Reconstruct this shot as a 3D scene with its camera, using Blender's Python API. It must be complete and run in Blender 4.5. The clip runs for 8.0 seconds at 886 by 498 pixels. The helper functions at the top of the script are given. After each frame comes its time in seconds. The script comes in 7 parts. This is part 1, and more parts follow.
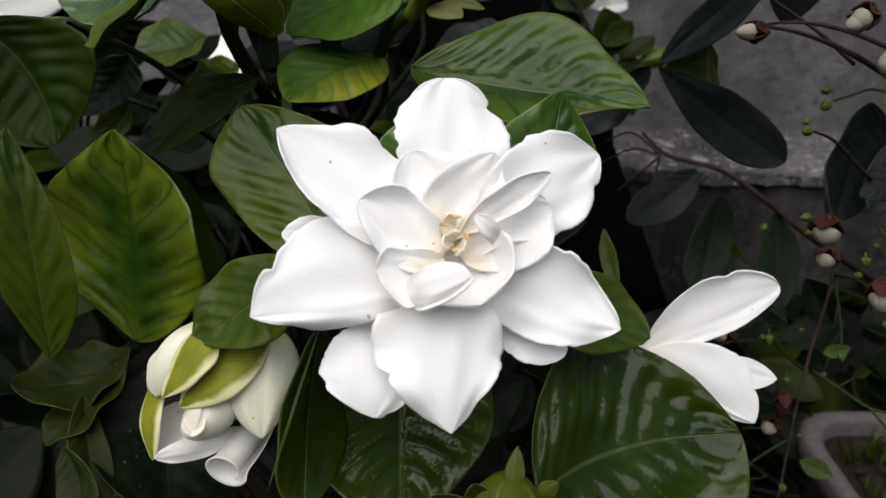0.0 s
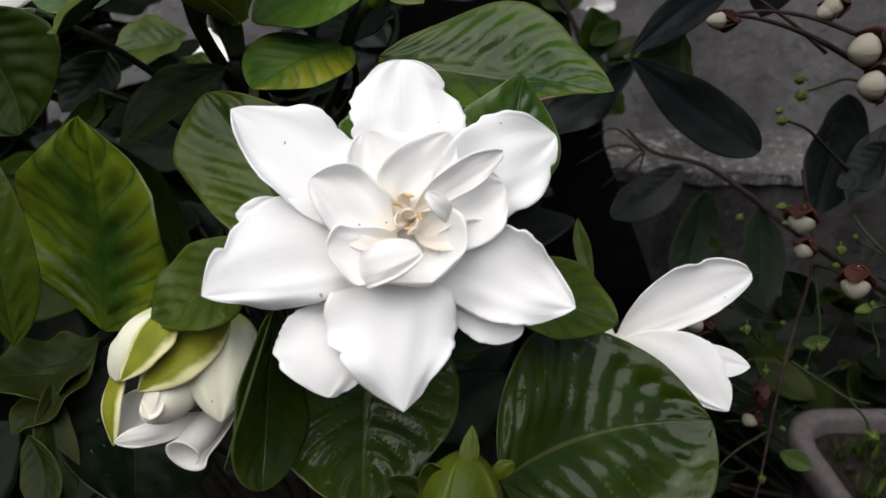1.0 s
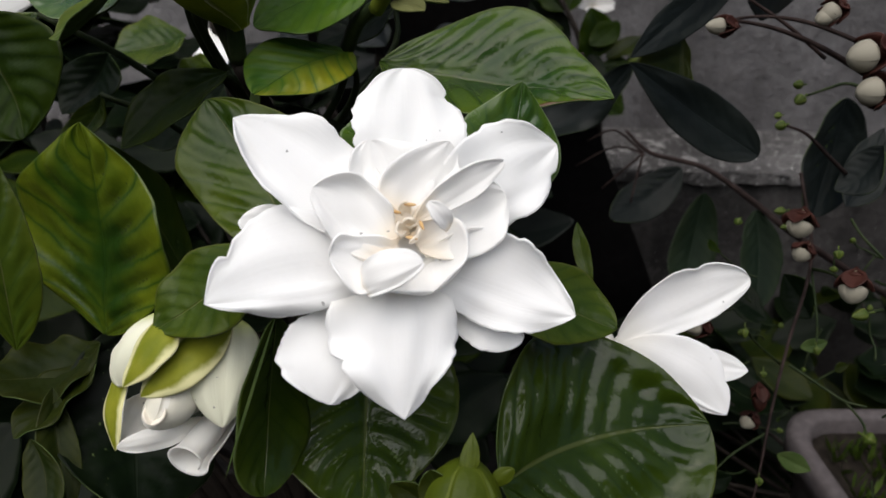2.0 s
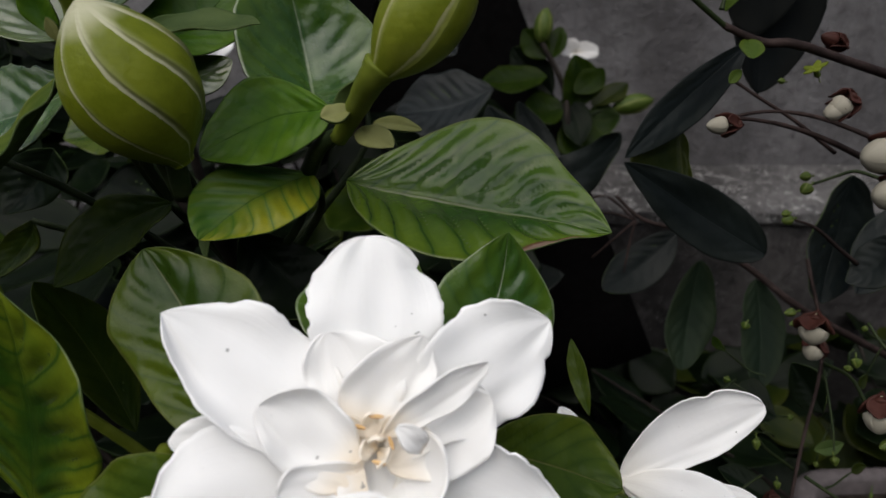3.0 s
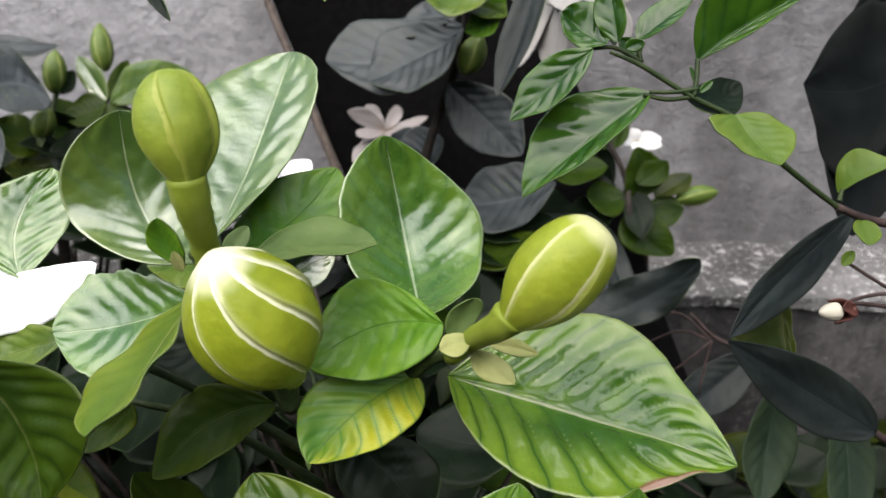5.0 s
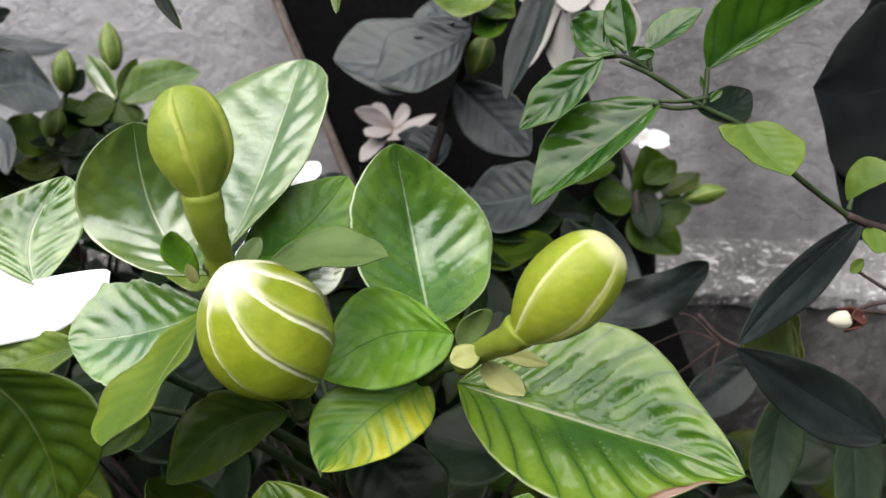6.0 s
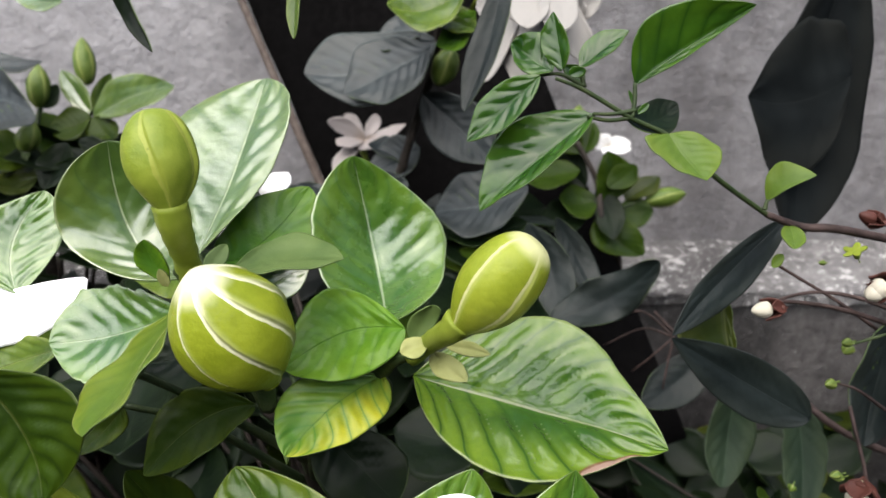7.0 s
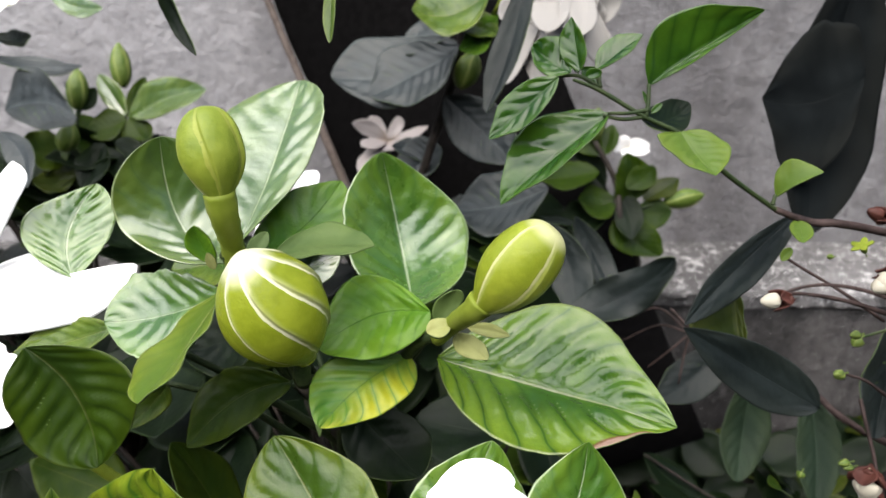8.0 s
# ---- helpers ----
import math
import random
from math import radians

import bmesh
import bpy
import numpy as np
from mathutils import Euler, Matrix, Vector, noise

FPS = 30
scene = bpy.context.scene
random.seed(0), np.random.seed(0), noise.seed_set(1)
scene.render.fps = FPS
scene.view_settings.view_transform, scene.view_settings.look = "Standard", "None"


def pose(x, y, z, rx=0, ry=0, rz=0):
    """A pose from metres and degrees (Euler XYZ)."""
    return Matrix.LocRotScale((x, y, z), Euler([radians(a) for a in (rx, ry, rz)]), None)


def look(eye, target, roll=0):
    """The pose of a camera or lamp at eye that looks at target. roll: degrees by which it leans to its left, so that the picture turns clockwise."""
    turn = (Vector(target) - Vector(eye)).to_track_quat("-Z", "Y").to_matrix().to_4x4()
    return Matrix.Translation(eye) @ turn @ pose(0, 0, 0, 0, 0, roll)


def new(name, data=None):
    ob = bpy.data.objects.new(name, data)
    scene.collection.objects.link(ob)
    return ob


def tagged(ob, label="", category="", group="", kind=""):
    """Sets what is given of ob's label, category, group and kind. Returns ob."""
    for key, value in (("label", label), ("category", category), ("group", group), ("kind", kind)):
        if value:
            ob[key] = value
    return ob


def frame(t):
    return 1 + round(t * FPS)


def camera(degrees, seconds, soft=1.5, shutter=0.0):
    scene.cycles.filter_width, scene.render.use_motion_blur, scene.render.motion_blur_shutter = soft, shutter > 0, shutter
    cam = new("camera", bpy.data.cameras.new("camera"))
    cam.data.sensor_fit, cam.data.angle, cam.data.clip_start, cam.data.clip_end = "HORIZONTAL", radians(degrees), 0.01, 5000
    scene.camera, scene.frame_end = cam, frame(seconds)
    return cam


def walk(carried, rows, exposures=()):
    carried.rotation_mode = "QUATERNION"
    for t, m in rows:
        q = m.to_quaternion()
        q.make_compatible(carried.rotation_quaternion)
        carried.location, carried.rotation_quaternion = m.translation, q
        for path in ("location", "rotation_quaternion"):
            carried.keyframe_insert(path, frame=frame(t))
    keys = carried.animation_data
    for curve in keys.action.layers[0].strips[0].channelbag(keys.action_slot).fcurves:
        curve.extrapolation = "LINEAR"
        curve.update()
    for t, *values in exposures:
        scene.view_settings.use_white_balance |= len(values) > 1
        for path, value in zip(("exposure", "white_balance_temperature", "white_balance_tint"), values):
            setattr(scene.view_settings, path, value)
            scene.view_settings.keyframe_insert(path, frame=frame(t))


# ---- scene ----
cam = camera(68.65, 8.0)
cam.data.dof.use_dof, cam.data.dof.focus_distance, cam.data.dof.aperture_fstop = True, 0.195, 18.0
PATH = [
    (0, (0.00151, -0.04054, 0.82376), (0.0676, 1.7128, -0.1362), 2.049),
    (0.5, (0.01114, -0.04398, 0.81899), (0.0717, 1.7183, -0.1248), 1.941),
    (1, (0.01286, -0.04388, 0.81830), (0.0758, 1.7191, -0.1240), 1.643),
    (1.2, (0.00964, -0.04242, 0.81847), (0.0803, 1.7213, -0.1220), 1.774),
    (2.3, (0.01591, -0.04373, 0.82535), (0.0832, 1.7138, -0.1268), 1.864),
    (2.5, (0.01833, -0.03769, 0.83142), (0.0942, 1.7287, -0.1035), 1.491),
    (3, (0.01593, -0.00164, 0.84457), (0.1224, 1.7776, -0.0626), 1.057),
    (3.5, (0.00627, 0.01654, 0.85471), (0.0812, 1.8087, -0.0298), -0.534),
    (4, (0.00088, 0.02432, 0.86717), (0.1054, 1.8252, 0.0035), 0.644),
    (4.5, (-0.00184, 0.02407, 0.88051), (0.0635, 1.8448, 0.0556), 0.732),
    (4.7, (-0.00432, 0.02471, 0.88489), (0.0159, 1.8547, 0.0781), 0.952),
    (6, (-0.00718, 0.02593, 0.89317), (-0.0268, 1.8464, 0.0652), 0.604),
    (6.5, (-0.00178, 0.01580, 0.90446), (-0.0102, 1.8484, 0.1034), 0.526),
    (7, (0.00228, 0.00843, 0.89966), (0.0400, 1.8372, 0.0909), 0.246),
    (7.5, (0.00000, 0.00000, 0.90000), (-0.0000, 1.8299, 0.0929), -0.000),
    (8, (0.00082, -0.00732, 0.90111), (-0.0222, 1.8266, 0.1035), -0.097),
]
EXPOSURES = [(0.0, 0.08), (2.5, 0.08), (3.0, -0.1), (3.5, 0.14), (4.0, 1.03), (4.5, 1.6), (6.0, 1.84), (8.0, 1.91)]
SKY, SUN = 0.085, 3.45
walk(cam, [(t, look(eye, target, roll)) for t, eye, target, roll in PATH], EXPOSURES)

# ---- world and light: a bright overcast courtyard ----
world = bpy.data.worlds.new("overcast_sky")
scene.world = world
world.use_nodes = True
_nt = world.node_tree
_sky = _nt.nodes.new("ShaderNodeTexSky")
_sky.sky_type, _sky.sun_disc = "NISHITA", False
_sky.sun_elevation, _sky.sun_rotation = radians(68), radians(217)
_sky.air_density, _sky.dust_density, _sky.ozone_density = 1.0, 4.0, 1.0
_nt.links.new(_sky.outputs[0], _nt.nodes["Background"].inputs[0])
_nt.nodes["Background"].inputs[1].default_value = SKY
_sun = new("sun", bpy.data.lights.new("sun", "SUN"))
_sun.data.energy, _sun.data.angle, _sun.data.color = SUN, radians(92), (1.0, 0.985, 0.955)
_sun.matrix_world = look((-0.9, -1.3, 4.0), (0, 0.3, 0.7))


# ---- materials ----
def material(name, rough=0.5):
    m = bpy.data.materials.new(name)
    m.use_nodes = True
    b = m.node_tree.nodes["Principled BSDF"]
    b.inputs["Roughness"].default_value = rough
    b.inputs["Specular IOR Level"].default_value = 0.12
    return m, m.node_tree, b


def calc(nt, op, a, b=0.0, c=0.0):
    n = nt.nodes.new("ShaderNodeMath")
    n.operation = op
    for i, v in enumerate((a, b, c)):
        if isinstance(v, (int, float)):
            n.inputs[i].default_value = v
        else:
            nt.links.new(v, n.inputs[i])
    return n.outputs[0]


def step(nt, value, lo, hi):
    n = nt.nodes.new("ShaderNodeMapRange")
    n.interpolation_type = "SMOOTHSTEP"
    n.inputs[1].default_value, n.inputs[2].default_value = lo, hi
    nt.links.new(value, n.inputs[0])
    return n.outputs[0]


def mix(nt, fac, a, b):
    n = nt.nodes.new("ShaderNodeMix")
    n.data_type = "RGBA"
    for sock, v in ((n.inputs[0], fac), (n.inputs[6], a), (n.inputs[7], b)):
        if isinstance(v, (int, float)):
            sock.default_value = v
        elif isinstance(v, tuple):
            sock.default_value = (*v, 1)
        else:
            nt.links.new(v, sock)
    return n.outputs[2]


def grain(nt, scale, detail=4.0, rough=0.6, stretch=None):
    tc = nt.nodes.new("ShaderNodeTexCoord")
    out = tc.outputs["Object"]
    if stretch:
        mp = nt.nodes.new("ShaderNodeMapping")
        mp.inputs["Scale"].default_value = stretch
        nt.links.new(out, mp.inputs[0])
        out = mp.outputs[0]
    n = nt.nodes.new("ShaderNodeTexNoise")
    n.inputs["Scale"].default_value, n.inputs["Detail"].default_value, n.inputs["Roughness"].default_value = scale, detail, rough
    nt.links.new(out, n.inputs["Vector"])
    return n.outputs[0]


def bump(nt, bsdf, height, strength, distance):
    n = nt.nodes.new("ShaderNodeBump")
    n.inputs["Strength"].default_value, n.inputs["Distance"].default_value = strength, distance
    nt.links.new(height, n.inputs["Height"])
    nt.links.new(n.outputs[0], bsdf.inputs["Normal"])


def sheer(nt, bsdf, colour, share):
    """Lets part of the light through a thin leaf or petal."""
    t = nt.nodes.new("ShaderNodeBsdfTranslucent")
    if isinstance(colour, tuple):
        t.inputs[0].default_value = (*colour, 1)
    else:
        nt.links.new(colour, t.inputs[0])
    m = nt.nodes.new("ShaderNodeMixShader")
    m.inputs[0].default_value = share
    nt.links.new(bsdf.outputs[0], m.inputs[1])
    nt.links.new(t.outputs[0], m.inputs[2])
    nt.links.new(m.outputs[0], nt.nodes["Material Output"].inputs[0])


def leaf_material(name, deep, between, rib, rough=0.3, veins=7, contrast=0.7, yellow=None, scorch=None, share=0.12, spec=0.35, relief=1.0, wax=0.0, shine=0.36):
    """A leaf blade: darker lateral veins, paler fields between them, a pale midrib, blotches."""
    m, nt, b = material(name, rough)
    uv = nt.nodes.new("ShaderNodeUVMap")
    sep = nt.nodes.new("ShaderNodeSeparateXYZ")
    nt.links.new(uv.outputs[0], sep.inputs[0])
    u, side = sep.outputs[0], calc(nt, "MULTIPLY_ADD", sep.outputs[1], 2.0, -1.0)
    v = calc(nt, "ABSOLUTE", side)
    wob = calc(nt, "MULTIPLY", grain(nt, 60, 2), 0.06)
    ph = calc(nt, "MULTIPLY", calc(nt, "ADD", calc(nt, "MULTIPLY_ADD", v, -0.28, u), wob), float(veins))
    d = calc(nt, "MULTIPLY", calc(nt, "ABSOLUTE", calc(nt, "SUBTRACT", calc(nt, "FRACT", ph), 0.5)), 2.0)
    vein = calc(nt, "MULTIPLY", calc(nt, "ADD", calc(nt, "MULTIPLY", step(nt, d, 0.45, 1.0), 0.45), calc(nt, "MULTIPLY", step(nt, d, 0.86, 0.98), 0.55)), contrast)
    blot = step(nt, grain(nt, 35, 5), 0.35, 0.68)
    fields = mix(nt, blot, deep, between)
    fields = mix(nt, calc(nt, "MULTIPLY", step(nt, calc(nt, "ADD", v, calc(nt, "MULTIPLY", grain(nt, 50, 3), 0.5)), 0.55, 1.25), 0.6), fields, tuple(c * k for c, k in zip(between, (1.35, 1.15, 0.95))))
    if yellow:
        part = calc(nt, "MULTIPLY", step(nt, side, *yellow[1]), step(nt, grain(nt, 45, 3), 0.2, 0.6))
        fields = mix(nt, part, fields, yellow[0])
    col = mix(nt, vein, fields, deep)
    fine = step(nt, grain(nt, 400, 3), 0.3, 0.7)
    col = mix(nt, calc(nt, "MULTIPLY", fine, 0.18), col, tuple(c * 1.6 for c in deep))
    net = nt.nodes.new("ShaderNodeTexVoronoi")
    net.feature = "DISTANCE_TO_EDGE"
    net.inputs["Scale"].default_value = 260.0
    tc = nt.nodes.new("ShaderNodeTexCoord")
    nt.links.new(tc.outputs["Object"], net.inputs["Vector"])
    mesh_vein = step(nt, net.outputs["Distance"], 0.10, 0.0)
    col = mix(nt, calc(nt, "MULTIPLY", mesh_vein, 0.10 * contrast), col, deep)
    line = step(nt, calc(nt, "ADD", v, calc(nt, "MULTIPLY", u, 0.012)), 0.036, 0.014)
    col = mix(nt, calc(nt, "MULTIPLY", line, 0.5), col, rib)
    edge = step(nt, v, 0.955, 0.985)
    col = mix(nt, calc(nt, "MULTIPLY", edge, 0.4), col, rib)
    if scorch:
        du = calc(nt, "SUBTRACT", u, scorch[0])
        dv = calc(nt, "MULTIPLY", calc(nt, "SUBTRACT", side, scorch[1]), 0.45)
        r = calc(nt, "SQRT", calc(nt, "ADD", calc(nt, "MULTIPLY", du, du), calc(nt, "MULTIPLY", dv, dv)))
        r = calc(nt, "ADD", r, calc(nt, "MULTIPLY", grain(nt, 160, 3), 0.06))
        col = mix(nt, step(nt, r, scorch[2] + 0.04, scorch[2] + 0.02), col, (0.07, 0.035, 0.014))
        col = mix(nt, step(nt, r, scorch[2] + 0.02, scorch[2]), col, (0.16, 0.105, 0.08))
    nt.links.new(col, b.inputs["Base Color"])
    rn = nt.nodes.new("ShaderNodeMapRange")
    rn.inputs[3].default_value, rn.inputs[4].default_value = rough * 0.8, rough * 1.35
    nt.links.new(grain(nt, 70, 4), rn.inputs[0])
    nt.links.new(rn.outputs[0], b.inputs["Roughness"])
    b.inputs["Specular IOR Level"].default_value = spec
    b.inputs["Coat Weight"].default_value, b.inputs["Coat Roughness"].default_value = wax, shine
    fold = calc(nt, "ADD", calc(nt, "MULTIPLY", grain(nt, 520, 3), 0.08), calc(nt, "ADD", calc(nt, "MULTIPLY", grain(nt, 190, 3), 0.4), calc(nt, "ADD", calc(nt, "MULTIPLY", grain(nt, 95, 2), 0.9), calc(nt, "MULTIPLY", grain(nt, 40, 2), 1.6))))
    fold = calc(nt, "ADD", fold, calc(nt, "MULTIPLY", line, -0.3))
    bump(nt, b, fold, 0.5, 0.0011 * relief)
    sheer(nt, b, mix(nt, 0.5, col, (0.15, 0.26, 0.015)), share)
    return m


def plain_leaf(name, a, c, rough=0.45, share=0.1):
    m, nt, b = material(name, rough)
    col = mix(nt, step(nt, grain(nt, 90, 5), 0.3, 0.7), a, c)
    nt.links.new(col, b.inputs["Base Color"])
    bump(nt, b, grain(nt, 300, 4), 0.35, 0.0005)
    sheer(nt, b, col, share)
    return m


def petal_material(name, white, throat, share=0.18, soft=0.0):
    """White petal: creamy towards its base, fine lengthwise streaks."""
    m, nt, b = material(name, 0.55)
    uv = nt.nodes.new("ShaderNodeUVMap")
    sep = nt.nodes.new("ShaderNodeSeparateXYZ")
    nt.links.new(uv.outputs[0], sep.inputs[0])
    mp = nt.nodes.new("ShaderNodeMapping")
    mp.inputs["Scale"].default_value = (1.5, 26, 1)
    nt.links.new(uv.outputs[0], mp.inputs[0])
    streak = nt.nodes.new("ShaderNodeTexNoise")
    streak.inputs["Scale"].default_value, streak.inputs["Detail"].default_value = 1.0, 4.0
    nt.links.new(mp.outputs[0], streak.inputs["Vector"])
    col = mix(nt, step(nt, sep.outputs[0], 0.38, 0.02), white, throat)
    col = mix(nt, calc(nt, "MULTIPLY", step(nt, grain(nt, 60, 4), 0.45, 0.75), 0.35), col, tuple(c * 0.93 for c in white))
    col = mix(nt, calc(nt, "MULTIPLY", step(nt, grain(nt, 480, 1), 0.785, 0.80), 0.7), col, tuple(c * 0.25 for c in white))
    nt.links.new(col, b.inputs["Base Color"])
    b.inputs["Specular IOR Level"].default_value = 0.12
    b.inputs["Subsurface Weight"].default_value = soft
    b.inputs["Subsurface Radius"].default_value = (1.0, 0.9, 0.8)
    b.inputs["Subsurface Scale"].default_value = 0.004
    bump(nt, b, calc(nt, "ADD", calc(nt, "MULTIPLY", streak.outputs[0], 0.6), grain(nt, 120, 3)), 0.25, 0.0007)
    sheer(nt, b, col, share)
    return m


def bud_material(name, green, green2, line, stripes, twist, tipwhite, width=0.16, spread=0.0):
    """A furled bud: pale edges of the wrapped petals wind up along green sides."""
    m, nt, b = material(name, 0.42)
    b.inputs["Specular IOR Level"].default_value = 0.15
    uv = nt.nodes.new("ShaderNodeUVMap")
    sep = nt.nodes.new("ShaderNodeSeparateXYZ")
    nt.links.new(uv.outputs[0], sep.inputs[0])
    u, th = sep.outputs[0], sep.outputs[1]
    ph = calc(nt, "ADD", calc(nt, "MULTIPLY", th, float(stripes)), calc(nt, "MULTIPLY", u, twist))
    ph = calc(nt, "ADD", ph, calc(nt, "MULTIPLY", grain(nt, 110, 3), 0.22))
    f = calc(nt, "FRACT", calc(nt, "ADD", ph, width * 0.5))
    f = calc(nt, "DIVIDE", f, calc(nt, "MULTIPLY_ADD", calc(nt, "MULTIPLY", u, calc(nt, "ADD", u, grain(nt, 60, 2))), spread, 1.0 - 0.3 * spread))
    col = mix(nt, step(nt, grain(nt, 110, 5), 0.3, 0.7), green, green2)
    soft = step(nt, f, width * 2.6, 0.0)
    hard = step(nt, f, width, width * 0.45)
    col = mix(nt, calc(nt, "MULTIPLY", soft, 0.35), col, line)
    col = mix(nt, calc(nt, "MULTIPLY", hard, 0.75), col, line)
    crown = calc(nt, "ADD", calc(nt, "ADD", u, calc(nt, "MULTIPLY", grain(nt, 80, 2), 0.1)), calc(nt, "MULTIPLY", soft, 0.07 * spread))
    col = mix(nt, step(nt, crown, tipwhite, tipwhite + 0.12), col, line)
    speck = calc(nt, "MULTIPLY", step(nt, grain(nt, 420, 3), 0.68, 0.76), 0.45)
    col = mix(nt, speck, col, tuple(c * 0.4 for c in green))
    col = mix(nt, calc(nt, "MULTIPLY", step(nt, grain(nt, 38, 4), 0.4, 0.7), 0.35), col, tuple(c * 0.6 for c in green))
    nt.links.new(col, b.inputs["Base Color"])
    bump(nt, b, calc(nt, "ADD", grain(nt, 350, 4), calc(nt, "MULTIPLY", grain(nt, 90, 3), 1.5)), 0.45, 0.0007)
    sheer(nt, b, col, 0.08)
    return m


def case_material(name, green, green2, pale):
    """The green outer side of an unfolding petal, fading to ivory at its margin."""
    m, nt, b = material(name, 0.45)
    uv = nt.nodes.new("ShaderNodeUVMap")
    sep = nt.nodes.new("ShaderNodeSeparateXYZ")
    nt.links.new(uv.outputs[0], sep.inputs[0])
    side = calc(nt, "ABSOLUTE", calc(nt, "MULTIPLY_ADD", sep.outputs[1], 2.0, -1.0))
    rim = calc(nt, "ADD", calc(nt, "MULTIPLY", side, 0.8), calc(nt, "MULTIPLY", sep.outputs[0], 0.35))
    rim = calc(nt, "ADD", rim, calc(nt, "MULTIPLY", grain(nt, 120, 4), 0.5))
    col = mix(nt, step(nt, grain(nt, 70, 5), 0.35, 0.65), green, green2)
    col = mix(nt, step(nt, rim, 0.88, 1.12), col, pale)
    nt.links.new(col, b.inputs["Base Color"])
    bump(nt, b, grain(nt, 220, 4), 0.3, 0.0006)
    sheer(nt, b, col, 0.12)
    return m


def bark_material(name, a, c, rough=0.7):
    m, nt, b = material(name, rough)
    col = mix(nt, step(nt, grain(nt, 140, 5), 0.35, 0.7), a, c)
    nt.links.new(col, b.inputs["Base Color"])
    bump(nt, b, grain(nt, 320, 5), 0.5, 0.0008)
    return m


def concrete_material(name, a, c, dirt, flakes, dark_runs):
    """Old cement plaster: clouds, pits, dark runs, white flakes of lime."""
    m, nt, b = material(name, 0.9)
    col = mix(nt, step(nt, grain(nt, 7, 6), 0.3, 0.7), a, c)
    col = mix(nt, calc(nt, "MULTIPLY", step(nt, grain(nt, 45, 6, 0.7), 0.45, 0.72), 0.7), col, dirt)
    col = mix(nt, calc(nt, "MULTIPLY", step(nt, grain(nt, 3.2, 5, 0.6, (1, 1, 0.35)), 0.44, 0.66), dark_runs), col, tuple(x * 0.35 for x in dirt))
    col = mix(nt, calc(nt, "MULTIPLY", step(nt, grain(nt, 150, 5, 0.75), 0.57, 0.65), flakes), col, (0.62, 0.61, 0.60))
    col = mix(nt, calc(nt, "MULTIPLY", step(nt, grain(nt, 60, 4, 0.7), 0.57, 0.63), flakes * 0.8), col, (0.55, 0.54, 0.53))
    col = mix(nt, calc(nt, "MULTIPLY", step(nt, grain(nt, 420, 4, 0.7), 0.35, 0.7), 0.28), col, tuple(x * 0.6 for x in dirt))
    col = mix(nt, calc(nt, "MULTIPLY", step(nt, grain(nt, 130, 2), 0.70, 0.74), 0.6), col, tuple(x * 0.45 for x in dirt))
    col = mix(nt, calc(nt, "MULTIPLY", step(nt, grain(nt, 16, 5, 0.65, (1, 1, 0.3)), 0.50, 0.66), 0.55 * dark_runs), col, tuple(x * 0.8 for x in dirt))
    col = mix(nt, calc(nt, "MULTIPLY", step(nt, grain(nt, 260, 2), 0.70, 0.74), 0.55), col, (0.5, 0.49, 0.48))
    col = mix(nt, calc(nt, "MULTIPLY", step(nt, grain(nt, 75, 3), 0.66, 0.72), 0.5), col, tuple(x * 0.5 for x in dirt))
    nt.links.new(col, b.inputs["Base Color"])
    bump(nt, b, calc(nt, "ADD", grain(nt, 90, 6, 0.7), calc(nt, "ADD", calc(nt, "MULTIPLY", grain(nt, 14, 4), 1.5), calc(nt, "MULTIPLY", grain(nt, 32, 5, 0.7), 1.6))), 0.8, 0.005)
    return m


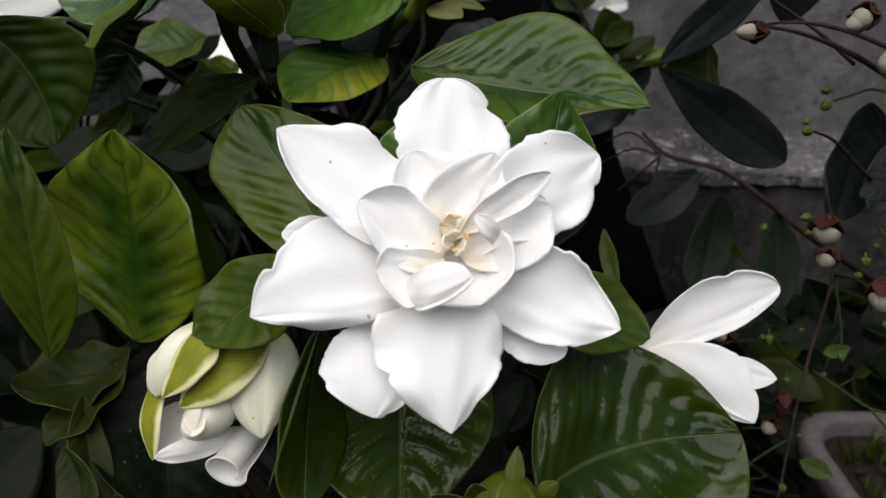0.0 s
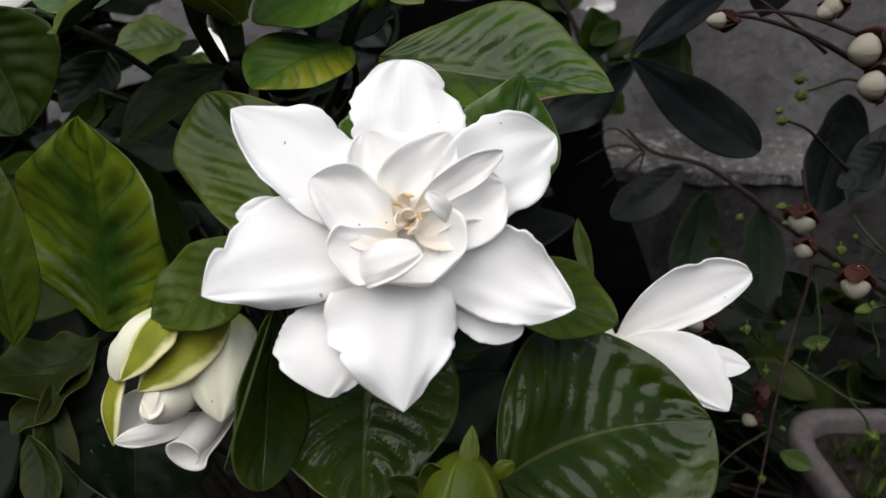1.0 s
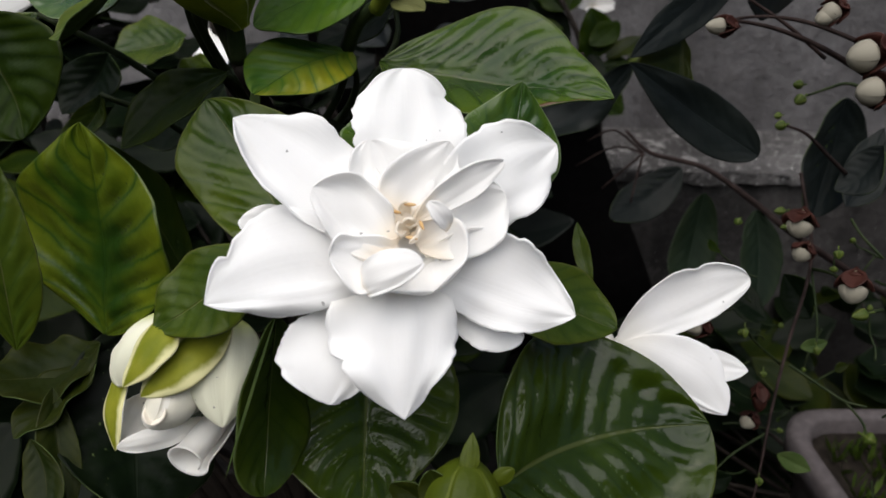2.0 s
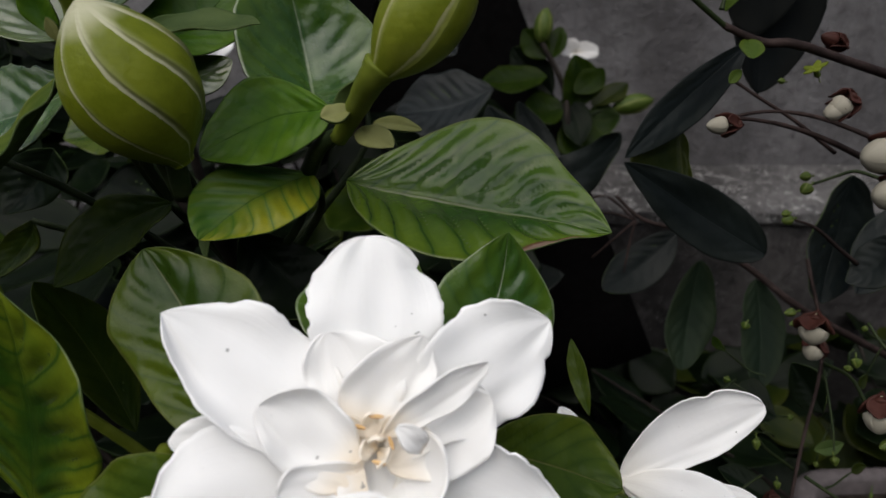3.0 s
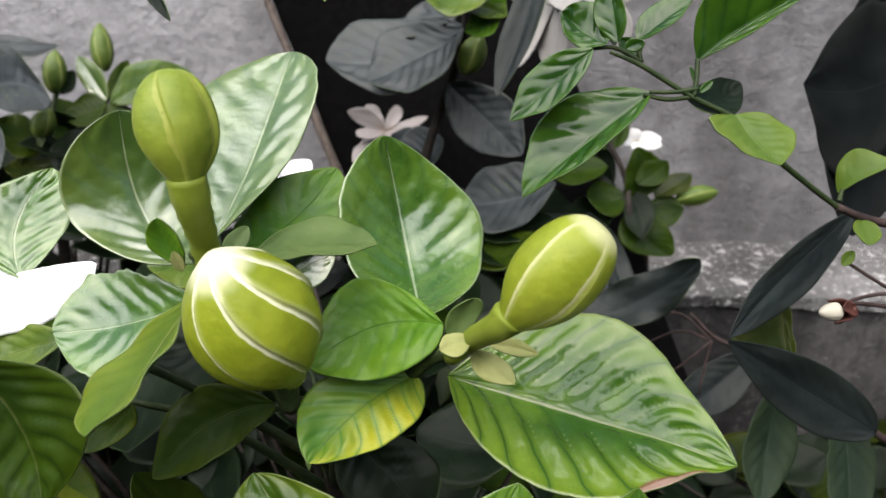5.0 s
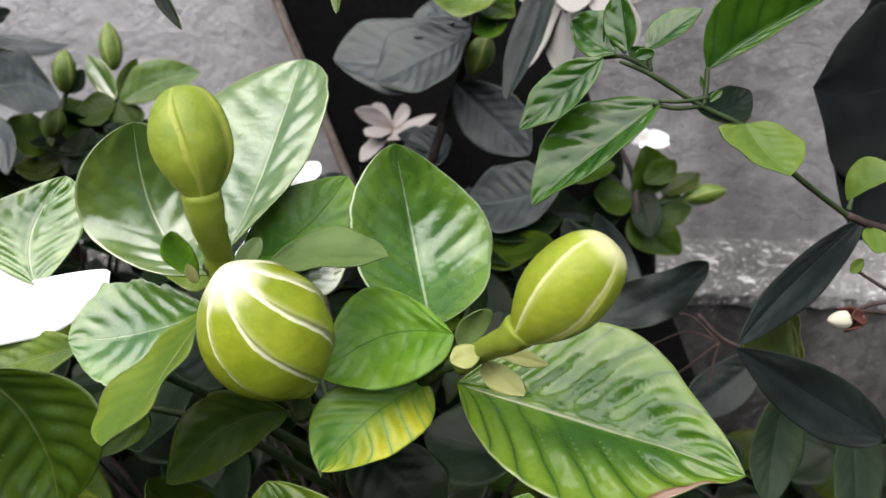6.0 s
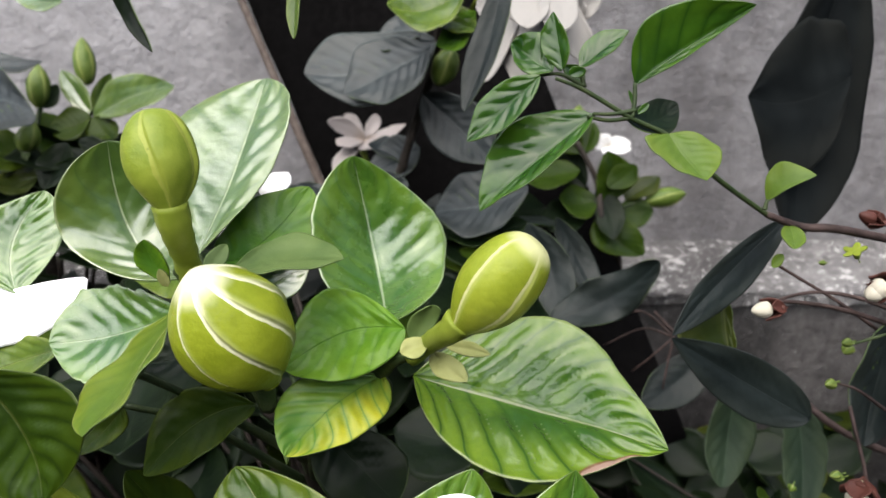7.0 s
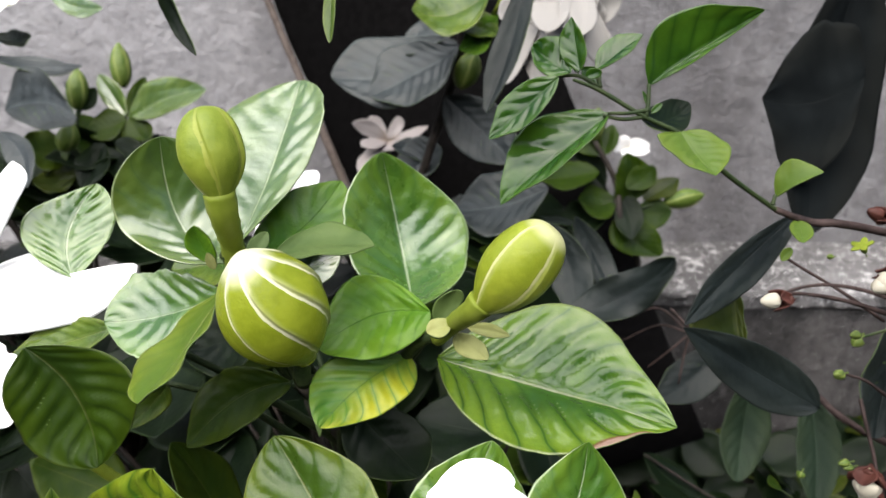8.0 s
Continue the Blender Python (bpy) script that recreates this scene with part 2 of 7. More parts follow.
MAT = {
    "glossy": leaf_material("glossy_leaf", (0.01122, 0.02337, 0.00204), (0.02448, 0.04335, 0.0034), (0.0867, 0.09945, 0.0306), 0.17, spec=0.29, relief=1.1),
    "fresh": leaf_material("fresh_leaf", (0.01751, 0.03714, 0.003458), (0.04849, 0.07436, 0.005922), (0.1074, 0.11, 0.03951), 0.28, spec=0.2, relief=1.4),
    "pale": leaf_material("pale_leaf", (0.024, 0.052, 0.007), (0.052, 0.086, 0.010), (0.24, 0.27, 0.16), 0.30, spec=0.5, relief=1.6, wax=0.75, shine=0.2),
    "waxy": leaf_material("waxy_leaf", (0.020, 0.056, 0.0055), (0.052, 0.102, 0.008), (0.24, 0.28, 0.18), 0.26, spec=0.42, relief=1.6, wax=0.34, shine=0.15),
    "lime": leaf_material("lime_leaf", (0.019, 0.060, 0.0045), (0.055, 0.116, 0.006), (0.022, 0.064, 0.006), 0.36, 6, 0.6, spec=0.16, relief=1.7),
    "yellow": leaf_material("yellowing_leaf", (0.02416, 0.0792, 0.007656), (0.06844, 0.1188, 0.01148), (0.02416, 0.066, 0.00957), 0.36, 7, 0.85, ((0.23, 0.225, 0.010), (0.3, -0.8)), spec=0.18),
    "chlorotic": leaf_material("chlorotic_leaf", (0.014, 0.042, 0.003), (0.095, 0.132, 0.006), (0.014, 0.042, 0.004), 0.30, 7, 0.95, spec=0.3),
    "scorched": leaf_material("scorched_leaf", (0.013, 0.039, 0.003), (0.050, 0.092, 0.006), (0.148, 0.158, 0.0844), 0.2, 8, 0.95, ((0.070, 0.110, 0.006), (0.2, 1.0)), (0.82, 1.0, 0.10), spec=0.27, relief=1.15),
    # Darkened copies of the green leaf: shade inside the shrub is put into colour.
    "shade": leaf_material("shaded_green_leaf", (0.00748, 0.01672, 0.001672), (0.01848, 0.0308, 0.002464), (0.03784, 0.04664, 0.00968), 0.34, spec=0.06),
    "dim": leaf_material("shade_dimmed_green_leaf", (0.006175, 0.01378, 0.001425), (0.0138, 0.0275, 0.0013), (0.03135, 0.038, 0.008075), 0.36, 7, 1.0, spec=0.06),
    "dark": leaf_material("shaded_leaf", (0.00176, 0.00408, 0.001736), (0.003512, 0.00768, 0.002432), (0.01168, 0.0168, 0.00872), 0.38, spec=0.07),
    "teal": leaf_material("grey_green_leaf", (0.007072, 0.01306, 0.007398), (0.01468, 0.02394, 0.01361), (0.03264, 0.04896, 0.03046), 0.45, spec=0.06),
    # Near-black leaf: the backlit shade on the vine is put into its colour.
    "black": leaf_material("shade_black_leaf", (0.00252, 0.00306, 0.00324), (0.00432, 0.00522, 0.0054), (0.0054, 0.0063, 0.0063), 0.6, 5, 0.3, share=0.02, spec=0.01, relief=0.6),
    "olive": leaf_material("olive_leaf", (0.032, 0.058, 0.004), (0.060, 0.088, 0.007), (0.161, 0.154, 0.0638), 0.42, spec=0.12),
    "greyleaf": leaf_material("bluish_grey_leaf", (0.0055, 0.0082, 0.0090), (0.0145, 0.0190, 0.0200), (0.050, 0.062, 0.060), 0.42, 8, 1.1, share=0.03, spec=0.2),
    # Drooping vine leaves, their shade painted as a very dark blue-green.
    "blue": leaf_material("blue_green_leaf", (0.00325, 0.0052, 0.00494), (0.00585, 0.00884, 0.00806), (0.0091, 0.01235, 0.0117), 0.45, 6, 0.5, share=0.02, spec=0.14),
    "vine": leaf_material("vine_leaf", (0.006, 0.023, 0.002), (0.020, 0.052, 0.0035), (0.03, 0.07, 0.015), 0.2, 5, 0.8, spec=0.22, relief=1.0),
    "vinelight": leaf_material("young_vine_leaf", (0.033, 0.059, 0.00693), (0.0451, 0.0726, 0.00891), (0.055, 0.0823, 0.0198), 0.36, 5, 0.4, spec=0.12),
    "under": plain_leaf("leaf_underside", (0.036, 0.06, 0.0156), (0.057, 0.084, 0.024), 0.5),
    # Underside green darkened to carry the shade within the foliage.
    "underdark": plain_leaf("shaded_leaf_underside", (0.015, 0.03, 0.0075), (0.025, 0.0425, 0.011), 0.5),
    # Olive leaf darkened in colour for the shaded low leaves.
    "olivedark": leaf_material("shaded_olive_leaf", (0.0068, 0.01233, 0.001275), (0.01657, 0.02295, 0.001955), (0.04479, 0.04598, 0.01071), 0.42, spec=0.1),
    # Fading cream petals, with shade put into the colour: far below white.
    "fading": petal_material("shade_toned_fading_petal", (0.185, 0.175, 0.163), (0.17, 0.144, 0.117)),
    "bloom": petal_material("far_white_petal", (0.55, 0.54, 0.53), (0.5, 0.47, 0.42)),
    # Brownish white petals whose tone also carries the shade they stand in.
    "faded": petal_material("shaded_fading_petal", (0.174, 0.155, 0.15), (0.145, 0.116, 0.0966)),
    "petal": petal_material("white_petal", (0.95, 0.95, 0.95), (0.95, 0.93, 0.88), 0.31, 0.0),
    "inner": petal_material("inner_white_petal", (0.95, 0.945, 0.935), (0.95, 0.87, 0.75), 0.28, 0.0),
    "cream": petal_material("cream_stamen", (0.95, 0.89, 0.79), (0.94, 0.82, 0.64), 0.3),
    # Dimmer copy of the white petal: this flower's weaker light sits in its colour.
    "dimwhite": petal_material("dim_white_petal", (0.80, 0.80, 0.79), (0.80, 0.77, 0.70), 0.3),
    "cup": petal_material("ivory_bud_petal", (0.90, 0.88, 0.83), (0.80, 0.76, 0.64), 0.2, 0.3),
    "anther": plain_leaf("orange_brown_anther", (0.66, 0.42, 0.19), (0.82, 0.62, 0.36), 0.6),
    "greenpetal": petal_material("green_white_petal", (0.80, 0.80, 0.64), (0.42, 0.48, 0.12)),
    "greencase": case_material("green_bud_case", (0.144, 0.168, 0.011), (0.219, 0.228, 0.0198), (0.65, 0.624, 0.33)),
    "striped": bud_material("striped_bud", (0.105, 0.132, 0.0062), (0.15, 0.178, 0.0115), (0.46, 0.455, 0.31), 8, 1.6, 0.90, 0.085, 1.0),
    "bud": bud_material("green_bud", (0.108, 0.136, 0.00836), (0.15, 0.174, 0.0146), (0.32, 0.32, 0.16), 5, 0.3, 0.925, 0.10),
    "olivebud": bud_material("olive_bud", (0.0922, 0.127, 0.0105), (0.136, 0.167, 0.019), (0.18, 0.198, 0.036), 5, 0.5, 1.2, 0.15),
    "youngbud": bud_material("young_bud", (0.038, 0.056, 0.0030), (0.060, 0.080, 0.0050), (0.085, 0.105, 0.012), 5, 0.2, 1.2, 0.1),
    "smallbud": bud_material("small_green_bud", (0.036, 0.063, 0.0084), (0.066, 0.093, 0.0168), (0.132, 0.15, 0.042), 5, 0.3, 1.2, 0.2),
    "calyx": plain_leaf("green_calyx", (0.092, 0.120, 0.0108), (0.125, 0.152, 0.0192), 0.45),
    "sepal": plain_leaf("pale_green_sepal", (0.115, 0.125, 0.036), (0.17, 0.175, 0.068), 0.6, 0.04),
    "ivory": petal_material("ivory_vine_petal", (0.27, 0.25, 0.20), (0.22, 0.20, 0.14), 0.08),
    "maroon": plain_leaf("maroon_calyx", (0.027, 0.0096, 0.0072), (0.051, 0.018, 0.0132), 0.5),
    "twig": bark_material("green_twig", (0.0126, 0.0216, 0.0072), (0.0248, 0.0338, 0.0117), 0.5),
    "bark": bark_material("brown_bark", (0.012, 0.0096, 0.0078), (0.027, 0.0216, 0.018)),
    "redtwig": bark_material("red_brown_twig", (0.0168, 0.0108, 0.0096), (0.036, 0.024, 0.0216)),
    "wall": concrete_material("cement_wall", (0.118, 0.113, 0.117), (0.20, 0.192, 0.197), (0.080, 0.074, 0.074), 0.06, 0.55),
    # Left stretch, smoother; the stronger light on it is put into a paler colour.
    "litwall": concrete_material("lit_smooth_plaster", (0.205, 0.198, 0.203), (0.315, 0.305, 0.312), (0.15, 0.143, 0.146), 0.03, 0.18),
    "ledge": concrete_material("flaking_cement_ledge", (0.088, 0.084, 0.084), (0.14, 0.135, 0.135), (0.040, 0.038, 0.038), 0.55, 0.7),
    # Darker than the wall above: stains, and plant shade put into the colour.
    "plinth": concrete_material("stained_shade_toned_plinth", (0.04536, 0.04221, 0.04158), (0.07308, 0.06804, 0.06615), (0.02016, 0.01865, 0.01865), 0.05, 0.9),
}


# ---- mesh builders ----
def thing(name, base, label, category, group=""):
    ob = new(name)
    ob.location = base
    ob.empty_display_size = 0.02
    return tagged(ob, label, category, group)


def root_of(ob):
    while ob.parent:
        ob = ob.parent
    return ob


def part(name, verts, faces, mats, parent, label="", which=None, uvs=None):
    """One mesh object under a thing or under a part; verts in world places."""
    me = bpy.data.meshes.new(name)
    o = np.array(root_of(parent).location)
    me.from_pydata((np.asarray(verts) - o).tolist(), [], faces)
    for key in mats:
        me.materials.append(MAT[key])
    me.polygons.foreach_set("use_smooth", [True] * len(me.polygons))
    if which is not None:
        me.polygons.foreach_set("material_index", which)
    if uvs is not None:
        layer = me.uv_layers.new(name="UVMap")
        loops = np.empty(len(me.loops), dtype=np.int32)
        me.loops.foreach_get("vertex_index", loops)
        layer.data.foreach_set("uv", np.asarray(uvs, dtype=np.float32)[loops].ravel())
    me.update()
    ob = new(name, me)
    ob.parent = parent
    return tagged(ob, label)


def unit(v):
    return v / max(np.linalg.norm(v), 1e-9)


def blade(base, tip, left, right, full=1.5, fold=0.08, round_=0.0, quilt=0.0, veins=7, wave=0.0, jag=0.0, droop=0.0,
          roll=(0.0, 0.0), acute=0.0, thick=0.0004, nu=32, nv=10, seed=0, stalk=0.03, belly=0.0, ts=None, bs=None, lump=0.022, smooth=0.0, apart=False, notches=()):
    """A leaf or petal: a thin closed sheet from base to tip, widest at left and right, its upper face towards the right-hand normal.
    full: small is blunt, large is pointed (ts, bs: tip and base apart); fold: depth of the trough along the midrib; quilt: swelling between the veins;
    apart: left and right are widest each at its own place; notches: (side, how far along, depth, breadth) torn out of the margin."""
    B, T, L, R = (np.array(p, float) for p in (base, tip, left, right))
    axis = T - B
    M = (L + R) / 2
    um = float(np.clip((M - B) @ axis / (axis @ axis), 0.28, 0.72))
    n = unit(np.cross(R - L, axis))
    W = np.linalg.norm(R - L) / 2
    M = M - n * fold * W * 2 + n * belly * W
    ul = ur = um
    if apart:
        ul, ur = (float(np.clip((q - B) @ axis / (axis @ axis), 0.12, 0.88)) for q in (L, R))
        M = B + axis * um + n * ((M - B) @ n)
    C = (M - (1 - um) ** 2 * B - um ** 2 * T) / (2 * um * (1 - um))
    sharp = float(np.clip(full - 0.55, 0.05, 1.3))
    ts, bs = (sharp if ts is None else ts), (sharp if bs is None else bs)
    rnd = np.random.RandomState(seed)
    u = np.linspace(0, 1, nu)
    u = 0.5 * u + 0.5 * (0.5 - 0.5 * np.cos(np.pi * u))
    v = np.linspace(-1, 1, 2 * nv + 1)
    v = np.sign(v) * np.abs(v) ** 0.85
    U, V = np.meshgrid(u, v, indexing="ij")
    A = np.abs(V)
    um = np.where(V < 0, ul, ur)
    w = np.where(U < um, (1 - (np.maximum(um - U, 0) / um) ** 2) ** (0.5 + 0.5 * bs), (1 - np.clip((U - um) / (1 - um), 0, 1) ** 2) ** (0.5 + 0.5 * ts))
    w = w * (1 - acute * np.clip((U - 0.72) / 0.28, 0, 1) * (1 - np.clip((U - 0.72) / 0.28, 0, 1)) * 2)
    w = np.maximum(w, stalk * (1 - U) ** 2 + 0.004)
    if jag:
        for s in (-1, 1):
            k = rnd.uniform(0, 50)
            ripple = np.array([noise.noise((k + 5 * x, s * 3.0, 0)) + 0.6 * noise.noise((k + 17 * x, s * 7.0, 1)) - 0.9 * max(0.0, noise.noise((k + 38 * x, s * 4.0, 2)) - 0.25) for x in u])
            w = w * np.where(np.sign(V) == s, 1 + jag * ripple[:, None] * A ** 2, 1)
    for s, at, deep, broad in notches:
        w = w * np.where(np.sign(V) == s, 1 - deep * np.exp(-((U - at) / broad) ** 2) * A ** 1.5, 1)
    mid = ((1 - U) ** 2)[..., None] * B + (2 * U * (1 - U))[..., None] * C + (U ** 2)[..., None] * T
    widest = [(1 - k) ** 2 * B + 2 * k * (1 - k) * C + k ** 2 * T if apart else M for k in (ul, ur)]
    side = np.where((V < 0)[..., None], L - widest[0], R - widest[1])
    P = mid + side * (A * w)[..., None]
    lift = round_ * W * w * (A - A ** 2) * 2 - smooth * 2 * fold * W * w * (A - A ** 2)
    if quilt:
        ph = veins * (U - 0.28 * A)
        env = np.clip(A * 3, 0, 1) * np.clip((1 - A) * 2, 0, 1) * np.clip(w * 1.6, 0, 1)
        uneven = 0.95 + 0.25 * np.sin(4.1 * U + 2.2 * V + seed) + 0.2 * np.sin(9.7 * U - 5.3 * V + 2.6 * seed)
        lift = lift + quilt * W * uneven * (np.abs(np.sin(np.pi * ph)) ** 0.75 - 0.6) * env * 1.3 - quilt * 0.5 * W * np.exp(-(A / 0.07) ** 2)
    k = rnd.uniform(0, 6.3, 6)
    lift = lift + lump * W * (np.sin(5 * U + 2.5 * V + k[0]) * np.sin(4 * V + k[1]) + 0.6 * np.sin(9 * U - 4 * V + k[2]) * np.sin(7 * V + 3 * U + k[3])) * np.clip(w * 1.5, 0, 1)
    if wave:
        f, a1, a2 = rnd.uniform(1.4, 2.6), rnd.uniform(0, 6.3), rnd.uniform(0, 6.3)
        lift = lift + wave * W * np.sin(6.283 * f * U + np.where(V < 0, a1, a2)) * A ** 2.5 * np.clip(w * 2, 0, 1)
    lift = lift - droop * np.linalg.norm(axis) * np.clip((U - 0.6) / 0.4, 0, 1) ** 2
    inward = np.zeros_like(U)
    for s, k in ((-1, roll[0]), (1, roll[1])):
        if k:
            e = np.clip((A - 0.55) / 0.45, 0, 1) * (np.sign(V) == s)
            lift = lift + k * W * w * e ** 1.6
            inward = inward - abs(k) * 0.55 * e ** 2.2
    P = P + n * lift[..., None] + side * (inward * w)[..., None]
    du, dv = np.gradient(P, axis=0), np.gradient(P, axis=1)
    N = np.cross(dv, du)
    ln = np.linalg.norm(N, axis=-1, keepdims=True)
    N = np.where(ln > 1e-12, N / np.maximum(ln, 1e-12), n)
    N = np.where((N @ n)[..., None] < -0.98, n, N)
    Q = P - N * (thick * np.clip(w * 4, 0.15, 1))[..., None]
    cols, k = 2 * nv + 1, nu * (2 * nv + 1)
    ids = np.arange(k).reshape(nu, cols)
    a, b, c, d = ids[:-1, :-1].ravel(), ids[:-1, 1:].ravel(), ids[1:, 1:].ravel(), ids[1:, :-1].ravel()
    top = np.stack([a, b, c, d], 1)
    under = np.stack([d, c, b, a], 1) + k
    ring = np.concatenate([ids[0, :], ids[1:, -1], ids[-1, -2::-1], ids[-2:0:-1, 0]])
    nxt = np.roll(ring, -1)
    rim = np.stack([ring, ring + k, nxt + k, nxt], 1)
    faces = np.concatenate([top, under, rim]).tolist()
    which = [0] * len(top) + [1] * (len(under) + len(rim))
    uv = np.stack([U.ravel(), V.ravel() * 0.5 + 0.5], 1)
    return np.concatenate([P.reshape(-1, 3), Q.reshape(-1, 3)]), faces, which, np.concatenate([uv, uv])


LEAF_COUNT = [0]


def leaf(parent, base, tip, left, right, kind="fresh", below="under", label="", name="leaf", **how):
    LEAF_COUNT[0] += 1
    how = {"fold": 0.10, "quilt": 0.05, "wave": 0.05, "acute": 0.12, "full": 1.45, "jag": 0.025, "seed": LEAF_COUNT[0], **how}
    verts, faces, which, uv = blade(base, tip, left, right, **how)
    return part(name, verts, faces, (kind, below), parent, label, which, uv)


def petal(parent, base, tip, left, right, kind="petal", below=None, label="", name="petal", **how):
    LEAF_COUNT[0] += 1
    how = {"fold": 0.05, "wave": 0.05, "full": 1.15, "jag": 0.05, "thick": 0.0005, "lump": 0.04, "smooth": 1.0, "seed": LEAF_COUNT[0], "stalk": 0.2, **how}
    verts, faces, which, uv = blade(base, tip, left, right, **how)
    return part(name, verts, faces, (kind, below or kind), parent, label, which, uv)


def smooth_line(points, steps):
    P = [np.array(p, float) for p in points]
    P = [2 * P[0] - P[1], *P, 2 * P[-1] - P[-2]]
    out = []
    for i in range(1, len(P) - 2):
        for s in range(steps):
            t = s / steps
            out.append(0.5 * (2 * P[i] + (P[i + 1] - P[i - 1]) * t + (2 * P[i - 1] - 5 * P[i] + 4 * P[i + 1] - P[i + 2]) * t * t
                              + (3 * P[i] - P[i - 1] - 3 * P[i + 1] + P[i + 2]) * t ** 3))
    out.append(P[-2])
    return np.array(out)


def tube(points, radii, sides=8, steps=5, knobs=0.0, seed=0):
    line = smooth_line(points, steps) if len(points) > 2 else np.array(points, float)
    r = np.interp(np.linspace(0, 1, len(line)), np.linspace(0, 1, len(radii)), radii)
    rnd = np.random.RandomState(seed)
    verts, uv = [], []
    ref = np.array([0.31, 0.2, 0.93])
    for i, p in enumerate(line):
        d = unit(line[min(i + 1, len(line) - 1)] - line[max(i - 1, 0)])
        a = unit(np.cross(d, ref))
        b = np.cross(d, a)
        k = r[i] * (1 + knobs * rnd.uniform(-1, 1))
        for s in range(sides):
            th = 2 * math.pi * s / sides
            verts.append(p + k * (math.cos(th) * a + math.sin(th) * b))
            uv.append((i / (len(line) - 1), s / sides))
    faces = []
    for i in range(len(line) - 1):
        for s in range(sides):
            t = (s + 1) % sides
            faces.append((i * sides + s, i * sides + t, (i + 1) * sides + t, (i + 1) * sides + s))
    faces.append(tuple(range(sides))[::-1])
    faces.append(tuple(range((len(line) - 1) * sides, len(line) * sides)))
    return np.array(verts), faces, uv


def stem(parent, points, radii, kind="twig", name="stem", label="", sides=8, knobs=0.05):
    LEAF_COUNT[0] += 1
    verts, faces, uv = tube(points, radii, sides, 5, knobs, LEAF_COUNT[0])
    return part(name, verts, faces, (kind,), parent, label, None, uv)


def furled(parent, base, tip, radius, kind="bud", name="bud", label="", ridges=5, twist=0.5, depth=0.05, swell=0.45, blunt=0.35, spin=0.0, waist=0.55,
           nu=46, nt=144, neck=0.22):
    """A furled bud: a plump spindle from base to tip, with the edges of the wrapped petals winding round it."""
    B, T = np.array(base, float), np.array(tip, float)
    d = unit(T - B)
    a = unit(np.cross(d, (0.31, 0.2, 0.93)))
    b = np.cross(d, a)
    u = np.linspace(0, 1, nu)
    u = 0.5 - 0.5 * np.cos(np.pi * u)
    prof = np.where(u < swell, (1 - (np.maximum(swell - u, 0) / swell) ** 2) ** waist, (1 - np.clip((u - swell) / (1 - swell), 0, 1) ** 2) ** (1.1 - blunt))
    prof = np.sqrt(prof ** 2 + (neck * np.clip(1 - 2 * u, 0, 1)) ** 2)
    th = np.arange(nt + 1) / nt
    U, TH = np.meshgrid(u, th, indexing="ij")
    f = (TH * ridges) % 1.0
    lap = np.where(f > 0.95, (f - 0.95) / 0.05, (1 - f / 0.95) ** 1.6)
    r = radius * prof[:, None] * (1 + depth * (lap - 0.35) * np.clip(np.sin(np.pi * U) * 1.6, 0, 1))
    TH = TH - U * twist / ridges
    ang = 2 * math.pi * TH + spin
    P = B + U[..., None] * (T - B) + (r * np.cos(ang))[..., None] * a + (r * np.sin(ang))[..., None] * b
    ids = np.arange(nu * (nt + 1)).reshape(nu, nt + 1)
    faces = np.stack([ids[:-1, :-1].ravel(), ids[:-1, 1:].ravel(), ids[1:, 1:].ravel(), ids[1:, :-1].ravel()], 1).tolist()
    return part(name, P.reshape(-1, 3), faces, (kind,), parent, label, None, np.stack([U.ravel(), TH.ravel()], 1))


def scroll(parent, base, tip, radius, kind, turns=1.45, name="petal_roll", label="", nu=26, nt=56, spin=0.0):
    """A petal rolled up into a loose tube, open at its tip."""
    B, T = np.array(base, float), np.array(tip, float)
    d = unit(T - B)
    a = unit(np.cross(d, (0.31, 0.2, 0.93)))
    b = np.cross(d, a)
    U, K = np.meshgrid(np.linspace(0, 1, nu), np.linspace(0, 1, nt), indexing="ij")
    ang = 2 * math.pi * turns * K + spin
    r = radius * (0.62 + 0.38 * K) * (0.55 + 0.45 * np.sin(np.pi * np.clip(0.12 + 0.62 * U, 0, 0.5))) * (1 + 0.22 * np.clip((U - 0.8) / 0.2, 0, 1) ** 2)
    along = U * (1 + 0.05 * np.sin(ang + 0.8) * U)
    P = B + along[..., None] * (T - B) + (r * np.cos(ang))[..., None] * a + (r * np.sin(ang))[..., None] * b
    Q = P - 0.0005 * (np.cos(ang)[..., None] * a + np.sin(ang)[..., None] * b)
    ids = np.arange(nu * nt).reshape(nu, nt)
    top = np.stack([ids[:-1, :-1].ravel(), ids[:-1, 1:].ravel(), ids[1:, 1:].ravel(), ids[1:, :-1].ravel()], 1)
    ring = np.concatenate([ids[0, :], ids[1:, -1], ids[-1, -2::-1], ids[-2:0:-1, 0]])
    nxt = np.roll(ring, -1)
    faces = np.concatenate([top, top[:, ::-1] + nu * nt, np.stack([ring, ring + nu * nt, nxt + nu * nt, nxt], 1)]).tolist()
    uv = np.stack([U.ravel(), K.ravel()], 1)
    return part(name, np.concatenate([P.reshape(-1, 3), Q.reshape(-1, 3)]), faces, (kind,), parent, label, None, np.concatenate([uv, uv]))


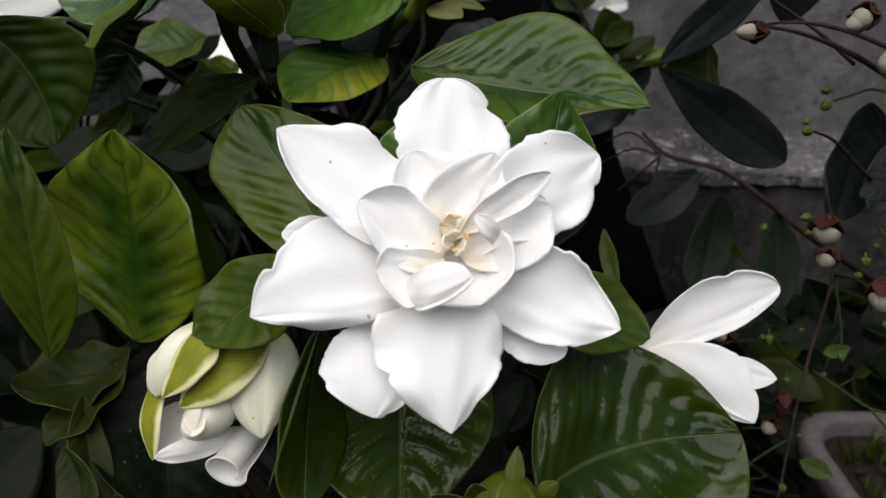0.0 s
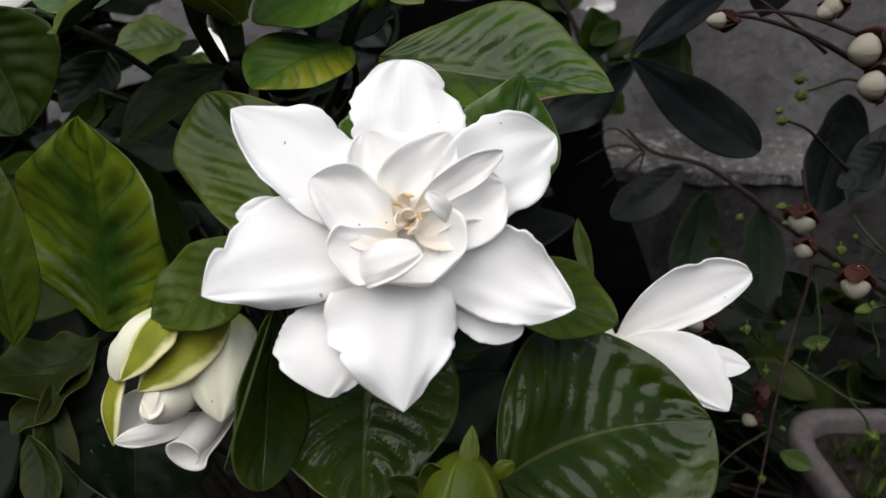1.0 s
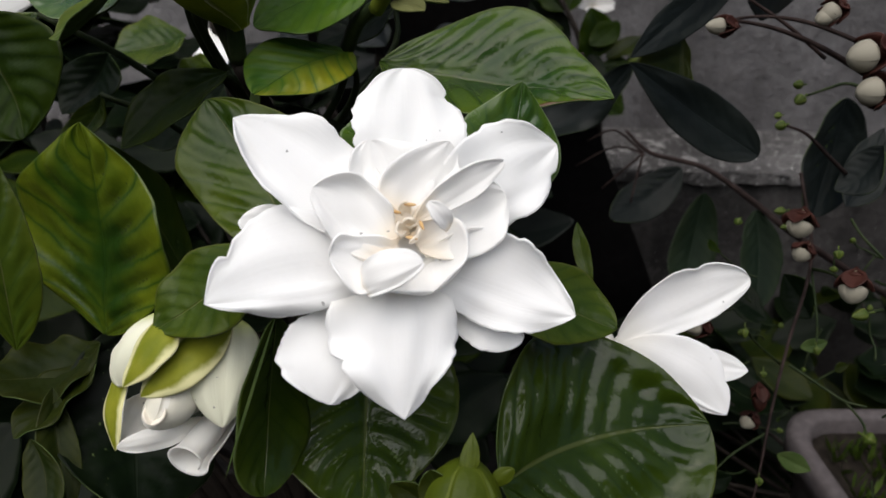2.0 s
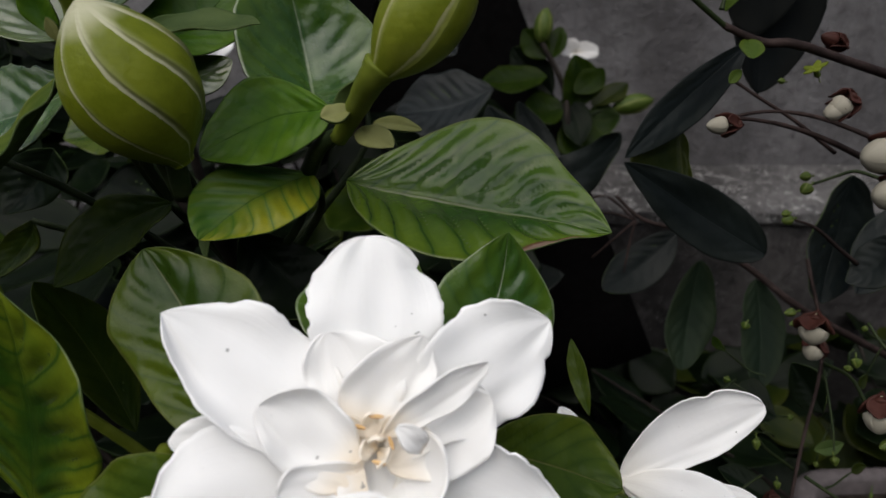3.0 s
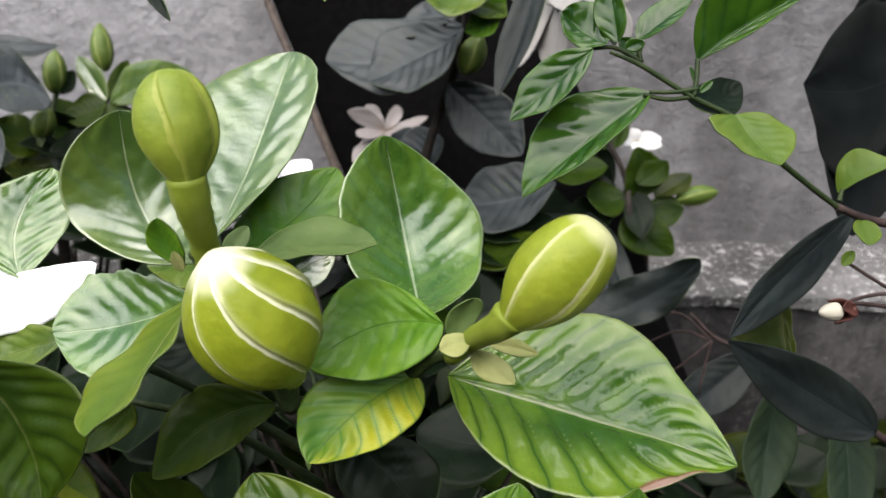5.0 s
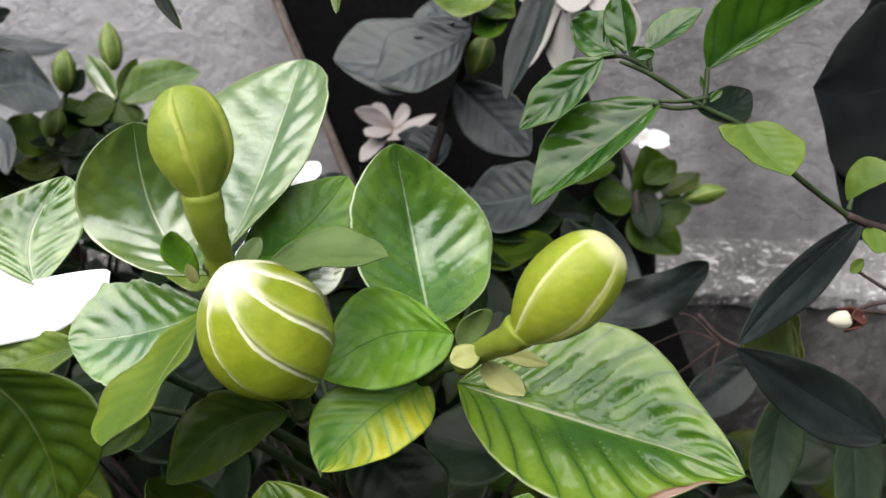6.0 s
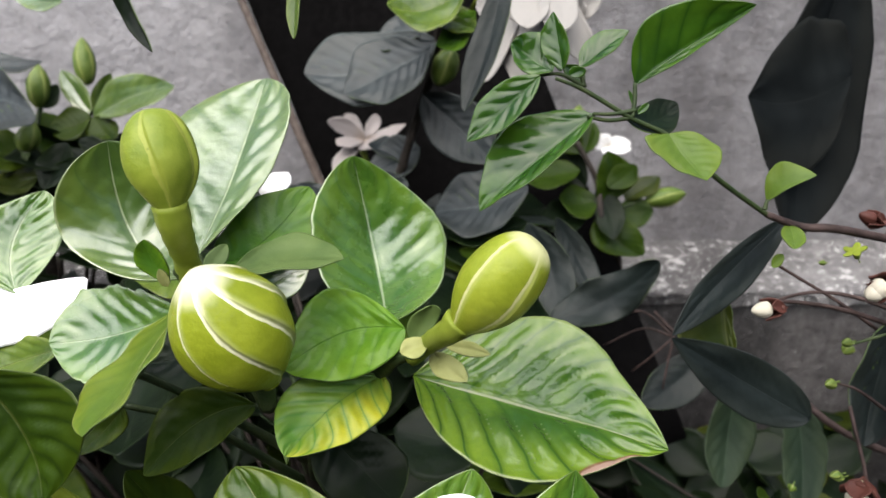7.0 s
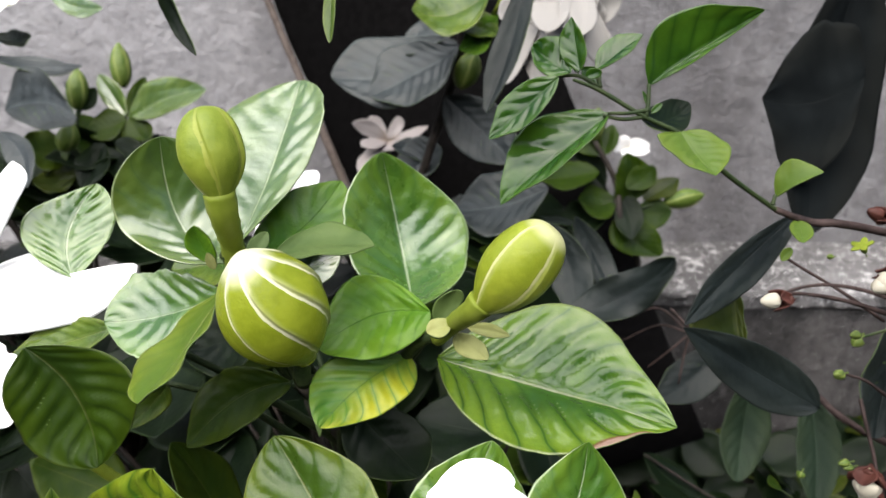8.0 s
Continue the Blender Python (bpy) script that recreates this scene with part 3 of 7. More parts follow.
def block(name, x0, x1, y0, y1, z0, z1, kind, cut=0.05):
    """A setting piece: a box with a softened, slightly uneven surface."""
    me = bpy.data.meshes.new(name)
    bm = bmesh.new()
    bmesh.ops.create_cube(bm, size=1.0)
    for v in bm.verts:
        v.co = Vector(((x0 + x1) / 2 + v.co.x * (x1 - x0), (y0 + y1) / 2 + v.co.y * (y1 - y0), (z0 + z1) / 2 + v.co.z * (z1 - z0)))
    bmesh.ops.bevel(bm, geom=list(bm.edges), offset=cut, segments=3, affect="EDGES", profile=0.5)
    bm.to_mesh(me)
    bm.free()
    me.materials.append(MAT[kind])
    me.polygons.foreach_set("use_smooth", [False] * len(me.polygons))
    return new(name, me)


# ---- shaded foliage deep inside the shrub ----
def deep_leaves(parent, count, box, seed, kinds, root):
    """Leaves in the depth of a shrub, shade put into their dark colours; every fifth one hangs on a branch that comes
    from the foot.
    """
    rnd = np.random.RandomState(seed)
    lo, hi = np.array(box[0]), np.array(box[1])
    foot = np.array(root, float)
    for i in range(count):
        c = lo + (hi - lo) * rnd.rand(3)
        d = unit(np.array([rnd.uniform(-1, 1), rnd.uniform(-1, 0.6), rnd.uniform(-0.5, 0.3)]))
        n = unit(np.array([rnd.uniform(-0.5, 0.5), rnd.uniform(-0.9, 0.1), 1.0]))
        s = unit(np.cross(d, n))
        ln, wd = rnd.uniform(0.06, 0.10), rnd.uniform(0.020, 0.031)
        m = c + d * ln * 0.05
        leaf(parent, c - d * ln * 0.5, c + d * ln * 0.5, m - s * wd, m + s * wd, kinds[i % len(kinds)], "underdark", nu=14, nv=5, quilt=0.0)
        if i % 5 == 0:
            e = c - d * ln * 0.48
            k = foot * 0.45 + e * 0.55
            k[2] = e[2] - 0.10
            start = foot + np.array((0, 0, 0.25 * rnd.rand() + 0.05))
            stem(parent, [start, start * 0.6 + k * 0.4, k, e], [0.004, 0.0032, 0.0024, 0.0012], "bark", "branch", sides=6)


def vine_bud(parent, base, tip, radius, kind):
    """A drooping flower bud of the vine: swollen cap or petals in a small calyx, on the end of its stalk."""
    B, T = np.array(base), np.array(tip)
    d = unit(T - B)
    a = unit(np.cross(d, (0.2, 0.3, 0.93)))
    b = np.cross(d, a)
    if kind in ("white", "maroon"):
        body = furled(parent, B - d * radius * 0.2, T + d * radius * 0.25, radius, "ivory" if kind == "white" else "maroon", "bud", "ivory bud with a maroon cap" if kind == "white" else "dried maroon bud", 4, 0.2, 0.06, 0.55, 0.45, 0, 18, 28)
        furled(body, B - d * radius * 0.55, B + d * radius * 0.6, radius * 0.62, "maroon", "calyx", "maroon calyx", 4, 0.0, 0.05, 0.6, 0.5, 0, 14, 24)
        for k in range(4):
            th = k * 1.57 + 0.5
            o = math.cos(th) * a + math.sin(th) * b
            s = np.cross(d, o)
            reach = np.linalg.norm(T - B)
            m = B + d * reach * 0.26 + o * radius * 1.05
            petal(body, B - d * radius * 0.4, B + d * reach * (0.58 + 0.12 * (k % 2)) + o * radius * 1.3, m - s * radius * 0.8, m + s * radius * 0.8, "maroon", name="sepal", nu=12, nv=4, full=1.35, fold=0.2)
    elif kind == "star":
        body = furled(parent, B, T, radius * 0.35, "smallbud", "seed_head", "open green seed head", 4, 0.0, 0.0, 0.5, 0.4, 0, 12, 16)
        for k in range(5):
            th = k * 1.2566
            o = math.cos(th) * a + math.sin(th) * b
            s = np.cross(d, o)
            m = T + o * radius * 0.7
            petal(body, T, T + o * radius * 1.4 + d * radius * 0.2, m - s * radius * 0.4, m + s * radius * 0.4, "calyx", name="sepal", nu=10, nv=4)
    else:
        furled(parent, B, T, radius * 0.8, "smallbud", "bud", "small closed green bud", 4, 0.1, 0.08, 0.5, 0.3, 0, 16, 24)


# ---- the setting ----
MAT["greencore"] = bud_material("ivory_core", (0.80, 0.79, 0.72), (0.86, 0.85, 0.79), (0.90, 0.89, 0.84), 5, 0.4, 0.9, 0.3)
MAT["ivoryroll"] = bud_material("ivory_petal_roll", (0.70, 0.67, 0.56), (0.78, 0.76, 0.66), (0.86, 0.84, 0.78), 3, 1.2, 0.96, 0.2)
# Very dark brown, its colour deepened for the shadows under the plants.
MAT["soil"] = bark_material("dark_soil", (0.009, 0.007, 0.0055), (0.0225, 0.018, 0.014), 0.95)
MAT["plastic"] = bark_material("pinkish_grey_plastic", (0.075, 0.065, 0.066), (0.10, 0.087, 0.088), 0.5)
MAT["moss"] = plain_leaf("pot_weed", (0.0225, 0.045, 0.0054), (0.0495, 0.0765, 0.009), 0.6)
# Black for the panel that stands in for the shadowed gap at the wall.
MAT["board"] = bark_material("shadow_gap_black", (0.0014, 0.0013, 0.0013), (0.0028, 0.0026, 0.0026), 0.95)
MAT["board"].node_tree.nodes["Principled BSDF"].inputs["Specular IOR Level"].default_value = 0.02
MAT["stick"] = bark_material("weathered_stick", (0.042, 0.032, 0.027), (0.075, 0.060, 0.052), 0.8)
ground = block("ground", -60, 60, -60, 60, -0.2, 0.0, "soil", cut=0.01)
tagged(ground, "bare dark ground", "ground", "", "structure")
wall_upper = tagged(block("wall_upper", -0.06, 3.2, 0.85, 1.05, 0.30, 1.30, "wall", cut=0.004), "grey cement-plastered courtyard wall, stained", "wall", "", "structure")
wall_upper_lit = tagged(block("wall_upper_lit", -3.2, -0.06, 0.846, 1.05, 0.30, 1.30, "litwall", cut=0.004), "smoother stretch of the courtyard wall, its stronger light put into a paler grey", "wall", "", "structure")


def worn_ledge(name, x0, x1, y0, y1, z0, z1, kind):
    """A cement ledge along the wall with chipped, wavering arrises."""
    prof = [(y1, z1, 0.1), (y0 + 0.08, z1, 0.3), (y0 + 0.03, z1, 0.5), (y0 + 0.010, z1 - 0.001, 1.0), (y0 + 0.002, z1 - 0.008, 1.2), (y0, z1 - 0.022, 0.6),
            (y0, (z0 + z1) / 2, 0.5), (y0 + 0.001, z0 + 0.016, 0.9), (y0 + 0.006, z0 + 0.003, 1.6), (y0 + 0.016, z0 - 0.001, 1.0), (y1, z0, 0.1)]
    xs = np.concatenate([np.linspace(x0, -1.0, 30)[:-1], np.linspace(-1.0, 1.2, 420), np.linspace(1.2, x1, 30)[1:]])
    m = len(prof)
    vs = []
    for x in xs:
        for k, (y, z, a) in enumerate(prof):
            w = 0.006 * noise.noise((x * 9, k * 0.35, 1)) + 0.005 * noise.noise((x * 34, k * 0.6, 5)) + 0.004 * noise.noise((x * 90, k * 1.3, 9))
            q = 0.006 * noise.noise((x * 12, k * 0.4, 21)) + 0.005 * noise.noise((x * 45, k * 0.7, 33))
            vs.append((x, y + a * w, z + a * q))
    n = len(xs)
    fs = [(i * m + k, i * m + (k + 1) % m, (i + 1) * m + (k + 1) % m, (i + 1) * m + k) for i in range(n - 1) for k in range(m)]
    fs += [tuple(range(m))[::-1], tuple(range((n - 1) * m, n * m))]
    me = bpy.data.meshes.new(name)
    me.from_pydata(vs, [], fs)
    me.materials.append(MAT[kind])
    me.update()
    return new(name, me)


wall_ledge = tagged(worn_ledge("wall_ledge", -3.2, 3.2, 0.70, 0.852, 0.516, 0.54, "ledge"), "flaking cement ledge along the wall", "ledge", "", "structure")
wall_plinth = tagged(block("wall_plinth", -3.2, 3.2, 0.708, 0.86, -0.05, 0.522, "plinth", cut=0.006), "stained lower part of the cement wall, its shade put into the colour", "wall", "", "structure")

# Unseen walls, added around the yard to hold back low sky light.
back_wall = tagged(block("wall_back_unseen", -3.2, 3.2, -3.65, -3.4, -0.05, 3.0, "wall", cut=0.01), "unseen back wall added to block low sky light", "wall", "", "structure")
side_wall = tagged(block("wall_left_unseen", -3.2, -3.0, -3.4, 0.85, -0.05, 1.6, "wall", cut=0.01), "unseen side wall added to block low sky light", "wall", "", "structure")
side_wall = tagged(block("wall_right_unseen", 3.0, 3.2, -3.4, 0.85, -0.05, 1.6, "wall", cut=0.01), "unseen side wall added to block low sky light", "wall", "", "structure")


def planter():
    """A rounded plastic trough with a wide rim, full of soil and low weeds."""
    pot = thing("planter", (0.50, 0.30, 0.0), "pinkish grey plastic planter with a wide rounded rim", "planter")
    cx, cy, zt = 0.518, 0.262, 0.43
    hx, hy, rad = 0.19, 0.13, 0.045

    def ring(hx, hy, r, z, n=8):
        pts = []
        for qx, qy, a0 in ((1, 1, 0), (-1, 1, 90), (-1, -1, 180), (1, -1, 270)):
            for k in range(n + 1):
                th = radians(a0 + 90 * k / n)
                pts.append((cx + qx * (hx - r) + r * math.cos(th), cy + qy * (hy - r) + r * math.sin(th), z))
        return pts
    loops = [ring(hx * 0.82, hy * 0.82, rad * 0.8, 0.0), ring(hx - 0.014, hy - 0.014, rad * 0.8, zt - 0.03), ring(hx - 0.012, hy - 0.012, rad * 0.8, zt - 0.028),
             ring(hx, hy, rad, zt - 0.026), ring(hx + 0.002, hy + 0.002, rad, zt - 0.004), ring(hx - 0.002, hy - 0.002, rad, zt), ring(hx - 0.011, hy - 0.011, rad * 0.85, zt),
             ring(hx - 0.014, hy - 0.014, rad * 0.82, zt - 0.004), ring(hx - 0.016, hy - 0.016, rad * 0.8, zt - 0.06)]
    n = len(loops[0])
    verts = [p for l in loops for p in l]
    faces = [(i * n + k, i * n + (k + 1) % n, (i + 1) * n + (k + 1) % n, (i + 1) * n + k) for i in range(len(loops) - 1) for k in range(n)]
    part("pot", verts, faces + [tuple(range(n))[::-1]], ("plastic",), pot)
    part("soil", ring(hx - 0.0155, hy - 0.0155, rad * 0.8, zt - 0.016), [tuple(range(n))], ("soil",), pot, "dark soil")
    rnd = np.random.RandomState(5)
    vs, fs = [], []
    for i in range(900):
        p = np.array((cx + rnd.uniform(-hx + 0.03, hx - 0.03), cy + rnd.uniform(-hy + 0.03, hy - 0.03), zt - 0.017))
        for k in range(5):
            d = unit(np.array((rnd.uniform(-1, 1), rnd.uniform(-1, 1), rnd.uniform(0.5, 1.4))))
            s = unit(np.cross(d, (0.3, 0.5, 0.8))) * rnd.uniform(0.0008, 0.0018)
            ln = rnd.uniform(0.008, 0.026)
            b = len(vs)
            vs += [p, p + d * ln * 0.5 + s, p + d * ln, p + d * ln * 0.5 - s]
            fs.append((b, b + 1, b + 2, b + 3))
    tagged(part("weed", vs, fs, ("moss",), pot, "low feathery green weeds"), kind="stuff")


planter()


def plank(parent, top, foot, width, thick, kind, name):
    """A flat board from foot to top, its broad side towards the yard, with worn edges."""
    A, B = np.array(foot, float), np.array(top, float)
    d = unit(B - A)
    s = unit(np.cross((0, 1, 0), d))
    n = np.cross(d, s)
    vs, m = [], 14
    rnd = np.random.RandomState(3)
    for i in range(m):
        p = A + (B - A) * i / (m - 1)
        k = rnd.uniform(-0.002, 0.002)
        prof = ((k, 0), (k + 0.003, -thick), (width - 0.003, -thick), (width, 0), (width, thick), (k, thick))
        vs += [p + s * a + n * b for a, b in prof]
    fs = [(i * 6 + k, i * 6 + (k + 1) % 6, (i + 1) * 6 + (k + 1) % 6, (i + 1) * 6 + k) for i in range(m - 1) for k in range(6)]
    return part(name, vs, fs + [(5, 4, 3, 2, 1, 0), tuple(range((m - 1) * 6, m * 6))], (kind,), parent)



# ---- the gardenia shrub in front ----
shrub = thing("gardenia_shrub", (-0.03, 0.30, 0.0), "leafy gardenia shrub with white double flowers and green buds", "shrub")
# branches
stem(shrub, [(-0.0300, 0.3000, 0.0000), (-0.0350, 0.3000, 0.3000), (-0.0450, 0.2650, 0.5500), (-0.0500, 0.2350, 0.6800), (-0.0450, 0.2050, 0.7350), (-0.0487, 0.1754, 0.7724)], [0.009, 0.008, 0.0055, 0.004, 0.0035, 0.003], 'bark', name='branch')
stem(shrub, [(-0.0487, 0.1754, 0.7724), (-0.0563, 0.1777, 0.7924), (-0.0634, 0.1774, 0.8067), (-0.0664, 0.1768, 0.8151), (-0.0684, 0.1747, 0.8204)], [0.003, 0.0028, 0.0026, 0.0024], 'twig', name='branch')
stem(shrub, [(-0.0487, 0.1754, 0.7724), (-0.0388, 0.2002, 0.7543), (-0.0190, 0.1952, 0.7677), (-0.0101, 0.1827, 0.7840), (-0.0025, 0.1770, 0.7908)], [0.003, 0.0028, 0.0026, 0.0022], 'twig', name='branch')
leaf(shrub, (-0.0038, 0.1970, 0.7685), (0.0730, 0.1600, 0.7668), (0.0430, 0.2038, 0.7868), (0.0192, 0.1545, 0.7648), 'scorched', label='large glossy green leaf with a brown scorched edge', ts=0.9, bs=0.8, fold=0.17, quilt=0.065, veins=8, lump=0.03, acute=0.15, nu=80, nv=18, notches=((1, 0.9, 0.25, 0.05),))
leaf(shrub, (-0.0121, 0.1961, 0.7896), (-0.0262, 0.2430, 0.8338), (-0.0395, 0.2177, 0.8087), (0.0082, 0.2421, 0.7997), 'waxy', ts=0.5, bs=0.5, acute=0.0, fold=0.16, quilt=0.032, nu=72, nv=16, veins=8, lump=0.02)
leaf(shrub, (-0.0058, 0.1825, 0.7958), (-0.0441, 0.1810, 0.7825), (-0.0202, 0.1749, 0.7836), (-0.0324, 0.2006, 0.7998), 'lime', full=1.0, fold=0.05, quilt=0.026, nu=56, nv=14, lump=0.04)
leaf(shrub, (-0.0140, 0.1893, 0.7741), (-0.0411, 0.1603, 0.7654), (-0.0150, 0.1739, 0.7664), (-0.0417, 0.1797, 0.7771), 'yellow', full=1.05, fold=0.05, quilt=0.06, nu=56, nv=14, label='yellowing green leaf with dark veins')
leaf(shrub, (-0.0676, 0.1791, 0.8155), (-0.0959, 0.2040, 0.8496), (-0.1093, 0.1904, 0.8288), (-0.0797, 0.2118, 0.8300), 'pale', ts=0.3, bs=0.5, acute=0.0, fold=0.04, quilt=0.034, nu=72, nv=16, veins=7, lump=0.02)
leaf(shrub, (-0.0689, 0.1910, 0.8176), (-0.0620, 0.2698, 0.8576), (-0.0915, 0.2449, 0.8432), (-0.0490, 0.2417, 0.8459), 'pale', ts=0.22, bs=0.75, apart=True, acute=0.0, fold=0.06, quilt=0.02, veins=7, lump=0.03, jag=0.05, nu=64, nv=16)
leaf(shrub, (-0.0736, 0.1813, 0.8031), (-0.1178, 0.1852, 0.7896), (-0.0983, 0.1708, 0.7843), (-0.1085, 0.1965, 0.8027), 'waxy', full=1.2, fold=0.1, quilt=0.03, jag=0.12, label='pale green leaf with a ragged tip', nu=56, nv=14, lump=0.02)
leaf(shrub, (-0.0685, 0.1695, 0.8109), (-0.0917, 0.1493, 0.7826), (-0.0768, 0.1470, 0.7971), (-0.1003, 0.1662, 0.7837), 'olive', full=1.1, fold=0.12, quilt=0.02, acute=0.1)
leaf(shrub, (-0.0581, 0.1748, 0.8157), (-0.0238, 0.1856, 0.8154), (-0.0410, 0.1788, 0.8172), (-0.0395, 0.2018, 0.8199), 'olive', full=1.2, fold=-0.1, quilt=0.02, droop=0.08)
leaf(shrub, (-0.0660, 0.1951, 0.8121), (-0.0420, 0.2355, 0.8244), (-0.0634, 0.2252, 0.8208), (-0.0385, 0.2220, 0.8087), 'lime', full=1.2, fold=0.05, quilt=0.05, nu=40, nv=12)
leaf(shrub, (-0.0588, 0.1985, 0.8000), (-0.0406, 0.2172, 0.8026), (-0.0543, 0.2156, 0.8040), (-0.0453, 0.2071, 0.7945), 'pale', full=1.2, fold=0.05)
leaf(shrub, (-0.1416, 0.2110, 0.7937), (-0.1412, 0.2398, 0.8217), (-0.1639, 0.2230, 0.8110), (-0.1317, 0.2296, 0.8084), 'waxy', full=1.2, fold=0.06, quilt=0.07, nu=56, nv=14)
leaf(shrub, (-0.1203, 0.1941, 0.7825), (-0.1666, 0.1969, 0.7642), (-0.1418, 0.1911, 0.7682), (-0.1513, 0.2079, 0.7766), 'fresh', full=1.2)
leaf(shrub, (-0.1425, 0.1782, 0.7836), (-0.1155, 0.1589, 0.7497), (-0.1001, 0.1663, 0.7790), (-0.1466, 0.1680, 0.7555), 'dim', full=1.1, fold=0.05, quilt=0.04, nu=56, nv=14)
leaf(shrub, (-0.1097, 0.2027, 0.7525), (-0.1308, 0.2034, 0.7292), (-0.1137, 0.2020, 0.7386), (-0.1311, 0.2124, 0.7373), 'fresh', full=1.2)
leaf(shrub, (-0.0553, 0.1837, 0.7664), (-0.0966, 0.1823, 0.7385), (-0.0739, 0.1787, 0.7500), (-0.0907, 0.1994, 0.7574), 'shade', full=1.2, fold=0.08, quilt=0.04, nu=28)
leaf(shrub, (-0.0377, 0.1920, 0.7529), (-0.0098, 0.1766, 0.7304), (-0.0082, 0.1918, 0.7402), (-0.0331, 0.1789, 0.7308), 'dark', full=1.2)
leaf(shrub, (-0.0462, 0.1829, 0.7646), (-0.0438, 0.1703, 0.7534), (-0.0429, 0.1746, 0.7605), (-0.0467, 0.1762, 0.7592), 'under', full=1.3, quilt=0.0)
leaf(shrub, (0.0013, 0.1678, 0.8000), (-0.0065, 0.1650, 0.7984), (-0.0017, 0.1635, 0.7975), (-0.0044, 0.1693, 0.8006), 'sepal', name='bract', full=0.9, quilt=0.0, fold=0.12, round_=0.2, thick=0.0009, nu=20, nv=7)
leaf(shrub, (0.0029, 0.1735, 0.7929), (0.0123, 0.1599, 0.7918), (0.0103, 0.1648, 0.7955), (0.0037, 0.1640, 0.7911), 'sepal', name='bract', full=1.0, quilt=0.0, fold=0.12, round_=0.2, thick=0.0009, nu=20, nv=7)
leaf(shrub, (0.0064, 0.1760, 0.7935), (0.0200, 0.1724, 0.7927), (0.0134, 0.1749, 0.7959), (0.0133, 0.1713, 0.7928), 'sepal', name='bract', full=1.0, quilt=0.0, fold=0.12, round_=0.2, thick=0.0009, nu=20, nv=7)
leaf(shrub, (-0.0025, 0.1803, 0.7908), (0.0029, 0.1819, 0.8044), (-0.0043, 0.1818, 0.7993), (0.0050, 0.1813, 0.8006), 'under', name='bract', full=1.0, quilt=0.0, fold=0.15, nu=14, nv=5)
leaf(shrub, (-0.0726, 0.1743, 0.8169), (-0.0768, 0.1744, 0.8295), (-0.0801, 0.1736, 0.8227), (-0.0718, 0.1739, 0.8235), 'lime', name='bract', full=1.0, quilt=0.0, fold=0.15, nu=14, nv=5)
leaf(shrub, (-0.0721, 0.1736, 0.8153), (-0.0735, 0.1729, 0.8212), (-0.0742, 0.1725, 0.8177), (-0.0712, 0.1729, 0.8188), 'sepal', name='bract', full=1.0, quilt=0.0, fold=0.15, nu=14, nv=5)
leaf(shrub, (-0.0633, 0.1786, 0.8167), (-0.0587, 0.1876, 0.8223), (-0.0634, 0.1838, 0.8210), (-0.0582, 0.1827, 0.8187), 'under', name='bract', full=1.0, quilt=0.0, fold=0.15, nu=14, nv=5)
furled(shrub, (-0.0461, 0.1722, 0.7838), (-0.0592, 0.1602, 0.8270), 0.0160, 'striped', label='plump green bud with spiral white petal edges', ridges=8, twist=1.6, depth=0.06, swell=0.50, blunt=0.30, waist=0.9, name='bud', spin=0.55, nu=72, nt=220)
stem(shrub, [(-0.0487, 0.1754, 0.7724), (-0.0479, 0.1720, 0.7828), (-0.0482, 0.1699, 0.7901)], [0.003, 0.0028, 0.0030], 'twig', name='calyx_tube')
furled(shrub, (0.0090, 0.1570, 0.8106), (0.0292, 0.1580, 0.8354), 0.0101, 'bud', label='plump lime green bud with a white tip', ridges=5, twist=0.3, depth=0.03, swell=0.54, blunt=0.72, waist=0.85, name='bud', spin=1.1, neck=0.3)
stem(shrub, [(-0.0034, 0.1762, 0.7891), (0.0020, 0.1700, 0.7985), (0.0072, 0.1585, 0.8092), (0.0100, 0.1571, 0.8132)], [0.0026, 0.003, 0.0038, 0.0046], 'calyx', name='calyx_tube')
furled(shrub, (-0.0647, 0.1668, 0.8397), (-0.0695, 0.1777, 0.8644), 0.0089, 'olivebud', label='olive green furled bud on an upright stalk', ridges=5, twist=0.5, depth=0.10, spin=0.3, swell=0.52, blunt=0.74, waist=0.85, name='bud', neck=0.3)
stem(shrub, [(-0.0664, 0.1768, 0.8151), (-0.0655, 0.1730, 0.8250), (-0.0648, 0.1685, 0.8340), (-0.0652, 0.1680, 0.8422)], [0.0034, 0.0036, 0.0043, 0.0048], 'calyx', name='calyx_tube')
# lower leaves
leaf(shrub, (-0.0174, 0.1065, 0.7325), (-0.0552, 0.1576, 0.7642), (-0.0612, 0.1420, 0.7448), (-0.0228, 0.1422, 0.7607), 'fresh', full=1.15, fold=0.05, quilt=0.07, nu=56, nv=14)
leaf(shrub, (0.0019, 0.1163, 0.7580), (0.0136, 0.1492, 0.7702), (-0.0101, 0.1332, 0.7640), (0.0231, 0.1370, 0.7529), 'waxy', full=1.3, fold=0.03, nu=48, nv=14)
leaf(shrub, (0.0235, 0.1113, 0.7549), (0.0409, 0.1424, 0.7756), (0.0209, 0.1284, 0.7648), (0.0522, 0.1343, 0.7508), 'waxy', full=1.35, fold=0.04, nu=48, nv=14)
leaf(shrub, (0.0825, 0.1819, 0.6808), (0.0769, 0.1981, 0.7043), (0.0754, 0.1913, 0.6936), (0.0822, 0.1902, 0.6943), 'fresh', full=1.3, quilt=0.0)
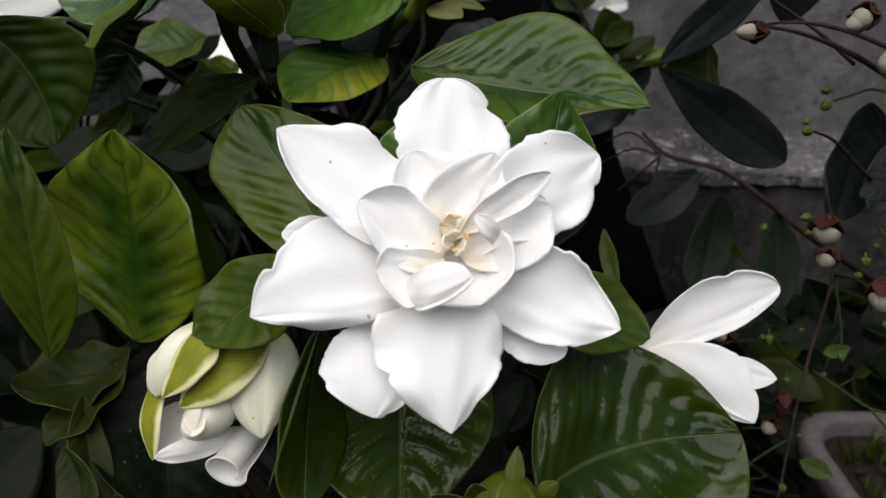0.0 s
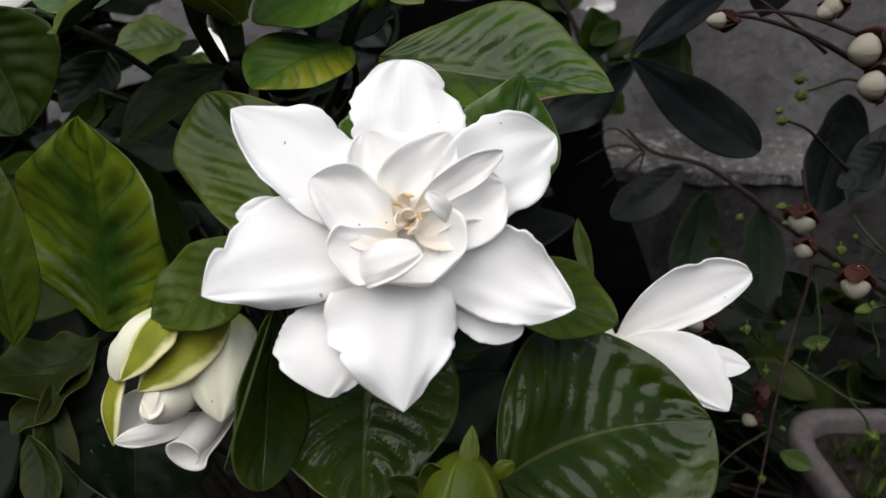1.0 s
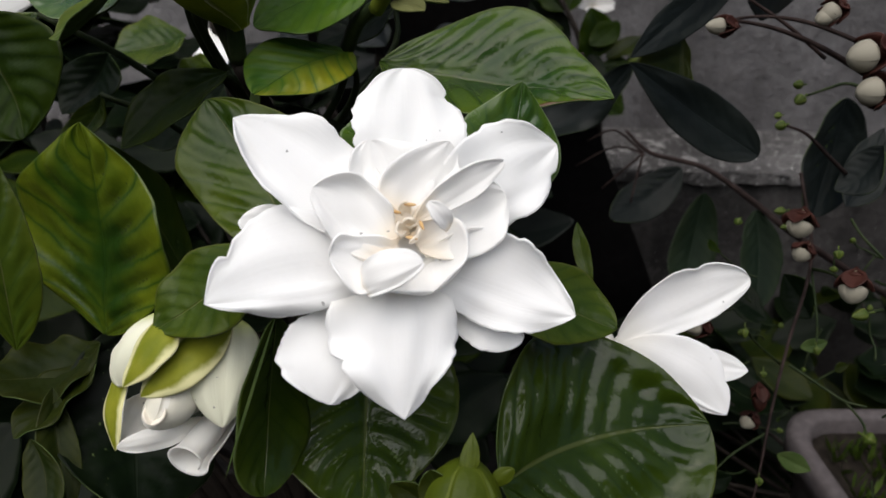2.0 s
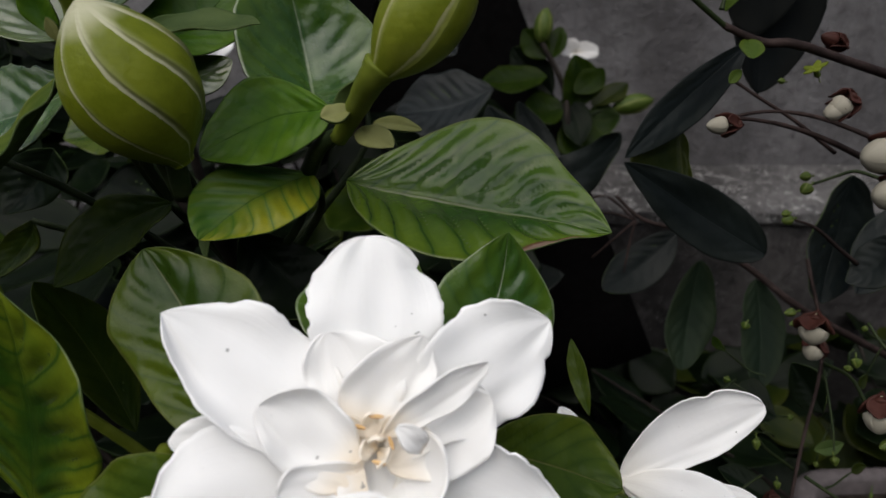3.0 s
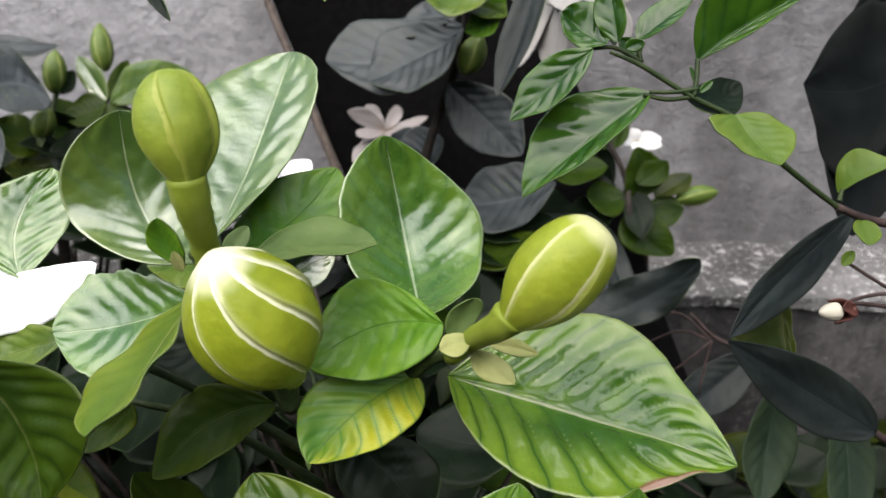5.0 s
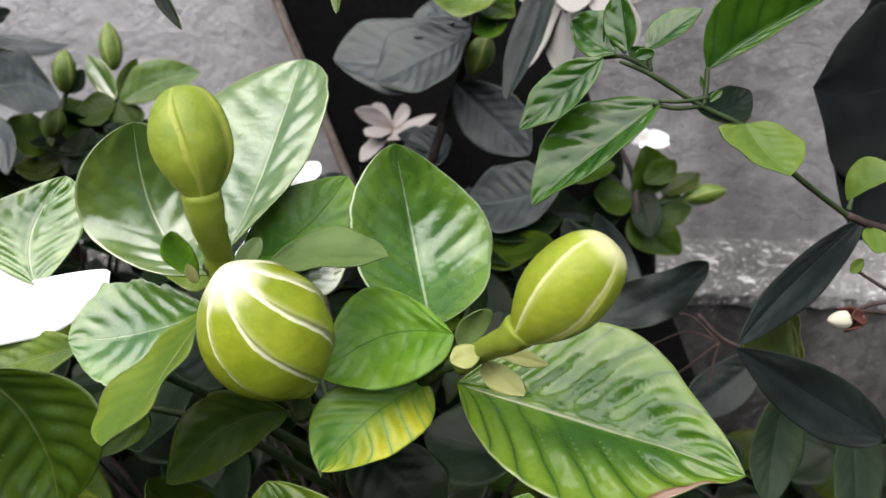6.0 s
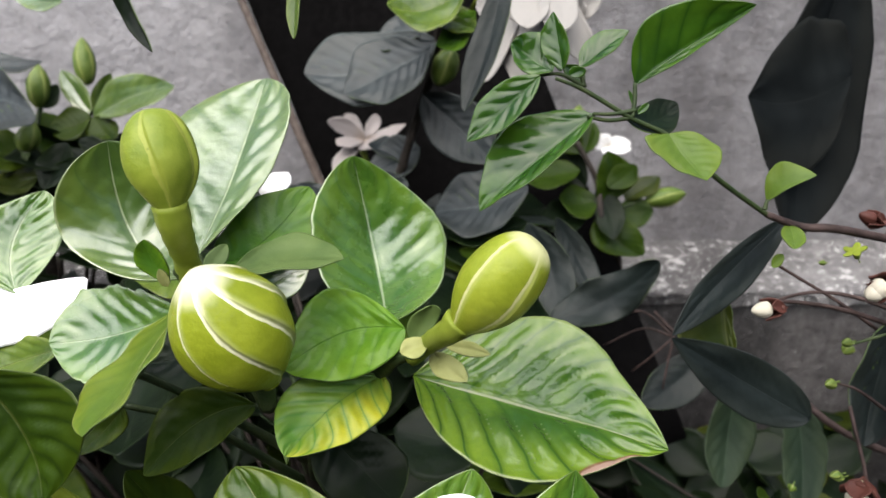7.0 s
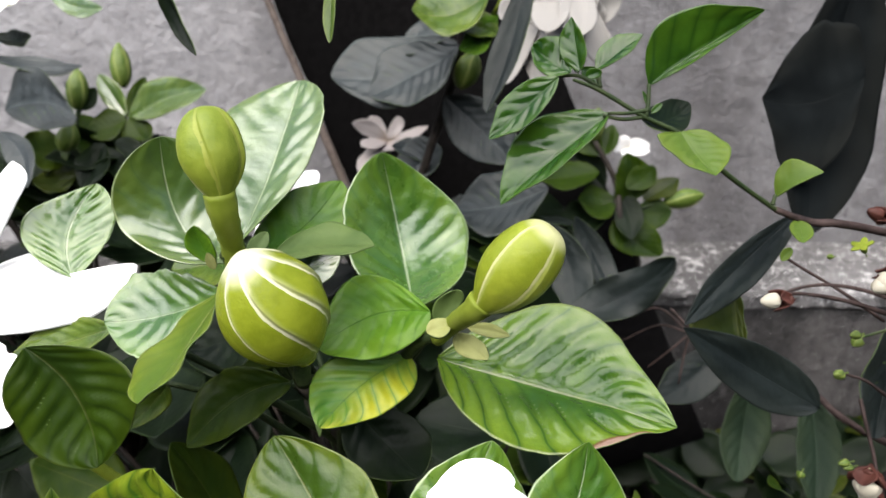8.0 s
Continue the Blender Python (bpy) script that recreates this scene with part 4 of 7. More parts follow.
leaf(shrub, (0.0315, 0.1211, 0.7249), (0.0779, 0.1326, 0.6965), (0.0675, 0.1481, 0.7100), (0.0501, 0.1191, 0.7012), 'fresh', full=1.2, fold=0.05, quilt=0.05, nu=28)
leaf(shrub, (0.0363, 0.0883, 0.6724), (0.1121, 0.1223, 0.6647), (0.0598, 0.1423, 0.6901), (0.0826, 0.0837, 0.6457), 'glossy', label='large dark glossy leaf with a pale midrib', ts=0.4, bs=0.45, fold=0.06, quilt=0.036, veins=9, acute=0.1, nu=84, nv=18, lump=0.05)
leaf(shrub, (-0.0042, 0.1357, 0.6968), (-0.0028, 0.0782, 0.6721), (0.0252, 0.1150, 0.6855), (-0.0327, 0.1057, 0.6876), 'glossy', full=1.0, fold=0.06, quilt=0.07, nu=64, nv=16, veins=8)
leaf(shrub, (-0.0225, 0.0887, 0.7308), (-0.0270, 0.0735, 0.6851), (-0.0186, 0.0928, 0.6856), (-0.0339, 0.0747, 0.6975), 'glossy', full=1.0, fold=0.1, quilt=0.03)
leaf(shrub, (-0.0224, 0.0872, 0.7322), (-0.0351, 0.0708, 0.6943), (-0.0284, 0.0791, 0.7135), (-0.0292, 0.0791, 0.7134), 'under', full=1.3, quilt=0.0, name='leaf', fold=0.0, wave=0.0)
leaf(shrub, (-0.0279, 0.0992, 0.7437), (-0.0583, 0.0993, 0.7185), (-0.0331, 0.0879, 0.7285), (-0.0515, 0.1089, 0.7348), 'fresh', full=1.1, fold=0.06, quilt=0.04, nu=28)
leaf(shrub, (-0.0953, 0.1404, 0.6868), (-0.0909, 0.1483, 0.7591), (-0.1285, 0.1643, 0.7187), (-0.0625, 0.1255, 0.7269), 'chlorotic', label='broad yellow-green leaf with dark veins', ts=0.75, bs=0.4, fold=0.05, quilt=0.045, acute=0.15, nu=64, nv=16)
leaf(shrub, (-0.1101, 0.1180, 0.6969), (-0.1141, 0.1355, 0.7635), (-0.1184, 0.1194, 0.7329), (-0.0995, 0.1240, 0.7216), 'fresh', full=1.3, fold=0.06, quilt=0.06, nu=56, nv=14)
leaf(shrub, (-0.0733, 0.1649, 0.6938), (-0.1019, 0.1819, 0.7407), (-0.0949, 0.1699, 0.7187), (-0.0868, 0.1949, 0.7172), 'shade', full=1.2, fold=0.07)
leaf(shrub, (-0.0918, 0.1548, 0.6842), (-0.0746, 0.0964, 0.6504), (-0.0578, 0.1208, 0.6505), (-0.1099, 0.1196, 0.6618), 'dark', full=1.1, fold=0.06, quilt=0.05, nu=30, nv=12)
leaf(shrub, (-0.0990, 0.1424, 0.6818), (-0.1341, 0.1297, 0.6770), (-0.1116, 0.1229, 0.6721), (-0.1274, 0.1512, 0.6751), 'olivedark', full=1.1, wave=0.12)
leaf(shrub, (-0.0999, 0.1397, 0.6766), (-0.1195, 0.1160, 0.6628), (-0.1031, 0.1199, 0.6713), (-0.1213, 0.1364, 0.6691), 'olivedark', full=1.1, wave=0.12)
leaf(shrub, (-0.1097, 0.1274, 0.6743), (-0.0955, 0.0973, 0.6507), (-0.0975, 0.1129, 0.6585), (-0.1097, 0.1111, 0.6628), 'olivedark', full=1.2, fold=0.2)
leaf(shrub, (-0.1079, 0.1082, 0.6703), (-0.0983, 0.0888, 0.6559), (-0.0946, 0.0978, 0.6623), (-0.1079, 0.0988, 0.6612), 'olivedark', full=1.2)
leaf(shrub, (-0.1158, 0.3225, 0.7523), (-0.1601, 0.3294, 0.7411), (-0.1297, 0.3061, 0.7420), (-0.1490, 0.3486, 0.7564), 'fresh')
leaf(shrub, (-0.0911, 0.3004, 0.7338), (-0.1502, 0.2988, 0.7057), (-0.1135, 0.2753, 0.7065), (-0.1286, 0.3213, 0.7281), 'dark')
leaf(shrub, (-0.1005, 0.3252, 0.7371), (-0.1325, 0.3322, 0.7270), (-0.1093, 0.3073, 0.7242), (-0.1198, 0.3380, 0.7387), 'fresh')
leaf(shrub, (-0.1437, 0.2880, 0.7496), (-0.1712, 0.2840, 0.7190), (-0.1393, 0.2787, 0.7325), (-0.1729, 0.2949, 0.7392), 'dark')
leaf(shrub, (-0.0001, 0.2541, 0.7807), (-0.0373, 0.2676, 0.7610), (-0.0145, 0.2464, 0.7653), (-0.0271, 0.2760, 0.7773), 'dark')
leaf(shrub, (0.0376, 0.2128, 0.7484), (0.0538, 0.1964, 0.7188), (0.0598, 0.2144, 0.7317), (0.0325, 0.1948, 0.7356), 'fresh')
furled(shrub, (0.0216, 0.0581, 0.6806), (0.0242, 0.0700, 0.7031), 0.0100, 'youngbud', label='young yellow-green bud low in the shrub', ridges=5, twist=0.2, depth=0.1, swell=0.5, blunt=0.45, waist=0.6)
leaf(shrub, (0.0240, 0.0647, 0.7016), (0.0252, 0.0721, 0.7091), (0.0219, 0.0673, 0.7042), (0.0267, 0.0673, 0.7045), 'youngbud', below='youngbud', name='bract', full=1.5, quilt=0.0, fold=-0.1)
leaf(shrub, (0.0297, 0.0665, 0.6969), (0.0353, 0.0684, 0.7008), (0.0313, 0.0685, 0.7007), (0.0343, 0.0669, 0.6979), 'youngbud', below='youngbud', name='bract', full=0.9, quilt=0.0, fold=-0.1)
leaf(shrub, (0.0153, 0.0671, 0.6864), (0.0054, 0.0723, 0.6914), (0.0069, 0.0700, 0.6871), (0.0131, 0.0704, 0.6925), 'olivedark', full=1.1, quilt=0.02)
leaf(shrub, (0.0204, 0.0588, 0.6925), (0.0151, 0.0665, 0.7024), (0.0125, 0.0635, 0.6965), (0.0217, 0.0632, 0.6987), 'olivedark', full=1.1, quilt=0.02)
stem(shrub, [(0.0241, 0.0663, 0.6749), (0.0245, 0.0689, 0.6863), (0.0253, 0.0695, 0.6916)], [0.002, 0.0018, 0.0012], 'twig', name='shoot')

# the open double flower
flower = stem(shrub, [(0.0018, 0.1439, 0.6913), (0.0057, 0.1252, 0.7203), (0.0074, 0.1123, 0.7366), (0.0075, 0.1076, 0.7448)], [0.003, 0.003, 0.004, 0.0055], 'calyx', name='flower', label='large open white double gardenia flower')
petal(flower, (-0.0020, 0.0914, 0.7317), (-0.0089, 0.0739, 0.7157), (0.0008, 0.0788, 0.7224), (-0.0223, 0.0811, 0.7251), 'petal', ts=0.25, bs=0.1, fold=-0.06, notches=((-1, 0.93, 0.16, 0.03), (1, 0.8, 0.08, 0.05)), apart=True, jag=0.09, wave=0.12, nu=48, nv=14, lump=0.04)
petal(flower, (0.0190, 0.0933, 0.7307), (0.0380, 0.0878, 0.7252), (0.0344, 0.0904, 0.7284), (0.0272, 0.0851, 0.7239), 'petal', ts=0.2, bs=0.2, apart=True, jag=0.09, wave=0.12, nu=48, nv=14, lump=0.04)
petal(flower, (-0.0129, 0.0966, 0.7445), (-0.0318, 0.0992, 0.7515), (-0.0292, 0.0979, 0.7482), (-0.0228, 0.1024, 0.7535), 'petal', ts=0.2, bs=0.2, apart=True, jag=0.09, wave=0.12, nu=48, nv=14, lump=0.04)
petal(flower, (0.0095, 0.1040, 0.7536), (0.0072, 0.1278, 0.7820), (-0.0060, 0.1153, 0.7707), (0.0232, 0.1180, 0.7694), 'petal', ts=0.18, bs=0.25, fold=-0.03, notches=((1, 0.79, 0.13, 0.025), (1, 0.6, 0.05, 0.03), (-1, 0.5, 0.07, 0.02), (-1, 0.66, 0.05, 0.02)), apart=True, jag=0.09, wave=0.12, nu=48, nv=14, lump=0.04)
petal(flower, (0.0152, 0.1005, 0.7491), (0.0471, 0.1177, 0.7657), (0.0267, 0.1126, 0.7720), (0.0417, 0.1052, 0.7533), 'petal', ts=0.7, bs=0.1, fold=0.04, notches=((1, 0.84, 0.2, 0.035), (-1, 0.72, 0.05, 0.06)), apart=True, jag=0.09, wave=0.12, nu=48, nv=14, lump=0.04)
petal(flower, (0.0035, 0.0979, 0.7495), (-0.0341, 0.1121, 0.7727), (-0.0197, 0.0960, 0.7522), (-0.0097, 0.1142, 0.7700), 'petal', ts=0.85, bs=0.2, fold=0.04, roll=(0.3, 0), notches=((1, 0.8, 0.04, 0.03),), apart=True, jag=0.09, wave=0.12, nu=48, nv=14, lump=0.04)
petal(flower, (0.0125, 0.0938, 0.7425), (0.0500, 0.0868, 0.7327), (0.0332, 0.1002, 0.7506), (0.0309, 0.0844, 0.7300), 'petal', ts=0.9, bs=0.15, fold=0.03, roll=(0.3, 0), notches=((-1, 0.9, 0.06, 0.04),), apart=True, jag=0.09, wave=0.12, nu=48, nv=14, lump=0.04)
petal(flower, (0.0064, 0.0927, 0.7407), (0.0090, 0.0685, 0.7162), (0.0213, 0.0838, 0.7321), (-0.0099, 0.0806, 0.7331), 'petal', ts=0.95, bs=0.12, fold=-0.06, notches=((1, 0.6, 0.12, 0.03), (-1, 0.82, 0.12, 0.05), (-1, 0.55, 0.06, 0.03)), apart=True, jag=0.09, wave=0.12, nu=48, nv=14, lump=0.04)
petal(flower, (0.0051, 0.0922, 0.7433), (-0.0368, 0.0811, 0.7388), (-0.0113, 0.0818, 0.7360), (-0.0235, 0.0970, 0.7553), 'petal', ts=0.72, bs=0.15, fold=0.03, roll=(-0.22, 0), notches=((1, 0.84, 0.22, 0.03), (-1, 0.8, 0.1, 0.06)), apart=True, jag=0.09, wave=0.12, nu=48, nv=14, lump=0.04)
petal(flower, (0.0049, 0.0968, 0.7493), (-0.0010, 0.1104, 0.7684), (-0.0051, 0.1040, 0.7608), (0.0150, 0.1067, 0.7623), 'inner', ts=0.15, bs=0.2, fold=0.1, apart=True, jag=0.03, wave=0.11, nu=36, nv=13, lump=0.05)
petal(flower, (0.0083, 0.0972, 0.7513), (0.0188, 0.1074, 0.7694), (0.0025, 0.1004, 0.7623), (0.0214, 0.1035, 0.7614), 'inner', ts=0.6, bs=0.15, fold=0.14, notches=((1, 0.85, 0.1, 0.05),), apart=True, jag=0.03, wave=0.11, nu=36, nv=13, lump=0.05)
petal(flower, (0.0111, 0.0944, 0.7475), (0.0322, 0.1005, 0.7591), (0.0217, 0.1018, 0.7621), (0.0290, 0.0927, 0.7479), 'inner', ts=0.2, bs=0.15, fold=0.12, apart=True, jag=0.03, wave=0.11, nu=36, nv=13, lump=0.05)
petal(flower, (0.0110, 0.0959, 0.7535), (0.0315, 0.1009, 0.7671), (0.0188, 0.0974, 0.7652), (0.0262, 0.0968, 0.7606), 'inner', ts=0.5, bs=0.3, fold=0.16, roll=(0.25, 0), apart=True, jag=0.03, wave=0.11, nu=36, nv=13, lump=0.05)
petal(flower, (0.0049, 0.0916, 0.7471), (-0.0130, 0.0956, 0.7617), (-0.0056, 0.0880, 0.7498), (-0.0004, 0.0999, 0.7623), 'inner', ts=0.35, bs=0.0, stalk=0.7, fold=0.08, roll=(0, 0.25), apart=True, jag=0.03, wave=0.11, nu=36, nv=13, lump=0.05)
petal(flower, (0.0071, 0.0923, 0.7471), (-0.0084, 0.0850, 0.7492), (-0.0006, 0.0795, 0.7416), (-0.0061, 0.0890, 0.7529), 'inner', ts=0.1, bs=0.0, stalk=0.7, fold=0.1, roll=(0.2, 0.15), apart=True, jag=0.03, wave=0.11, nu=36, nv=13, lump=0.05)
petal(flower, (0.0096, 0.1006, 0.7521), (0.0152, 0.0822, 0.7423), (0.0234, 0.0925, 0.7519), (0.0023, 0.0833, 0.7430), 'inner', ts=0.08, bs=0.1, fold=0.3, roll=(0.12, 0.05), apart=True, jag=0.03, wave=0.11, nu=36, nv=13, lump=0.05)
petal(flower, (-0.0013, 0.0864, 0.7399), (0.0126, 0.0813, 0.7506), (0.0034, 0.0828, 0.7528), (0.0073, 0.0783, 0.7454), 'inner', ts=0.0, bs=0.0, stalk=0.3, fold=-0.22, roll=(0.15, 0.3), apart=True, jag=0.03, wave=0.11, nu=36, nv=13, lump=0.05)
petal(flower, (0.0186, 0.0934, 0.7524), (0.0135, 0.0907, 0.7606), (0.0153, 0.0884, 0.7572), (0.0181, 0.0910, 0.7594), 'inner', ts=0.25, bs=0.4, fold=0.15, apart=True, jag=0.02, wave=0.11, nu=36, nv=13, lump=0.05)
petal(flower, (0.0083, 0.0984, 0.7508), (0.0034, 0.0979, 0.7568), (0.0050, 0.0969, 0.7540), (0.0055, 0.0985, 0.7557), 'cream', full=1.0, fold=0.3, nu=12, nv=4, name='stamen', jag=0.1)
petal(flower, (0.0092, 0.0995, 0.7518), (0.0079, 0.0977, 0.7575), (0.0070, 0.0980, 0.7550), (0.0095, 0.0989, 0.7555), 'cream', full=1.0, fold=0.3, nu=12, nv=4, name='stamen', jag=0.1)
petal(flower, (0.0097, 0.0980, 0.7502), (0.0123, 0.0986, 0.7563), (0.0103, 0.0980, 0.7545), (0.0128, 0.0975, 0.7536), 'cream', full=1.0, fold=0.3, nu=12, nv=4, name='stamen', jag=0.1)
petal(flower, (0.0093, 0.0966, 0.7502), (0.0065, 0.0918, 0.7529), (0.0076, 0.0919, 0.7514), (0.0072, 0.0942, 0.7538), 'cream', full=1.0, fold=0.3, nu=12, nv=4, name='stamen', jag=0.1)
petal(flower, (0.0097, 0.0961, 0.7497), (0.0111, 0.0915, 0.7519), (0.0115, 0.0937, 0.7527), (0.0094, 0.0912, 0.7503), 'cream', full=1.0, fold=0.3, nu=12, nv=4, name='stamen', jag=0.1)
petal(flower, (0.0093, 0.0966, 0.7517), (0.0094, 0.0931, 0.7552), (0.0080, 0.0941, 0.7536), (0.0107, 0.0945, 0.7537), 'cream', full=1.0, fold=0.3, nu=12, nv=4, name='stamen', jag=0.1)
furled(flower, (0.0050, 0.0973, 0.7553), (0.0074, 0.0962, 0.7552), 0.00045, 'anther', name='anther', nu=12, nt=14, label='orange-brown anther')
furled(flower, (0.0079, 0.0983, 0.7566), (0.0110, 0.0981, 0.7566), 0.00045, 'anther', name='anther', nu=12, nt=14, label='orange-brown anther')
furled(flower, (0.0117, 0.0959, 0.7535), (0.0128, 0.0934, 0.7522), 0.00045, 'anther', name='anther', nu=12, nt=14, label='orange-brown anther')
furled(flower, (0.0085, 0.0918, 0.7512), (0.0114, 0.0908, 0.7511), 0.00045, 'anther', name='anther', nu=12, nt=14, label='orange-brown anther')

# the flower seen from its side
side_flower = stem(shrub, [(0.0685, 0.1490, 0.6519), (0.0792, 0.1549, 0.6637), (0.0868, 0.1544, 0.6733)], [0.0018, 0.0022, 0.0028], 'calyx', name='flower', label='white flower with few petals, seen from its side')
petal(side_flower, (0.0899, 0.1627, 0.6672), (0.1382, 0.1670, 0.6967), (0.1100, 0.1734, 0.6961), (0.1234, 0.1618, 0.6804), 'petal', ts=0.05, bs=0.6, fold=0.08, roll=(0.2, 0), apart=True, notches=((-1, 0.72, 0.1, 0.04),), jag=0.04, nu=40, nv=14)
petal(side_flower, (0.0899, 0.1625, 0.6668), (0.1309, 0.1435, 0.6492), (0.1225, 0.1576, 0.6720), (0.1095, 0.1508, 0.6534), 'petal', ts=0.35, bs=0.5, fold=-0.08, apart=True, jag=0.04, notches=((-1, 0.86, 0.12, 0.05),), nu=40, nv=14)
petal(side_flower, (0.1004, 0.1667, 0.6626), (0.1397, 0.1525, 0.6633), (0.1275, 0.1575, 0.6697), (0.1254, 0.1518, 0.6588), 'petal', ts=0.6, fold=0.05, apart=True, nu=26, nv=10, jag=0.05)
petal(side_flower, (0.0906, 0.1622, 0.6664), (0.0841, 0.1630, 0.6674), (0.0868, 0.1618, 0.6653), (0.0876, 0.1638, 0.6691), 'petal', full=0.9, nu=12, nv=5)
petal(side_flower, (0.0906, 0.1666, 0.6660), (0.0713, 0.1837, 0.6840), (0.0722, 0.1767, 0.6753), (0.0801, 0.1787, 0.6795), 'petal', full=0.9, nu=18, nv=7)

# the bud about to open
opening_bud = stem(shrub, [(-0.0485, 0.1315, 0.7179), (-0.0485, 0.1214, 0.7160), (-0.0497, 0.1125, 0.7119)], [0.0025, 0.0032, 0.006], 'calyx', name='opening_bud', label='half-open bud, ivory white petals with green outer sides')
furled(opening_bud, (-0.0529, 0.1101, 0.6945), (-0.0619, 0.0934, 0.6923), 0.0070, 'greencore', name='core', label='furled ivory petals', ridges=4, twist=0.9, depth=0.12, swell=0.34, blunt=0.32, waist=0.5)
scroll(opening_bud, (-0.0607, 0.0956, 0.6924), (-0.0615, 0.0916, 0.6932), 0.0012, 'fading', turns=1.8, name='core_tip', label='brown withered tip of the furled petals')
petal(opening_bud, (-0.0418, 0.1114, 0.7147), (-0.0399, 0.0874, 0.6952), (-0.0313, 0.1011, 0.7067), (-0.0500, 0.0957, 0.7060), 'greenpetal', ts=0.75, bs=0.3, fold=-0.22, round_=0.2, jag=0.0, nu=28, nv=12)
petal(opening_bud, (-0.0595, 0.1113, 0.7174), (-0.0703, 0.0978, 0.7001), (-0.0596, 0.0982, 0.7143), (-0.0755, 0.1065, 0.7032), 'greenpetal', ts=0.4, bs=0.4, fold=-0.16, jag=0.02, nu=24, nv=10)
petal(opening_bud, (-0.0406, 0.1073, 0.7156), (-0.0612, 0.0902, 0.7034), (-0.0446, 0.0904, 0.7090), (-0.0558, 0.0986, 0.7131), 'greencase', ts=0.6, bs=0.3, fold=-0.14, jag=0.04, nu=26, nv=10)
petal(opening_bud, (-0.0556, 0.1058, 0.7201), (-0.0651, 0.0899, 0.7067), (-0.0513, 0.0923, 0.7165), (-0.0623, 0.0994, 0.7162), 'greencase', below='greenpetal', ts=0.7, bs=0.3, fold=-0.12, jag=0.05, nu=26, nv=10)
petal(opening_bud, (-0.0739, 0.1085, 0.6986), (-0.0718, 0.0903, 0.6837), (-0.0692, 0.0953, 0.6954), (-0.0776, 0.1001, 0.6912), 'greencase', below='inner', ts=0.5, bs=0.4, fold=-0.1, jag=0.03, nu=24, nv=9)
petal(opening_bud, (-0.0670, 0.1061, 0.6903), (-0.0715, 0.0914, 0.6837), (-0.0644, 0.0972, 0.6865), (-0.0753, 0.1009, 0.6884), 'cup', ts=0.3, bs=0.2, fold=0.2, nu=20, nv=8)
petal(opening_bud, (-0.0491, 0.0994, 0.6874), (-0.0697, 0.0877, 0.6875), (-0.0582, 0.0895, 0.6853), (-0.0610, 0.0908, 0.6919), 'cup', ts=0.35, bs=0.2, fold=-0.16, roll=(0.2, 0), jag=0.03, nu=26, nv=10)
scroll(opening_bud, (-0.0438, 0.1035, 0.6871), (-0.0511, 0.0864, 0.6843), 0.0055, 'cup', label='ivory petal rolled into an open scroll', spin=2.6, turns=1.08)
furled(opening_bud, (-0.0479, 0.1024, 0.7017), (-0.0595, 0.0858, 0.6974), 0.0062, 'ivoryroll', name='petal_roll', label='tightly rolled ivory petals', ridges=3, twist=1.2, depth=0.1, swell=0.5, blunt=0.55, nu=30, nt=60)
petal(opening_bud, (-0.0567, 0.0918, 0.7025), (-0.0568, 0.0836, 0.6998), (-0.0539, 0.0855, 0.7014), (-0.0595, 0.0870, 0.7018), 'cream', ts=0.4, bs=0.2, fold=0.3, nu=14, nv=5)

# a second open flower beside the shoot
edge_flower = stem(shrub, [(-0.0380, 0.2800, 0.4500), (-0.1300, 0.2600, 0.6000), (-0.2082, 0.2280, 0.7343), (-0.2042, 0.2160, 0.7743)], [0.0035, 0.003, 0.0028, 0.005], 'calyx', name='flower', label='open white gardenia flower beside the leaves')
petal(edge_flower, (-0.2047, 0.2133, 0.7733), (-0.1173, 0.2133, 0.7980), (-0.1428, 0.2120, 0.7950), (-0.1428, 0.2043, 0.7775), 'dimwhite', ts=0.1, bs=0.5, notches=((-1, 0.95, 0.1, 0.02),), fold=-0.04, apart=True, jag=0.03, nu=34, nv=12)
petal(edge_flower, (-0.2085, 0.2256, 0.7763), (-0.1421, 0.2231, 0.8004), (-0.1618, 0.2246, 0.7988), (-0.1528, 0.2157, 0.7885), 'dimwhite', ts=0.3, bs=0.5, fold=-0.04, apart=True, jag=0.03, nu=34, nv=12)
petal(edge_flower, (-0.1971, 0.2148, 0.7748), (-0.1615, 0.2242, 0.8355), (-0.1809, 0.2199, 0.8112), (-0.1565, 0.2205, 0.8268), 'dimwhite', ts=0.3, bs=0.6, fold=-0.04, apart=True, jag=0.03, nu=34, nv=12)
petal(edge_flower, (-0.1974, 0.2052, 0.7728), (-0.1522, 0.1740, 0.7549), (-0.1494, 0.1871, 0.7699), (-0.1775, 0.1844, 0.7545), 'dimwhite', ts=0.3, bs=0.5, notches=((-1, 0.62, 0.1, 0.04),), fold=-0.04, apart=True, jag=0.03, nu=34, nv=12)
petal(edge_flower, (-0.2018, 0.2078, 0.7788), (-0.2271, 0.1870, 0.7719), (-0.2125, 0.1864, 0.7602), (-0.2146, 0.1987, 0.7885), 'dimwhite', ts=0.3, bs=0.5, fold=-0.04, apart=True, jag=0.03, nu=34, nv=12)
petal(edge_flower, (-0.2018, 0.2078, 0.7788), (-0.2209, 0.2101, 0.8149), (-0.2208, 0.2019, 0.7961), (-0.1962, 0.2080, 0.8092), 'dimwhite', ts=0.3, bs=0.5, fold=-0.04, apart=True, jag=0.03, nu=34, nv=12)

